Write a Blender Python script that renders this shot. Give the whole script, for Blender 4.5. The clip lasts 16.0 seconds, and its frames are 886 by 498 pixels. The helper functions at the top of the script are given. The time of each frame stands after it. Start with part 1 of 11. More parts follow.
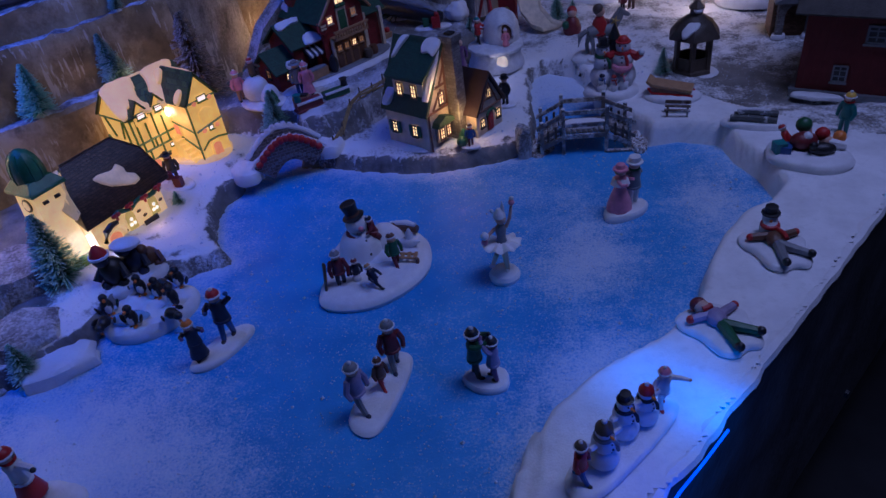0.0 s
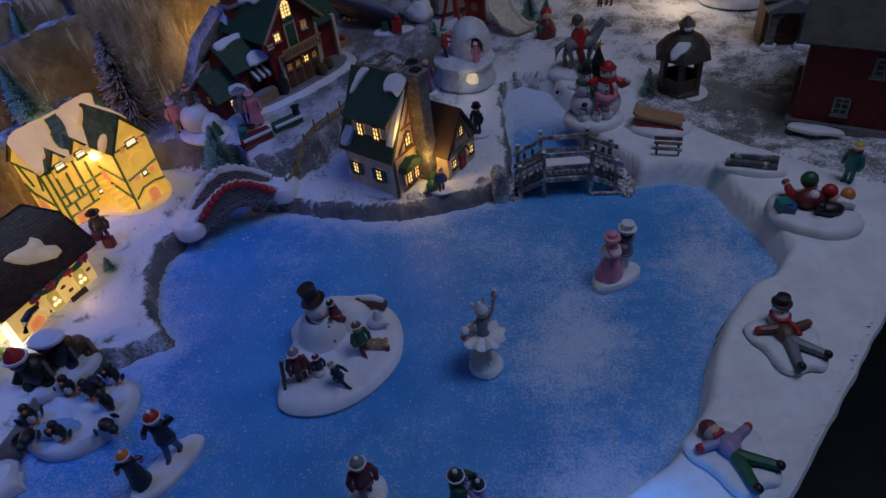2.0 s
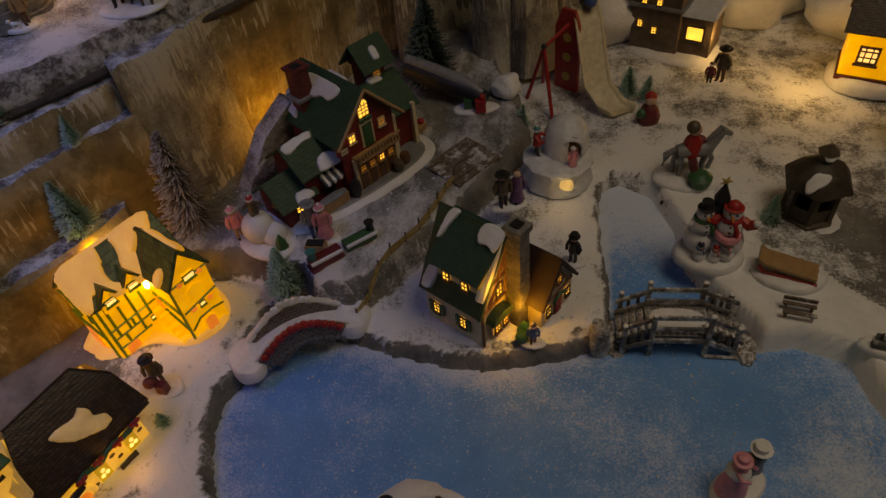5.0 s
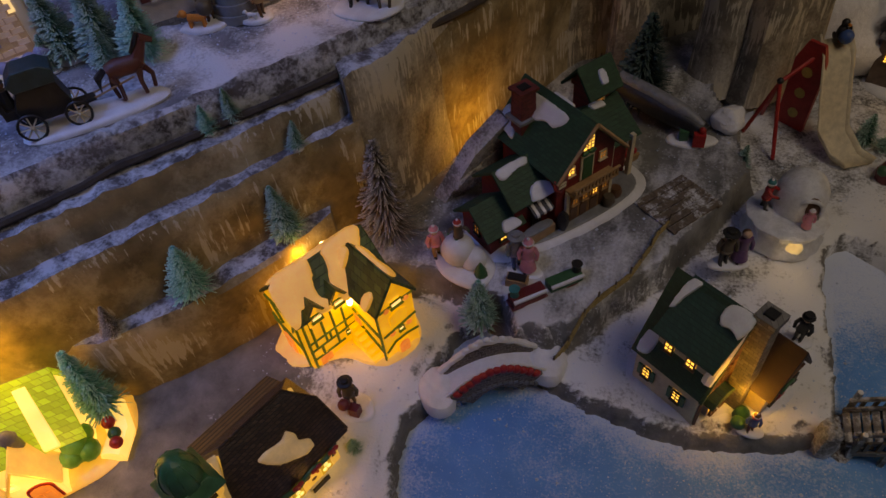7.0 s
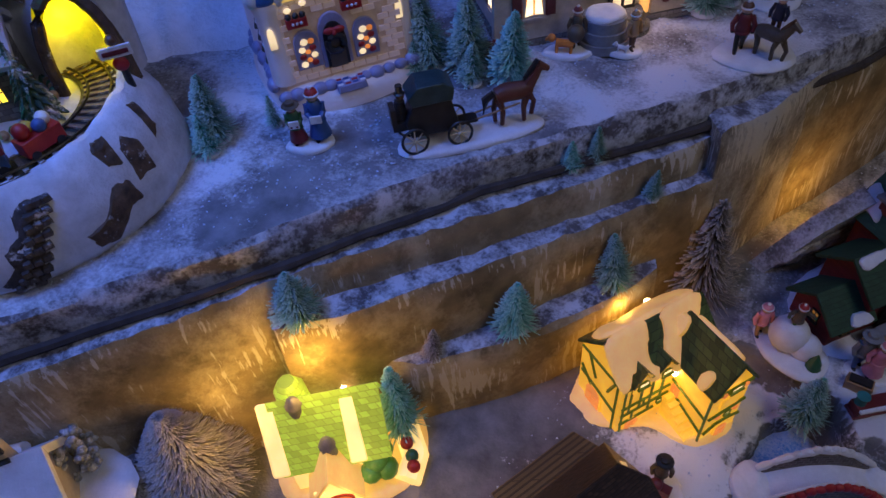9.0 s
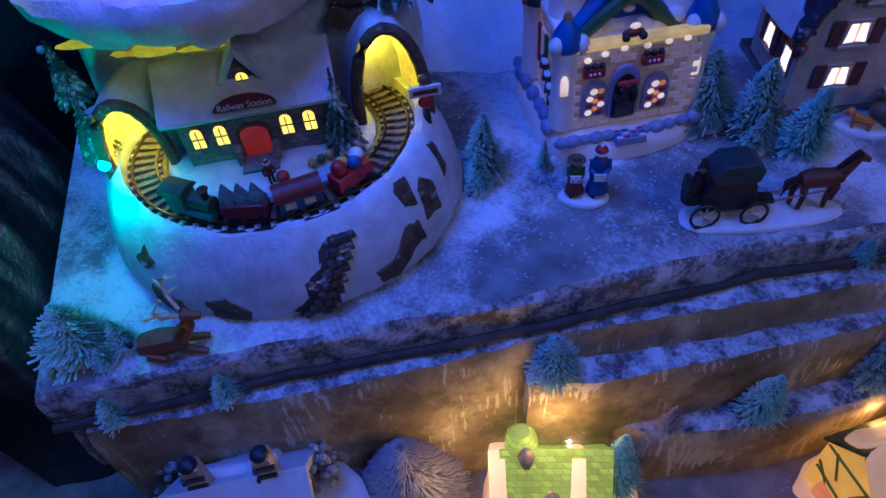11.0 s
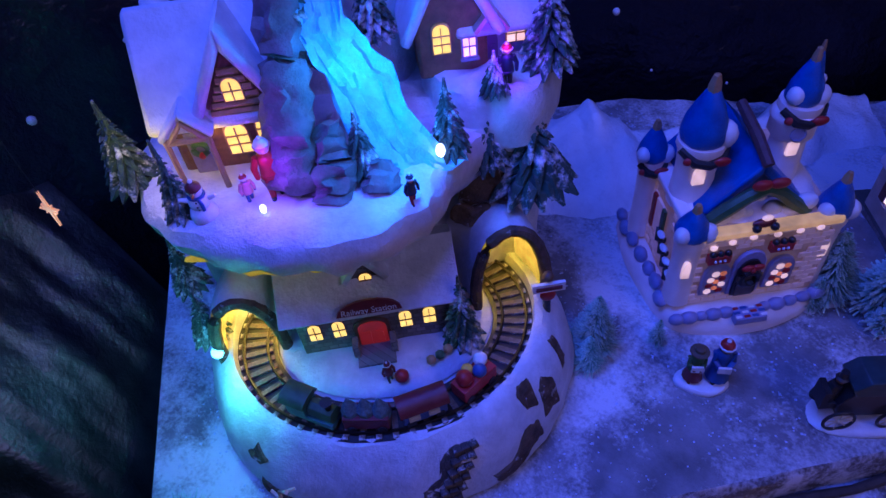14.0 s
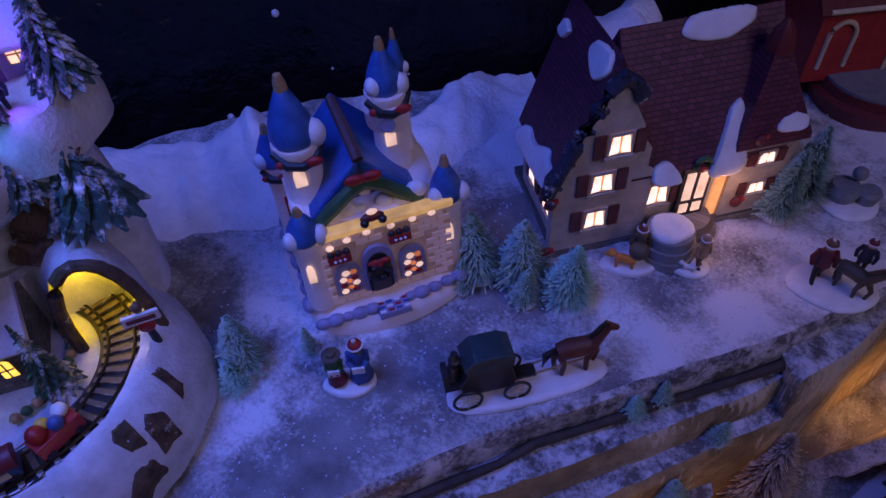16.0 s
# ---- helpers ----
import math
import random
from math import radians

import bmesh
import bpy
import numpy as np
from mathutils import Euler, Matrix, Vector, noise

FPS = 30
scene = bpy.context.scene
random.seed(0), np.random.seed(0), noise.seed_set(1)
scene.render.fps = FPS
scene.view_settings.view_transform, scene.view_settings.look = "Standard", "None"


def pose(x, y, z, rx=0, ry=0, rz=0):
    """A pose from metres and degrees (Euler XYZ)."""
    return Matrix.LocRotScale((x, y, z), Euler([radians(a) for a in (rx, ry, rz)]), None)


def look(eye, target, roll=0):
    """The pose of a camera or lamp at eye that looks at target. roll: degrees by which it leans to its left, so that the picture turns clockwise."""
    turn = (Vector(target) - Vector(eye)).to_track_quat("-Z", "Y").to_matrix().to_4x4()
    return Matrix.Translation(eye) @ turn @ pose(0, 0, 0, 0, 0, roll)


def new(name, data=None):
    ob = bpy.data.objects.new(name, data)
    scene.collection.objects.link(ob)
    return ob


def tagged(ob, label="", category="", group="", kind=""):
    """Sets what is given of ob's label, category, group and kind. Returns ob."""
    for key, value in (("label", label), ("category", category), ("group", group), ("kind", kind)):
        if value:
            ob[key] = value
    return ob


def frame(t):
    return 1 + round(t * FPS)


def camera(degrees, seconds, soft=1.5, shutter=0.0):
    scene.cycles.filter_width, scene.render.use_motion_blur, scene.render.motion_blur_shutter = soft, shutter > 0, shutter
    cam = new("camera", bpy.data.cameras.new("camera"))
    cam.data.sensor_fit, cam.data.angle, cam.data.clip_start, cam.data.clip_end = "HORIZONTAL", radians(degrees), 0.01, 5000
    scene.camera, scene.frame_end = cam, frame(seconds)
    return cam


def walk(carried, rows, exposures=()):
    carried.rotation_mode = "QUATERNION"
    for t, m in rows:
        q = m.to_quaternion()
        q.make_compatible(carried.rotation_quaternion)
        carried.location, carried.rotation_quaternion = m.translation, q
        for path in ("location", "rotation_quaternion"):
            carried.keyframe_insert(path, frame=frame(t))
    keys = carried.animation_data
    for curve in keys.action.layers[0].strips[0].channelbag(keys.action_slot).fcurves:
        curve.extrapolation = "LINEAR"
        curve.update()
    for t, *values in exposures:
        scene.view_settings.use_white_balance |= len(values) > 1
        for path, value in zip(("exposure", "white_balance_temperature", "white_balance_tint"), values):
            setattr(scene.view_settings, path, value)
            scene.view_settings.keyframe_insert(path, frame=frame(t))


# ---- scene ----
cam = camera(66.2, 16.0)
METRES, EYE, TILT, LEAN, TURN = 1.43, 0.54, -39.0, 7.0, 0.0
PATH = [
    (0, (0.131, 0.005, 0.504), (-0.192, 1.59, -0.671), -8.5),
    (0.5, (0.123, 0.042, 0.514), (-0.181, 1.604, -0.697), -8.5),
    (1, (0.113, 0.087, 0.537), (-0.166, 1.623, -0.713), -8.3),
    (1.5, (0.107, 0.139, 0.563), (-0.145, 1.652, -0.72), -8.1),
    (2, (0.108, 0.176, 0.569), (-0.104, 1.662, -0.753), -7.6),
    (2.5, (0.102, 0.195, 0.597), (-0.076, 1.656, -0.757), -6.6),
    (3, (0.099, 0.234, 0.622), (-0.079, 1.681, -0.748), -6.3),
    (3.5, (0.089, 0.284, 0.636), (-0.102, 1.716, -0.747), -6.3),
    (3.7, (0.085, 0.304, 0.645), (-0.108, 1.728, -0.746), -6.2),
    (5.8, (-0.028, 0.456, 0.699), (-0.436, 1.776, -0.747), -7.9),
    (6, (-0.044, 0.461, 0.704), (-0.474, 1.762, -0.753), -7.9),
    (6.5, (-0.083, 0.477, 0.705), (-0.58, 1.744, -0.76), -8.0),
    (7, (-0.134, 0.492, 0.725), (-0.677, 1.716, -0.761), -7.2),
    (7.5, (-0.22, 0.485, 0.741), (-0.82, 1.667, -0.757), -6.7),
    (8, (-0.274, 0.479, 0.744), (-0.943, 1.645, -0.737), -6.0),
    (8.5, (-0.323, 0.474, 0.742), (-1.105, 1.59, -0.722), -7.2),
    (9, (-0.382, 0.458, 0.745), (-1.226, 1.532, -0.716), -6.9),
    (9.5, (-0.432, 0.442, 0.751), (-1.323, 1.467, -0.718), -6.3),
    (10, (-0.477, 0.425, 0.761), (-1.411, 1.405, -0.712), -5.9),
    (10.2, (-0.495, 0.424, 0.768), (-1.444, 1.375, -0.714), -6.0),
    (12.3, (-0.646, 0.393, 0.848), (-1.718, 1.172, -0.651), -7.0),
    (12.5, (-0.661, 0.394, 0.851), (-1.739, 1.176, -0.641), -6.7),
    (13, (-0.686, 0.4, 0.876), (-1.772, 1.177, -0.612), -6.7),
    (13.5, (-0.702, 0.417, 0.889), (-1.79, 1.207, -0.592), -7.0),
    (14, (-0.703, 0.45, 0.899), (-1.774, 1.275, -0.575), -7.2),
    (14.5, (-0.659, 0.509, 0.896), (-1.706, 1.372, -0.573), -7.9),
    (15, (-0.61, 0.563, 0.885), (-1.588, 1.486, -0.595), -7.9),
    (15.5, (-0.576, 0.594, 0.875), (-1.472, 1.576, -0.618), -6.7),
    (16, (-0.543, 0.619, 0.871), (-1.353, 1.669, -0.625), -4.7),
]
EXPOSURES = [(0.0, 0.0, 4300, 44), (1.5, 0.0, 4450, 27), (2.5, 0.0, 6300, 16), (3.5, 0.0, 9800, 17), (6.0, -0.2, 14500, 5), (7.0, -0.02, 10100, 11),
             (8.0, 0.08, 7900, 14), (9.0, 0.04, 6300, 15), (10.0, -0.1, 5300, 34), (12.5, -0.36, 4650, 46), (14.0, -0.45, 5100, 84), (15.0, -0.5, 5600, 84), (16.0, -0.3, 6000, 62)]
walk(cam, [(t, look(eye, target, roll)) for t, eye, target, roll in PATH], EXPOSURES)

# ---- world and lights ----
world = bpy.data.worlds.new("room")
scene.world = world
world.use_nodes = True
world.node_tree.nodes["Background"].inputs[0].default_value = (0.62, 0.70, 1.0, 1)
world.node_tree.nodes["Background"].inputs[1].default_value = 0.030


def lamp(name, kind, place, energy, color, size=0.02, target=None, size_y=None):
    data = bpy.data.lights.new(name, kind)
    data.energy, data.color = energy, color
    ob = new(name, data)
    if kind == "AREA":
        data.size = size
        if size_y:
            data.shape, data.size_y = "RECTANGLE", size_y
    elif kind == "POINT":
        data.shadow_soft_size = size
    ob.matrix_basis = look(place, target) if target else pose(*place)
    return ob


WARM = (1.0, 0.50, 0.06)
lamp("ceiling_light", "AREA", (0.70, 0.70, 1.75), 6.3, (0.92, 0.90, 0.96), 0.8, (0.10, 0.90, 0))
# Unseen blue area lamp, added to tint the upper shelf.
lamp("blue_shelf_fill", "AREA", (-0.98, 0.46, 1.50), 2.35, (0.11, 0.25, 1.0), 0.6, (-1.00, 0.80, 0.3)).data.spread = radians(72)


# ---- small tools ----
class Shape:
    """Collects pieces of one mesh, each with its own material."""

    def __init__(self):
        self.v, self.f, self.m, self.mats = [], [], [], []

    def add(self, verts, faces, mat, m=None):
        if mat not in self.mats:
            self.mats.append(mat)
        k, i = self.mats.index(mat), len(self.v)
        m = m or Matrix()
        self.v += [m @ Vector(p) for p in verts]
        self.f += [tuple(i + j for j in f) for f in faces]
        self.m += [k] * len(faces)
        return self

    def box(self, c, s, mat, m=None, top=1.0):
        """Box of size s standing on the middle of its bottom face at c; top narrows its upper face."""
        x, y, z = s[0] / 2, s[1] / 2, s[2]
        lo = [(-x, -y, 0), (x, -y, 0), (x, y, 0), (-x, y, 0)]
        hi = [(a * top, b * top, z) for a, b, _ in lo]
        vs = [(c[0] + a, c[1] + b, c[2] + d) for a, b, d in lo + hi]
        fs = [(3, 2, 1, 0), (4, 5, 6, 7)] + [(i, (i + 1) % 4, 4 + (i + 1) % 4, 4 + i) for i in range(4)]
        return self.add(vs, fs, mat, m)

    def prism(self, poly, a, b, mat, m=None, axis="z"):
        """Polygon drawn out from a to b along an axis."""
        put = {"z": lambda p, h: (p[0], p[1], h), "y": lambda p, h: (p[0], h, p[1]), "x": lambda p, h: (h, p[0], p[1])}[axis]
        n = len(poly)
        vs = [put(p, a) for p in poly] + [put(p, b) for p in poly]
        fs = [tuple(range(n)), tuple(range(2 * n - 1, n - 1, -1))] + [(i, (i + 1) % n, n + (i + 1) % n, n + i) for i in range(n)]
        return self.add(vs, fs, mat, m)

    def lathe(self, prof, mat, m=None, n=14, sx=1.0, sy=1.0, wob=0.0, seed=0):
        rnd = random.Random(seed)
        vs, fs = [], []
        wave = [1 + wob * rnd.uniform(-1, 1) for _ in range(n)]
        for r, z in prof:
            for i in range(n):
                a = 2 * math.pi * i / n
                vs.append((r * sx * wave[i] * math.cos(a), r * sy * wave[i] * math.sin(a), z))
        k = len(prof)
        for j in range(k - 1):
            for i in range(n):
                fs.append((j * n + i, j * n + (i + 1) % n, (j + 1) * n + (i + 1) % n, (j + 1) * n + i))
        fs.append(tuple(range(n - 1, -1, -1)))
        fs.append(tuple((k - 1) * n + i for i in range(n)))
        return self.add(vs, fs, mat, m)

    def ball(self, c, r, mat, m=None, n=12, s=(1, 1, 1)):
        rings = max(5, n // 2 + 1)
        prof = [(max(1e-5, r * math.sin(math.pi * j / rings)), -r * math.cos(math.pi * j / rings)) for j in range(rings + 1)]
        mm = (m or Matrix()) @ Matrix.Translation(c) @ Matrix.Diagonal((*s, 1))
        return self.lathe(prof, mat, mm, n)

    def tube(self, pts, r, mat, m=None, n=8):
        """Tube along points; r: one radius or one for each point."""
        pts = [Vector(p) for p in pts]
        rs = r if isinstance(r, (list, tuple)) else [r] * len(pts)
        vs, fs = [], []
        for i, p in enumerate(pts):
            d = (pts[min(i + 1, len(pts) - 1)] - pts[max(i - 1, 0)]).normalized()
            up = Vector((0, 0, 1)) if abs(d.z) < 0.9 else Vector((1, 0, 0))
            a = d.cross(up).normalized()
            b = d.cross(a)
            vs += [p + rs[i] * (a * math.cos(2 * math.pi * k / n) + b * math.sin(2 * math.pi * k / n)) for k in range(n)]
        for j in range(len(pts) - 1):
            for i in range(n):
                fs.append((j * n + i, j * n + (i + 1) % n, (j + 1) * n + (i + 1) % n, (j + 1) * n + i))
        fs.append(tuple(range(n)))
        fs.append(tuple((len(pts) - 1) * n + i for i in range(n - 1, -1, -1)))
        return self.add(vs, fs, mat, m)

    def mound(self, outline, h, mat, m=None, z=0.0, rings=4, seed=1, rough=0.15):
        """Low snow-like mound over an outline, rounded at its rim."""
        for _ in range(2 if len(outline) < 17 else 0):
            outline = [q for a, b in zip(outline, outline[1:] + outline[:1]) for q in ((0.75 * a[0] + 0.25 * b[0], 0.75 * a[1] + 0.25 * b[1]), (0.25 * a[0] + 0.75 * b[0], 0.25 * a[1] + 0.75 * b[1]))]
        n = len(outline)
        cx, cy = sum(p[0] for p in outline) / n, sum(p[1] for p in outline) / n
        vs, fs = [], []
        steps = [(1.0, 0.0), (1.02, 0.35), (0.975, 0.72), (0.90, 0.93), (0.75, 0.99), (0.55, 1.0), (0.38, 1.01), (0.20, 1.02)]
        for k, (s, zz) in enumerate(steps):
            for p in outline:
                w = 1 + (1.6 * rough * noise.noise(((cx + s * (p[0] - cx)) * 75 + seed, (cy + s * (p[1] - cy)) * 75, seed * 1.7)) if k > 1 else 0)
                vs.append((cx + s * (p[0] - cx), cy + s * (p[1] - cy), z + h * zz * w))
        vs.append((cx, cy, z + h * 1.02))
        for k in range(len(steps) - 1):
            for i in range(n):
                fs.append((k * n + i, k * n + (i + 1) % n, (k + 1) * n + (i + 1) % n, (k + 1) * n + i))
        o = (len(steps) - 1) * n
        fs += [(o + i, o + (i + 1) % n, len(vs) - 1) for i in range(n)]
        fs.append(tuple(range(n - 1, -1, -1)))
        return self.add(vs, fs, mat, m)

    def mesh(self, name, sharp=38):
        me = bpy.data.meshes.new(name)
        me.from_pydata(self.v, [], self.f)
        for k in self.mats:
            me.materials.append(k)
        me.polygons.foreach_set("material_index", self.m)
        bm = bmesh.new()
        bm.from_mesh(me)
        bmesh.ops.recalc_face_normals(bm, faces=bm.faces)
        bm.to_mesh(me)
        bm.free()
        me.shade_smooth()
        me.set_sharp_from_angle(angle=radians(sharp))
        return me


def soft(ob, w=0.0012, seg=2):
    b = ob.modifiers.new("bevel", "BEVEL")
    b.width, b.segments, b.limit_method, b.angle_limit = w, seg, "ANGLE", radians(40)
    return ob


def thing(name, m, label, category, group="", shape=None, kind=""):
    ob = new(name, shape.mesh(name) if shape else None)
    if not shape:
        ob.empty_display_size = 0.02
    ob.matrix_basis = m
    return tagged(ob, label, category, group, kind)


def part(name, shape, parent, label="", bevel=0.0, m=None):
    ob = new(name, shape.mesh(name) if isinstance(shape, Shape) else shape)
    ob.parent = parent
    if m:
        ob.matrix_basis = m
    if label:
        ob["label"] = label
    if bevel:
        soft(ob, bevel)
    return ob


def blob(cx, cy, rx, ry, n=22, seed=0, amp=0.1, turn=0.0):
    """Uneven oval outline."""
    rnd = random.Random(seed)
    ph = [rnd.uniform(0, 6.28) for _ in range(3)]
    out = []
    for i in range(n):
        a = 2 * math.pi * i / n
        w = 1 + amp * (0.6 * math.sin(2 * a + ph[0]) + 0.4 * math.sin(3 * a + ph[1]) + 0.25 * math.sin(5 * a + ph[2]))
        x, y = rx * w * math.cos(a), ry * w * math.sin(a)
        c, s = math.cos(turn), math.sin(turn)
        out.append((cx + c * x - s * y, cy + s * x + c * y))
    return out


# ---- materials ----
def nodes_of(name):
    mat = bpy.data.materials.new(name)
    mat.use_nodes = True
    nt = mat.node_tree
    return mat, nt, nt.nodes["Principled BSDF"]


def tex_noise(nt, scale, detail=4.0, rough=0.6, vec=None):
    n = nt.nodes.new("ShaderNodeTexNoise")
    n.inputs["Scale"].default_value, n.inputs["Detail"].default_value, n.inputs["Roughness"].default_value = scale, detail, rough
    if vec:
        nt.links.new(vec, n.inputs["Vector"])
    return n


def ramp(nt, fac, stops):
    r = nt.nodes.new("ShaderNodeValToRGB")
    while len(r.color_ramp.elements) < len(stops):
        r.color_ramp.elements.new(0.5)
    for e, (p, c) in zip(r.color_ramp.elements, stops):
        e.position = p
        e.color = (*c, 1) if len(c) == 3 else c
    nt.links.new(fac, r.inputs["Fac"])
    return r


def mix(nt, fac, a, b, mode="MIX"):
    m = nt.nodes.new("ShaderNodeMix")
    m.data_type, m.blend_type = "RGBA", mode
    for sock, val in ((m.inputs["Factor"], fac), (m.inputs["A"], a), (m.inputs["B"], b)):
        if isinstance(val, (int, float)):
            sock.default_value = val
        elif isinstance(val, tuple):
            sock.default_value = (*val, 1)
        else:
            nt.links.new(val, sock)
    return m.outputs["Result"]


def math_node(nt, op, a, b=0.5):
    n = nt.nodes.new("ShaderNodeMath")
    n.operation = op
    for sock, val in ((n.inputs[0], a), (n.inputs[1], b)):
        if isinstance(val, (int, float)):
            sock.default_value = val
        else:
            nt.links.new(val, sock)
    return n.outputs[0]


def bump(nt, bsdf, height, strength=0.3, dist=0.001):
    b = nt.nodes.new("ShaderNodeBump")
    b.inputs["Strength"].default_value, b.inputs["Distance"].default_value = strength, dist
    nt.links.new(height, b.inputs["Height"])
    nt.links.new(b.outputs[0], bsdf.inputs["Normal"])


def coords(nt):
    return nt.nodes.new("ShaderNodeTexCoord").outputs["Object"]


def paint(name, col, rough=0.5, var=0.3, scale=90, fine=700, relief=0.25, dust=0.0, metal=0.0, glow=None, power=0.0):
    """Painted surface, blotchy at two scales, with fine relief; dust: white snow powder; glow: lamp light put into the
    surface as emission.
    """
    mat, nt, b = nodes_of(name)
    v = coords(nt)
    n1, n2 = tex_noise(nt, scale, vec=v), tex_noise(nt, fine, 3, vec=v)
    dark = tuple(c * (1 - var) for c in col)
    light = tuple(min(1, c * (1 + var * 0.6) + 0.01) for c in col)
    c1 = ramp(nt, n1.outputs[0], [(0.3, dark), (0.7, light)]).outputs[0]
    c2 = mix(nt, math_node(nt, "MULTIPLY", n2.outputs[0], 0.35), c1, tuple(c * 0.6 for c in col))
    if dust:
        n3 = tex_noise(nt, 55, 6, 0.75, v)
        k = ramp(nt, n3.outputs[0], [(0.62 - dust * 0.3, (0, 0, 0)), (0.72 - dust * 0.2, (1, 1, 1))]).outputs[0]
        c2 = mix(nt, k, c2, (0.72, 0.74, 0.78))
    nt.links.new(c2, b.inputs["Base Color"])
    b.inputs["Roughness"].default_value, b.inputs["Metallic"].default_value = rough, metal
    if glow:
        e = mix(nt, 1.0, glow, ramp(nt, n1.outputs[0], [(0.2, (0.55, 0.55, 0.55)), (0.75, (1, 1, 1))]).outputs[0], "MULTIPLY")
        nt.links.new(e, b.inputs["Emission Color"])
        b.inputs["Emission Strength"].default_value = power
    h = math_node(nt, "ADD", n1.outputs[0], n2.outputs[0])
    bump(nt, b, h, relief, 0.0015)
    return mat


def lit(name, col, power):
    """Pane, bulb or other part given its own glow, a little uneven."""
    mat, nt, b = nodes_of(name)
    n = tex_noise(nt, 60, 2, vec=coords(nt))
    e = ramp(nt, n.outputs[0], [(0.3, tuple(c * 0.55 for c in col)), (0.65, col)]).outputs[0]
    nt.links.new(e, b.inputs["Emission Color"])
    b.inputs["Base Color"].default_value = (*[c * 0.5 for c in col], 1)
    b.inputs["Emission Strength"].default_value, b.inputs["Roughness"].default_value = power, 0.3
    return mat


def snow_mat(name, col=(0.80, 0.81, 0.84), grain=420.0, relief=0.5, sparkle=True):
    mat, nt, b = nodes_of(name)
    v = coords(nt)
    n1, n2, n3 = tex_noise(nt, 22, 5, vec=v), tex_noise(nt, grain, 3, vec=v), tex_noise(nt, 90, 5, 0.7, v)
    c = ramp(nt, n1.outputs[0], [(0.25, tuple(x * 0.80 for x in col)), (0.6, col)]).outputs[0]
    c = mix(nt, ramp(nt, n3.outputs[0], [(0.52, (0, 0, 0)), (0.75, (0.45, 0.45, 0.45))]).outputs[0], c, tuple(x * 0.66 for x in col))
    nt.links.new(c, b.inputs["Base Color"])
    b.inputs["Roughness"].default_value = 0.7
    bump(nt, b, math_node(nt, "ADD", math_node(nt, "MULTIPLY", n3.outputs[0], 1.5), n2.outputs[0]), relief, 0.002)
    return mat


def patchy(name, base, snow=(0.78, 0.79, 0.82), amount=0.5, streak=None, rough=0.75, scale=9.0, grain=260.0, attr=None, speck=0.46, relief=0.6, brush=0.0):
    """Grey or brown painted foam, partly strewn with snow; streak: stretches the brushed snow along an axis; brush: upright dry-brush marks."""
    mat, nt, b = nodes_of(name)
    v = coords(nt)
    if streak:
        mp = nt.nodes.new("ShaderNodeMapping")
        mp.inputs["Scale"].default_value = streak
        nt.links.new(v, mp.inputs["Vector"])
        vs = mp.outputs[0]
    else:
        vs = v
    n1, n2, n3 = tex_noise(nt, scale, 8, 0.68, vs), tex_noise(nt, grain, 3, vec=v), tex_noise(nt, 30, 6, vec=v)
    c = ramp(nt, n3.outputs[0], [(0.3, tuple(x * 0.55 for x in base)), (0.5, base), (0.72, tuple(min(1, x * 1.5) for x in base))]).outputs[0]
    k = math_node(nt, "ADD", n1.outputs[0], math_node(nt, "MULTIPLY", n2.outputs[0], speck))
    if attr:
        a = nt.nodes.new("ShaderNodeAttribute")
        a.attribute_name = attr
        k = math_node(nt, "ADD", k, math_node(nt, "SUBTRACT", a.outputs["Fac"], 0.5))
    lo = 0.63 + speck * 0.5 - 0.36 * amount
    mask = ramp(nt, k, [(lo - 0.05, (0, 0, 0)), (lo + 0.02, (0.35, 0.35, 0.35)), (lo + 0.15, (1, 1, 1))]).outputs[0]
    c = mix(nt, mask, c, snow)
    if brush:
        mb = nt.nodes.new("ShaderNodeMapping")
        mb.inputs["Scale"].default_value, mb.inputs["Rotation"].default_value = (1, 1, 0.09), (0.25, 0.2, 0)
        nt.links.new(v, mb.inputs["Vector"])
        bristle, where = tex_noise(nt, 190, 4, 0.6, mb.outputs[0]), tex_noise(nt, 15, 3, 0.5, v)
        kb = math_node(nt, "ADD", bristle.outputs[0], math_node(nt, "MULTIPLY", where.outputs[0], 1.1))
        c = mix(nt, ramp(nt, math_node(nt, "MULTIPLY", kb, 0.5), [(0.615 - brush * 0.03, (0, 0, 0)), (0.640 - brush * 0.03, (0.8, 0.8, 0.8))]).outputs[0], c, (0.58, 0.53, 0.43))
    nt.links.new(c, b.inputs["Base Color"])
    b.inputs["Roughness"].default_value = rough
    h = math_node(nt, "ADD", math_node(nt, "MULTIPLY", mask, 0.8), math_node(nt, "ADD", n2.outputs[0], math_node(nt, "MULTIPLY", n3.outputs[0], 1.2)))
    bump(nt, b, h, relief, 0.0022)
    return mat


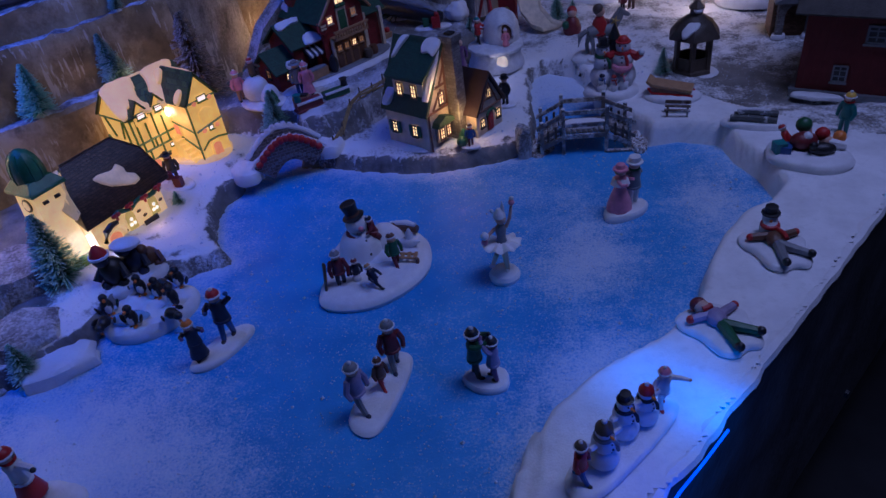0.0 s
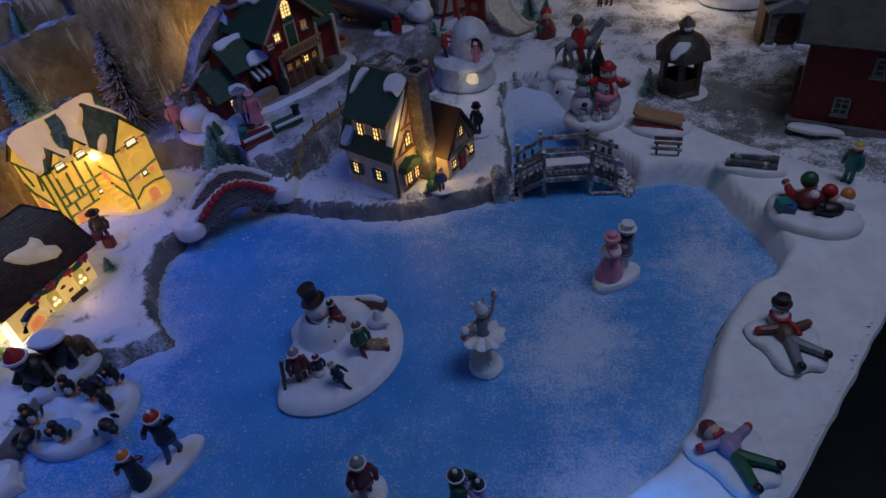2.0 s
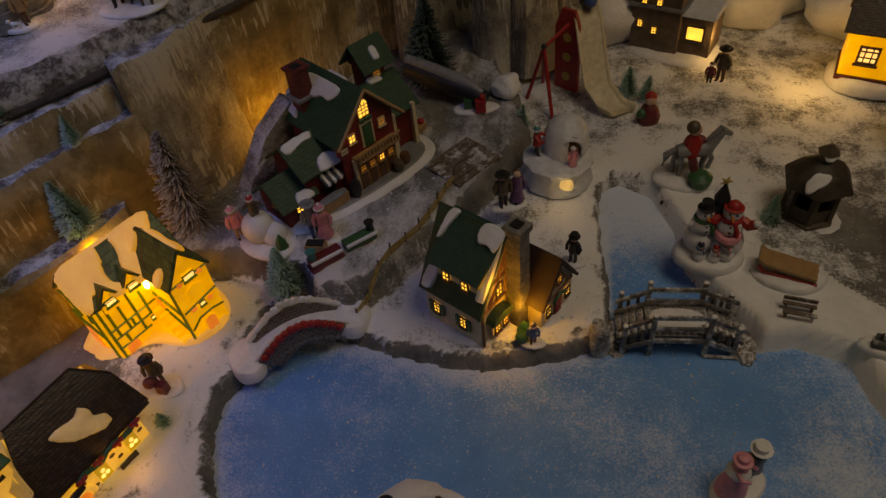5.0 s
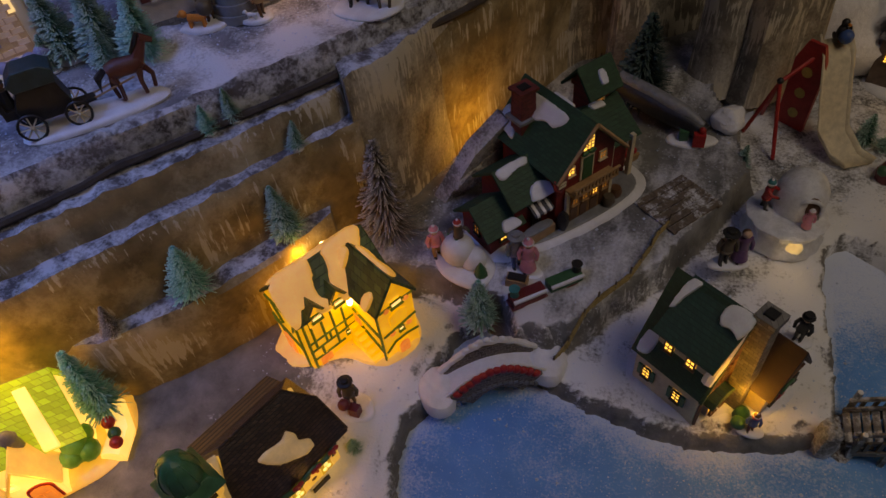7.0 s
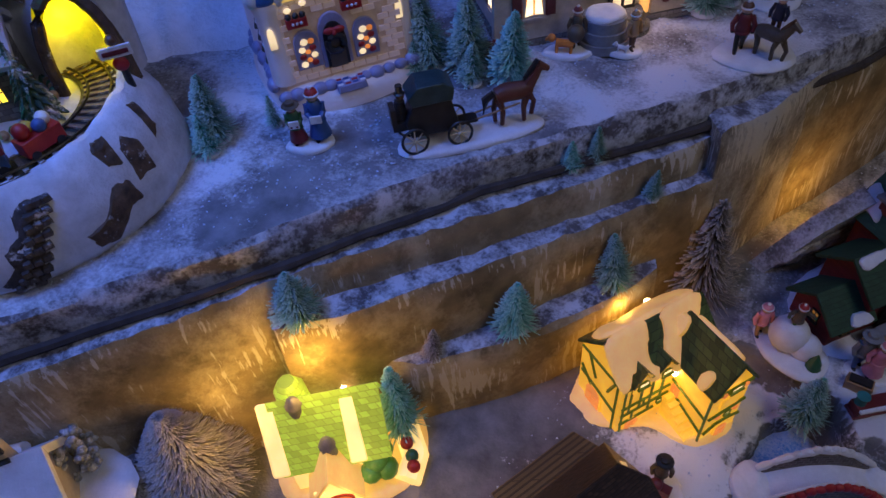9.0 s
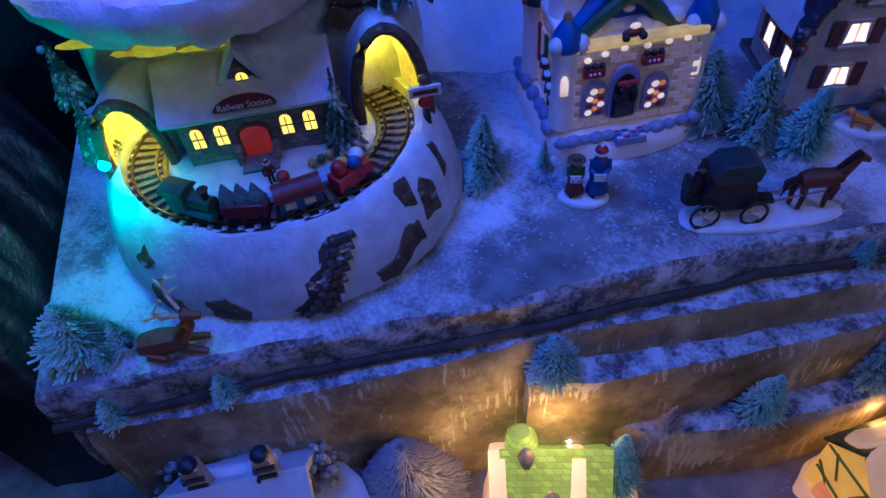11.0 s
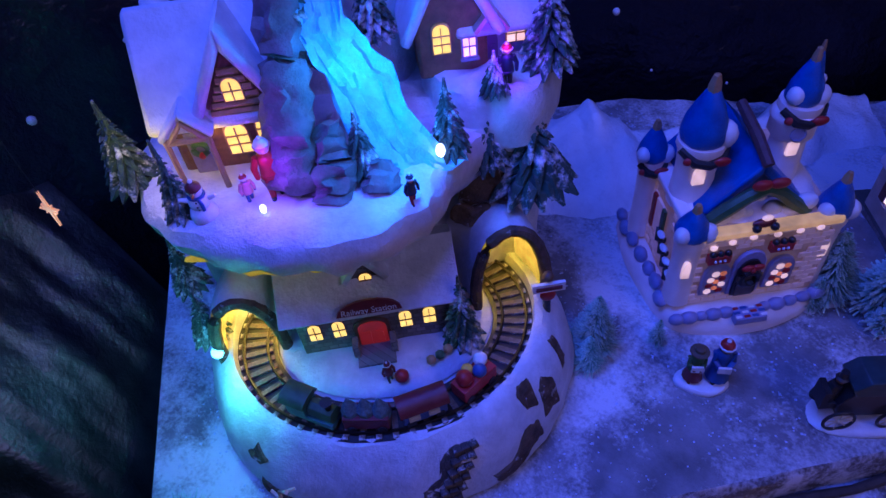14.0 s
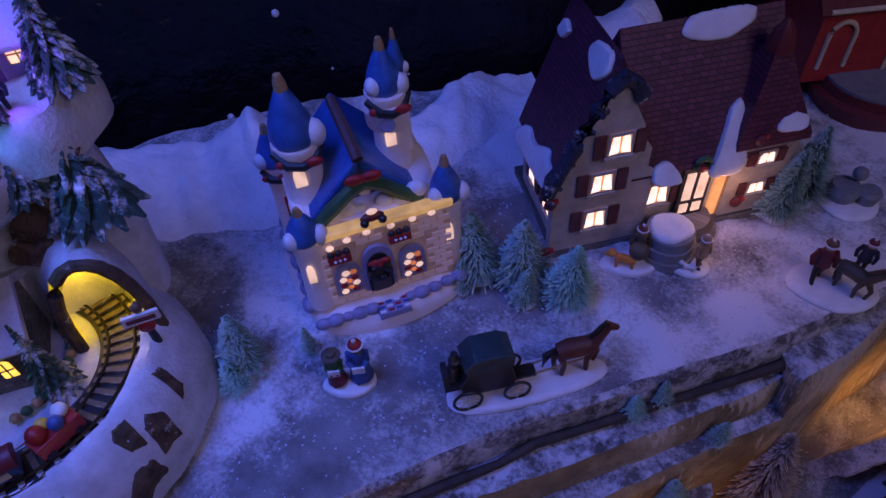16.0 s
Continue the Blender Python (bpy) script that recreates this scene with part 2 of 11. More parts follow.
def tiles(name, col, mortar, w, h, rough=0.6, snow=0.0, var=0.35, depth=0.001, swap=False, gap=0.06, glow=None, power=0.0):
    """Rows of small moulded bricks or shingles too small to pick apart, in the object's own space."""
    mat, nt, b = nodes_of(name)
    v = coords(nt)
    sep, comb = nt.nodes.new("ShaderNodeSeparateXYZ"), nt.nodes.new("ShaderNodeCombineXYZ")
    nt.links.new(v, sep.inputs[0])
    along = math_node(nt, "ADD", sep.outputs[0], sep.outputs[1])
    nt.links.new(along, comb.inputs[0])
    nt.links.new(sep.outputs[2], comb.inputs[1])
    br = nt.nodes.new("ShaderNodeTexBrick")
    nt.links.new(comb.outputs[0], br.inputs["Vector"])
    br.inputs["Scale"].default_value = 1.0
    br.inputs["Brick Width"].default_value, br.inputs["Row Height"].default_value = w, h
    br.inputs["Mortar Size"].default_value, br.inputs["Mortar Smooth"].default_value = h * gap, 0.4
    br.inputs["Color1"].default_value = (*[c * (1 - var) for c in col], 1)
    br.inputs["Color2"].default_value = (*[min(1, c * (1 + var)) for c in col], 1)
    br.inputs["Mortar"].default_value = (*mortar, 1)
    n1 = tex_noise(nt, 160, 5, vec=v)
    c = mix(nt, math_node(nt, "MULTIPLY", n1.outputs[0], 0.6), br.outputs[0], tuple(x * 0.45 for x in col))
    if snow:
        n3 = tex_noise(nt, 30, 6, 0.75, v)
        c = mix(nt, ramp(nt, n3.outputs[0], [(0.66 - 0.2 * snow, (0, 0, 0)), (0.74 - 0.2 * snow, (1, 1, 1))]).outputs[0], c, (0.75, 0.76, 0.8))
    nt.links.new(c, b.inputs["Base Color"])
    b.inputs["Roughness"].default_value = rough
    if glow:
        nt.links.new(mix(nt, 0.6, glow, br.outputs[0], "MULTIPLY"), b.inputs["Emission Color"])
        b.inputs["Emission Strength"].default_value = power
    inv = math_node(nt, "SUBTRACT", 1.0, br.outputs["Fac"])
    bump(nt, b, math_node(nt, "ADD", inv, math_node(nt, "MULTIPLY", n1.outputs[0], 0.5)), 0.7, depth)
    return mat


SNOW = snow_mat("snow")
FOAM = snow_mat("white_foam", (0.82, 0.83, 0.86), 500, 0.35)
COTTON = snow_mat("cotton_wool", (0.85, 0.86, 0.9), 160, 0.9)
RESIN = paint("snow_resin", (0.78, 0.79, 0.83), 0.45, 0.12, 60, 500, 0.35)
GREY = patchy("grey_ground", (0.17, 0.165, 0.16), amount=0.63, attr="snow", scale=22)
RIM = patchy("grey_rock_rim", (0.15, 0.15, 0.155), amount=0.34, scale=30)
LEDGE = patchy("brushed_ledge", (0.11, 0.10, 0.105), amount=0.50, scale=46, snow=(0.60, 0.62, 0.68), speck=0.30)
FASCIA = patchy("brown_paper_wall", (0.215, 0.160, 0.080), amount=0.34, streak=(1, 1, 0.8), scale=15, snow=(0.47, 0.385, 0.24), speck=0.10, relief=0.2, brush=0.9)
ROCKWALL = patchy("brown_rock_wall", (0.175, 0.150, 0.115), amount=0.40, streak=(1, 1, 0.5), scale=9, snow=(0.50, 0.46, 0.39), speck=0.2, relief=0.3, brush=2.3)
STONE = patchy("painted_stone", (0.20, 0.19, 0.18), amount=0.5, scale=18, snow=(0.6, 0.6, 0.62))
PLATEAU_TOP = patchy("grey_plateau", (0.16, 0.16, 0.16), speck=0.22, amount=0.52, streak=(1, 0.45, 1), scale=17, attr="snow", snow=(0.62, 0.63, 0.66))
SHELF = patchy("grey_shelf", (0.21, 0.205, 0.22), amount=0.50, scale=14, attr="snow", speck=0.30, snow=(0.68, 0.69, 0.73))
BLACK = paint("black_paint", (0.02, 0.02, 0.022), 0.4, 0.3)
DARK = paint("dark_floor", (0.012, 0.012, 0.015), 0.6, 0.4, 8, 60)
SKIN = paint("painted_skin", (0.62, 0.40, 0.29), 0.45, 0.1)
COL = {k: paint(k + "_enamel", c, 0.42, 0.22, 110, 900, 0.2) for k, c in {
    "red": (0.42, 0.02, 0.02), "maroon": (0.16, 0.02, 0.025), "pink": (0.72, 0.28, 0.36), "green": (0.03, 0.12, 0.05), "teal": (0.03, 0.20, 0.20),
    "blue": (0.04, 0.10, 0.30), "navy": (0.015, 0.02, 0.05), "brown": (0.13, 0.06, 0.03), "tan": (0.42, 0.25, 0.12), "black": (0.015, 0.015, 0.017),
    "grey": (0.22, 0.23, 0.25), "white": (0.78, 0.78, 0.80), "yellow": (0.75, 0.50, 0.06), "orange": (0.70, 0.22, 0.03), "purple": (0.15, 0.07, 0.20),
    "cream": (0.70, 0.60, 0.42), "gold": (0.55, 0.38, 0.10), "lilac": (0.33, 0.28, 0.45), "bronze": (0.10, 0.075, 0.05)}.items()}
WOOD = paint("weathered_wood", (0.16, 0.12, 0.09), 0.75, 0.45, 200, 900, 0.6, dust=0.35)
PANE = lit("lit_window", (1.0, 0.58, 0.12), 2.0)
PANE_WHITE = lit("lit_window_white", (1.0, 0.68, 0.30), 1.6)
GLASS_DARK = paint("dark_window", (0.02, 0.022, 0.03), 0.15, 0.2)

# ---- the ground, with the frozen pond let into it ----
POND = [(-0.30, 0.18), (-0.56, 0.30), (-0.47, 0.44), (-0.40, 0.50), (-0.385, 0.60), (-0.350, 0.632), (-0.309, 0.648), (-0.285, 0.664),
        (-0.325, 0.712), (-0.343, 0.765), (-0.348, 0.806), (-0.330, 0.836), (-0.335, 0.875), (-0.330, 0.93), (-0.300, 0.97), (-0.268, 0.955), (-0.256, 0.910), (-0.215, 0.905), (-0.160, 0.890),
        (-0.085, 0.876), (-0.016, 0.879), (0.042, 0.894), (0.088, 0.912), (0.105, 0.925), (0.108, 1.00), (0.100, 1.10), (0.102, 1.20), (0.130, 1.215),
        (0.17, 1.19), (0.195, 1.12), (0.20, 1.05), (0.225, 0.99), (0.262, 0.945), (0.270, 0.917), (0.315, 0.928), (0.366, 0.910), (0.374, 0.862), (0.394, 0.815), (0.402, 0.763),
        (0.377, 0.727), (0.346, 0.712), (0.312, 0.668), (0.286, 0.612), (0.270, 0.564), (0.228, 0.506), (0.164, 0.461), (0.116, 0.413),
        (0.094, 0.358), (0.085, 0.30), (0.06, 0.18)]
PLATEAU = [(-0.48, 0.97), (-0.385, 0.985), (-0.290, 0.972), (-0.255, 0.930), (-0.215, 0.935), (-0.185, 0.95), (-0.10, 1.065), (-0.045, 1.17), (0.0, 1.27), (-0.02, 1.36),
           (-0.06, 1.46), (-0.1, 1.7), (-0.6, 1.7), (-0.6, 1.1)]
FOAMBANK = [(0.20, 1.05), (0.18, 1.09), (0.26, 1.09), (0.35, 1.045), (0.44, 0.95), (0.53, 0.875), (0.70, 0.80), (0.9, 0.8), (0.9, 0.1), (0.0, 0.1), (0.094, 0.358), (0.164, 0.461), (0.28, 0.6), (0.39, 0.76),
            (0.36, 0.90), (0.27, 0.917), (0.262, 0.945)]
EDGE_A, EDGE_B = Vector((0.205, 0.319)), Vector((0.512, 0.714))


def away(px, py, poly):
    """Signed distance to a polygon, above zero outside."""
    d = np.full(px.shape, 1e9)
    inside = np.zeros(px.shape, bool)
    for (ax, ay), (bx, by) in zip(poly, poly[1:] + poly[:1]):
        ex, ey = bx - ax, by - ay
        t = np.clip(((px - ax) * ex + (py - ay) * ey) / (ex * ex + ey * ey), 0, 1)
        d = np.minimum(d, np.hypot(px - ax - t * ex, py - ay - t * ey))
        cross = (ay > py) != (by > py)
        with np.errstate(divide="ignore", invalid="ignore"):
            inside ^= cross & (px < (bx - ax) * (py - ay) / (by - ay + 1e-12) + ax)
    return np.where(inside, -d, d)


def rise(d, w):
    t = np.clip(d / w, 0, 1)
    return t * t * (3 - 2 * t)


def bumps(px, py, scale, seed=0):
    """Smooth uneven field from a few turned waves."""
    rnd = np.random.RandomState(seed)
    out = np.zeros(px.shape)
    for k in range(9):
        a, f, p = rnd.uniform(0, 6.28), scale * rnd.uniform(0.6, 2.6), rnd.uniform(0, 6.28)
        out += np.sin((px * np.cos(a) + py * np.sin(a)) * f + p) / 9
    return out


def ground_height(px, py):
    wob = 0.006 * bumps(px, py, 95, 3) + 0.004 * bumps(px, py, 240, 4)
    z = 0.029 + 0.006 * bumps(px, py, 14, 5) + 0.0025 * bumps(px, py, 90, 6) + 0.001 * bumps(px, py, 400, 7)
    z -= 0.010 * rise(px - 0.30, 0.15) * rise(py - 0.95, 0.05)
    foam = away(px, py, FOAMBANK)
    z_foam = 0.034 + 0.003 * bumps(px, py, 16, 8) + 0.0008 * bumps(px, py, 160, 9)
    k = rise(-(foam - 0.004 + 0.4 * wob), 0.014)
    z = z * (1 - k) + z_foam * k
    plat = away(px, py, PLATEAU)
    z += 0.043 * rise(-(plat + wob), 0.010)
    z += 0.018 * rise(-0.30 - px, 0.14) * rise(plat, 0.02) * rise(py - 0.55 + 0.5 * rise(-0.54 - px, 0.1), 0.12)
    pond = away(px, py, POND)
    d = pond + wob * (px < 0.11)
    z = -0.012 + (z + 0.012) * rise(d + np.where(px < 0.11, 0.003, 0.0), np.where(px < 0.11, 0.010, 0.014))
    z += -0.012 * np.exp(-((d - 0.012) / 0.008) ** 2) * (px < 0.11) * (0.5 + 0.5 * bumps(px, py, 120, 11))
    return z, pond, foam, plat


def grid_sheet(name, xs, ys, keep, z, mats, index, attr=None):
    nx, ny = len(xs), len(ys)
    X, Y = np.meshgrid(xs, ys)
    q = np.arange(nx * ny).reshape(ny, nx)
    quads = np.stack([q[:-1, :-1], q[:-1, 1:], q[1:, 1:], q[1:, :-1]], -1).reshape(-1, 4)
    ok = keep.ravel()[quads].all(1)
    quads = quads[ok]
    used = np.unique(quads)
    back = np.zeros(nx * ny, int)
    back[used] = np.arange(len(used))
    me = bpy.data.meshes.new(name)
    me.from_pydata(np.stack([X.ravel(), Y.ravel(), z.ravel()], -1)[used].tolist(), [], back[quads].tolist())
    for m in mats:
        me.materials.append(m)
    me.polygons.foreach_set("material_index", index.ravel()[quads[:, 0]].astype(np.int32))
    if attr is not None:
        a = me.attributes.new("snow", "FLOAT", "POINT")
        a.data.foreach_set("value", attr.ravel()[used].astype(np.float32))
    me.shade_smooth()
    return new(name, me)


def table_keep(X, Y):
    e = EDGE_B - EDGE_A
    n = Vector((e.y, -e.x)).normalized()
    side = (X - EDGE_A.x) * n.x + (Y - EDGE_A.y) * n.y
    left = (X + 0.449) * 0.684 - (Y - 0.414) * -0.73
    nook = (X < -0.56) & (Y > 0.20) & (np.abs((X + 0.878) * 0.819 - (Y - 0.505) * 0.574) < 0.26)
    return (side < 0.004 * bumps(X, Y, 130, 21)) & (nook | ~((Y < 0.66) & (X < -0.47) & (Y - 0.44 < -(X + 0.47) * 1.1))) & ~((X < -0.62) & (Y > 0.95))


gx, gy = np.arange(-1.25, 0.92, 0.005), np.arange(0.14, 1.9, 0.005)
GX, GY = np.meshgrid(gx, gy)
GZ, d_pond, d_foam, d_plat = ground_height(GX, GY)
slope = np.hypot(*np.gradient(GZ, 0.005))
index = np.where(d_foam < 0.004, 1, 0)
index = np.where((d_plat < -0.006) & (index == 0), 2, index)
SNOWY = 0.49 + 0.09 * bumps(GX, GY, 20, 31) + 0.07 * bumps(GX, GY, 75, 33)
SNOWY += 0.12 * np.exp(-((GX + 0.36) / 0.12) ** 2 - ((GY - 0.74) / 0.2) ** 2) - 0.05 * np.exp(-((GX + 0.10) / 0.12) ** 2 - ((GY - 0.93) / 0.1) ** 2)
SNOWY += 0.18 * np.exp(-((GX - 0.2) / 0.12) ** 2 - ((GY - 1.22) / 0.12) ** 2) - 0.16 * np.exp(-((GX - 0.45) / 0.12) ** 2 - ((GY - 1.1) / 0.12) ** 2)
SNOWY -= 0.05 * (d_plat < 0) + 0.34 * rise(-0.44 - GX, 0.08)
SNOWY += 0.14 * np.exp(-((d_pond - 0.03) / 0.03) ** 2) * (GX < 0.11)
BROOK = np.exp(-((GX - 0.21) / 0.11) ** 2 - ((GY - 1.12) / 0.10) ** 2)
BANK = np.exp(-((GX + 0.12) / 0.12) ** 2 - ((GY - 1.03) / 0.11) ** 2)
SNOWY += 0.16 * BROOK + 0.10 * BANK
SNOWY -= (0.30 + 0.16 * bumps(GX, GY, 150, 51)) * np.clip((slope - 0.45) / 0.6, 0, 1) * (1 - 0.8 * BROOK - 0.6 * BANK)
ground = grid_sheet("ground", gx, gy, table_keep(GX, GY) & (d_pond > -0.02), GZ, [GREY, FOAM, PLATEAU_TOP], index, SNOWY)
tagged(ground, "grey model landscape strewn with white snow powder", "ground", kind="structure")

# the ice
mat, nt, b = nodes_of("painted_ice")
v = coords(nt)
n1, n2, n3, n4 = tex_noise(nt, 7, 7, 0.7, v), tex_noise(nt, 330, 4, 0.7, v), tex_noise(nt, 60, 6, 0.8, v), tex_noise(nt, 14, 4, vec=v)
a = nt.nodes.new("ShaderNodeAttribute")
a.attribute_name = "snow"
c = ramp(nt, n4.outputs[0], [(0.3, (0.080, 0.27, 0.64)), (0.7, (0.120, 0.365, 0.78))]).outputs[0]
k = math_node(nt, "ADD", math_node(nt, "ADD", math_node(nt, "MULTIPLY", n2.outputs[0], 0.55), math_node(nt, "MULTIPLY", n3.outputs[0], 0.4)), math_node(nt, "ADD", math_node(nt, "MULTIPLY", n1.outputs[0], 0.42), math_node(nt, "SUBTRACT", a.outputs["Fac"], 0.5)))
m1 = ramp(nt, k, [(0.70, (0, 0, 0)), (0.86, (0.75, 0.75, 0.75)), (1.0, (1, 1, 1))]).outputs[0]
c = mix(nt, m1, c, (0.62, 0.70, 0.86))
nt.links.new(c, b.inputs["Base Color"])
b.inputs["Roughness"].default_value = 0.42
bump(nt, b, math_node(nt, "ADD", m1, n2.outputs[0]), 0.35, 0.0012)
ICE = mat
ix, iy = np.arange(-0.60, 0.44, 0.006), np.arange(0.14, 1.25, 0.006)
IX, IY = np.meshgrid(ix, iy)
ID = away(IX, IY, POND)
isn = 0.488 + np.where(IX < 0.11, 0.20, 0.06) * np.exp(ID / 0.022) + 0.10 * bumps(IX, IY, 18, 41)
isn += 0.26 * np.exp(-((IX + 0.33) / 0.13) ** 2 - ((IY - 0.36) / 0.12) ** 2) + 0.25 * np.exp(-((IX - 0.17) / 0.06) ** 2 - ((IY - 0.66) / 0.07) ** 2)
isn += 0.16 * np.exp(-((IX - 0.16) / 0.07) ** 2 - ((IY - 0.47) / 0.08) ** 2) + 0.18 * np.exp(-((IX - 0.33) / 0.05) ** 2 - ((IY - 0.78) / 0.07) ** 2) + 0.30 * rise(IY - 1.0, 0.16)
ice = grid_sheet("water", ix, iy, (ID < 0.03) & table_keep(IX, IY), 0.0006 * bumps(IX, IY, 60, 42), [ICE], np.zeros(IX.shape), isn)
tagged(ice, "blue painted frozen pond dusted with white snow", "ice", kind="structure")

# table underside, its side and the dark floor
e = (EDGE_B - EDGE_A).normalized()
s = Shape()
p0, p1 = EDGE_A - e * 0.35, EDGE_A + e * 1.3
nrm = Vector((e.y, -e.x))
q0, q1 = p0 - nrm * 0.03, p1 - nrm * 0.03
s.prism([tuple(p0 - nrm * 0.004), tuple(p1 - nrm * 0.004), tuple(q1), tuple(q0)], -0.5, 0.022, paint("dark_table_side", (0.13, 0.13, 0.15), 0.30, 0.7, 14, 90, 0.9))
tagged(new("table_side", s.mesh("table_side")), "dark painted side of the display table", "table side", kind="structure")
s = Shape()
s.prism([(-3, -2), (3, -2), (3, 3.4), (-3, 3.4)], -0.8, -0.75, DARK)
tagged(new("floor", s.mesh("floor")), "dark floor round the display", "floor", kind="structure")

# the dark room around the display
ROOM = paint("dark_room_wall", (0.035, 0.035, 0.045), 0.8, 0.3, 3, 40)
for nm, c_, d_ in (("wall_north", (0, 3.42, -0.8), (6.2, 0.08, 3.6)), ("wall_south", (0, -2.05, -0.8), (6.2, 0.08, 3.6)), ("wall_east", (3.04, 0.7, -0.8), (0.08, 5.4, 3.6)), ("wall_west", (-3.04, 0.7, -0.8), (0.08, 5.4, 3.6))):
    tagged(new(nm, Shape().box(c_, d_, ROOM).mesh(nm)), "plain dark wall of the room", "wall", kind="structure")
tagged(new("ceiling", Shape().box((0, 0.7, 2.8), (6.2, 5.6, 0.08), ROOM).mesh("ceiling")), "plain dark ceiling of the room", "ceiling", kind="structure")

# ---- terraces and the upper shelf ----
def terrace(name, front, back, z0, z1, top, side, label, lip=0.006, seed=0, step=0.012):
    """Foam terrace between a front and a back line, its front face and lip a little uneven."""
    def fine(line):
        out = []
        for (ax, ay), (bx, by) in zip(line, line[1:]):
            k = max(1, int(math.hypot(bx - ax, by - ay) / step))
            out += [(ax + (bx - ax) * i / k, ay + (by - ay) * i / k) for i in range(k)]
        return out + [line[-1]]
    f = fine(front)
    n = len(f)
    bk = []
    lens = [0]
    for p, q in zip(back, back[1:]):
        lens.append(lens[-1] + math.hypot(q[0] - p[0], q[1] - p[1]))
    for i in range(n):
        t = lens[-1] * i / (n - 1)
        j = max(k for k in range(len(lens) - 1) if lens[k] <= t + 1e-9)
        u = (t - lens[j]) / (lens[j + 1] - lens[j])
        bk.append((back[j][0] + (back[j + 1][0] - back[j][0]) * u, back[j][1] + (back[j + 1][1] - back[j][1]) * u))
    s = Shape()
    rows = []
    for k, (frac, push) in enumerate(((0, 0.0), (0.25, 0.002), (0.5, -0.001), (0.75, 0.002), (0.96, 0.001))):
        rows.append([(x + push + 0.003 * noise.noise((x * 18 + seed, y * 18, frac * 3)), y - push + 0.003 * noise.noise((x * 18, y * 18 + seed, frac * 3 + 5)),
                      z0 + (z1 - z0) * frac) for x, y in f])
    rim = []
    for (x, y), (bx, by) in zip(f, bk):
        d = Vector((bx - x, by - y)).normalized()
        rim.append((x + d.x * lip * 0.6, y + d.y * lip * 0.6, z1 + 0.004 * noise.noise((x * 40 + seed, y * 40, 1)) + 0.004 * noise.noise((x * 95 + seed, y * 95, 4))))
    vs = [p for r in rows + [rim] for p in r]
    fs = [(k * n + i, k * n + i + 1, (k + 1) * n + i + 1, (k + 1) * n + i) for k in range(5) for i in range(n - 1)]
    s.add(vs, fs, side)
    m = 8
    tv, tf = [], []
    for k in range(m + 1):
        u = (k / m) ** 1.2
        for i in range(n):
            a, (bx, by) = rim[i], bk[i]
            tv.append((a[0] + (bx - a[0]) * u, a[1] + (by - a[1]) * u, a[2] + (0 if k == 0 else 0.002 * noise.noise((a[0] * 30 + seed, a[1] * 30, k)))))
    for k in range(m):
        for i in range(n - 1):
            tf.append((k * n + i, k * n + i + 1, (k + 1) * n + i + 1, (k + 1) * n + i))
    s.add(tv, tf, top)
    for i in (0, n - 1):
        col = [r[i] for r in rows + [rim]]
        s.add(col + [(bk[i][0], bk[i][1], z1), (bk[i][0], bk[i][1], z0)], [tuple(range(len(col) + 2))], side)
    s.add([(x, y, z0) for x, y in bk] + [(x, y, z1) for x, y in bk], [(i, i + 1, n + i + 1, n + i) for i in range(n - 1)], side)
    me = s.mesh(name)
    at = me.attributes.new("snow", "FLOAT", "POINT")
    vals = [0.5 + 0.2 * noise.noise((v.co.x * 7, v.co.y * 7, 9)) for v in me.vertices]
    at.data.foreach_set("value", vals)
    return tagged(new(name, me), label, "terrace", kind="structure")


LIP = [(-0.985, 0.355), (-0.878, 0.505), (-0.815, 0.595), (-0.766, 0.680), (-0.750, 0.703), (-0.638, 0.847), (-0.506, 1.030), (-0.445, 1.138), (-0.385, 1.265), (-0.30, 1.46)]
SHELF_LINE = [(-1.015, 0.345), (-0.905, 0.515), (-0.790, 0.676), (-0.660, 0.880), (-0.500, 1.080), (-0.390, 1.262), (-0.30, 1.46)]
SHELF_BACK = [(-1.36, 0.55), (-1.36, 0.75), (-1.26, 0.97), (-1.14, 1.13), (-0.98, 1.25), (-0.82, 1.40), (-0.72, 1.60)]
terrace("terrace_ledge_low", [(-0.70, 0.725), (-0.657, 0.743), (-0.590, 0.814), (-0.511, 0.937), (-0.495, 0.985)], [(-0.73, 0.76), (-0.66, 0.84), (-0.56, 1.0), (-0.53, 1.05)], 0.0, 0.150, LEDGE, FASCIA, "brown low terrace wall with a snow-brushed top", seed=1)
terrace("terrace_ledge_high", [(-0.752, 0.662), (-0.706, 0.705), (-0.623, 0.822), (-0.524, 0.972), (-0.47, 1.05)], [(-0.80, 0.70), (-0.74, 0.76), (-0.66, 0.87), (-0.55, 1.04), (-0.47, 1.14)], 0.0, 0.244, LEDGE, FASCIA, "brown terrace wall with a snow-brushed top", seed=2)
terrace("terrace_lip", LIP, [(-1.06, 0.40), (-0.95, 0.56), (-0.83, 0.74), (-0.70, 0.93), (-0.55, 1.14), (-0.42, 1.36), (-0.34, 1.5)], 0.0, 0.284, LEDGE, FASCIA, "brown shelf front with a snow-brushed lip", seed=3)
terrace("upper_shelf", SHELF_LINE, SHELF_BACK, 0.2, 0.327, SHELF, LEDGE, "grey upper shelf strewn with snow", seed=4)
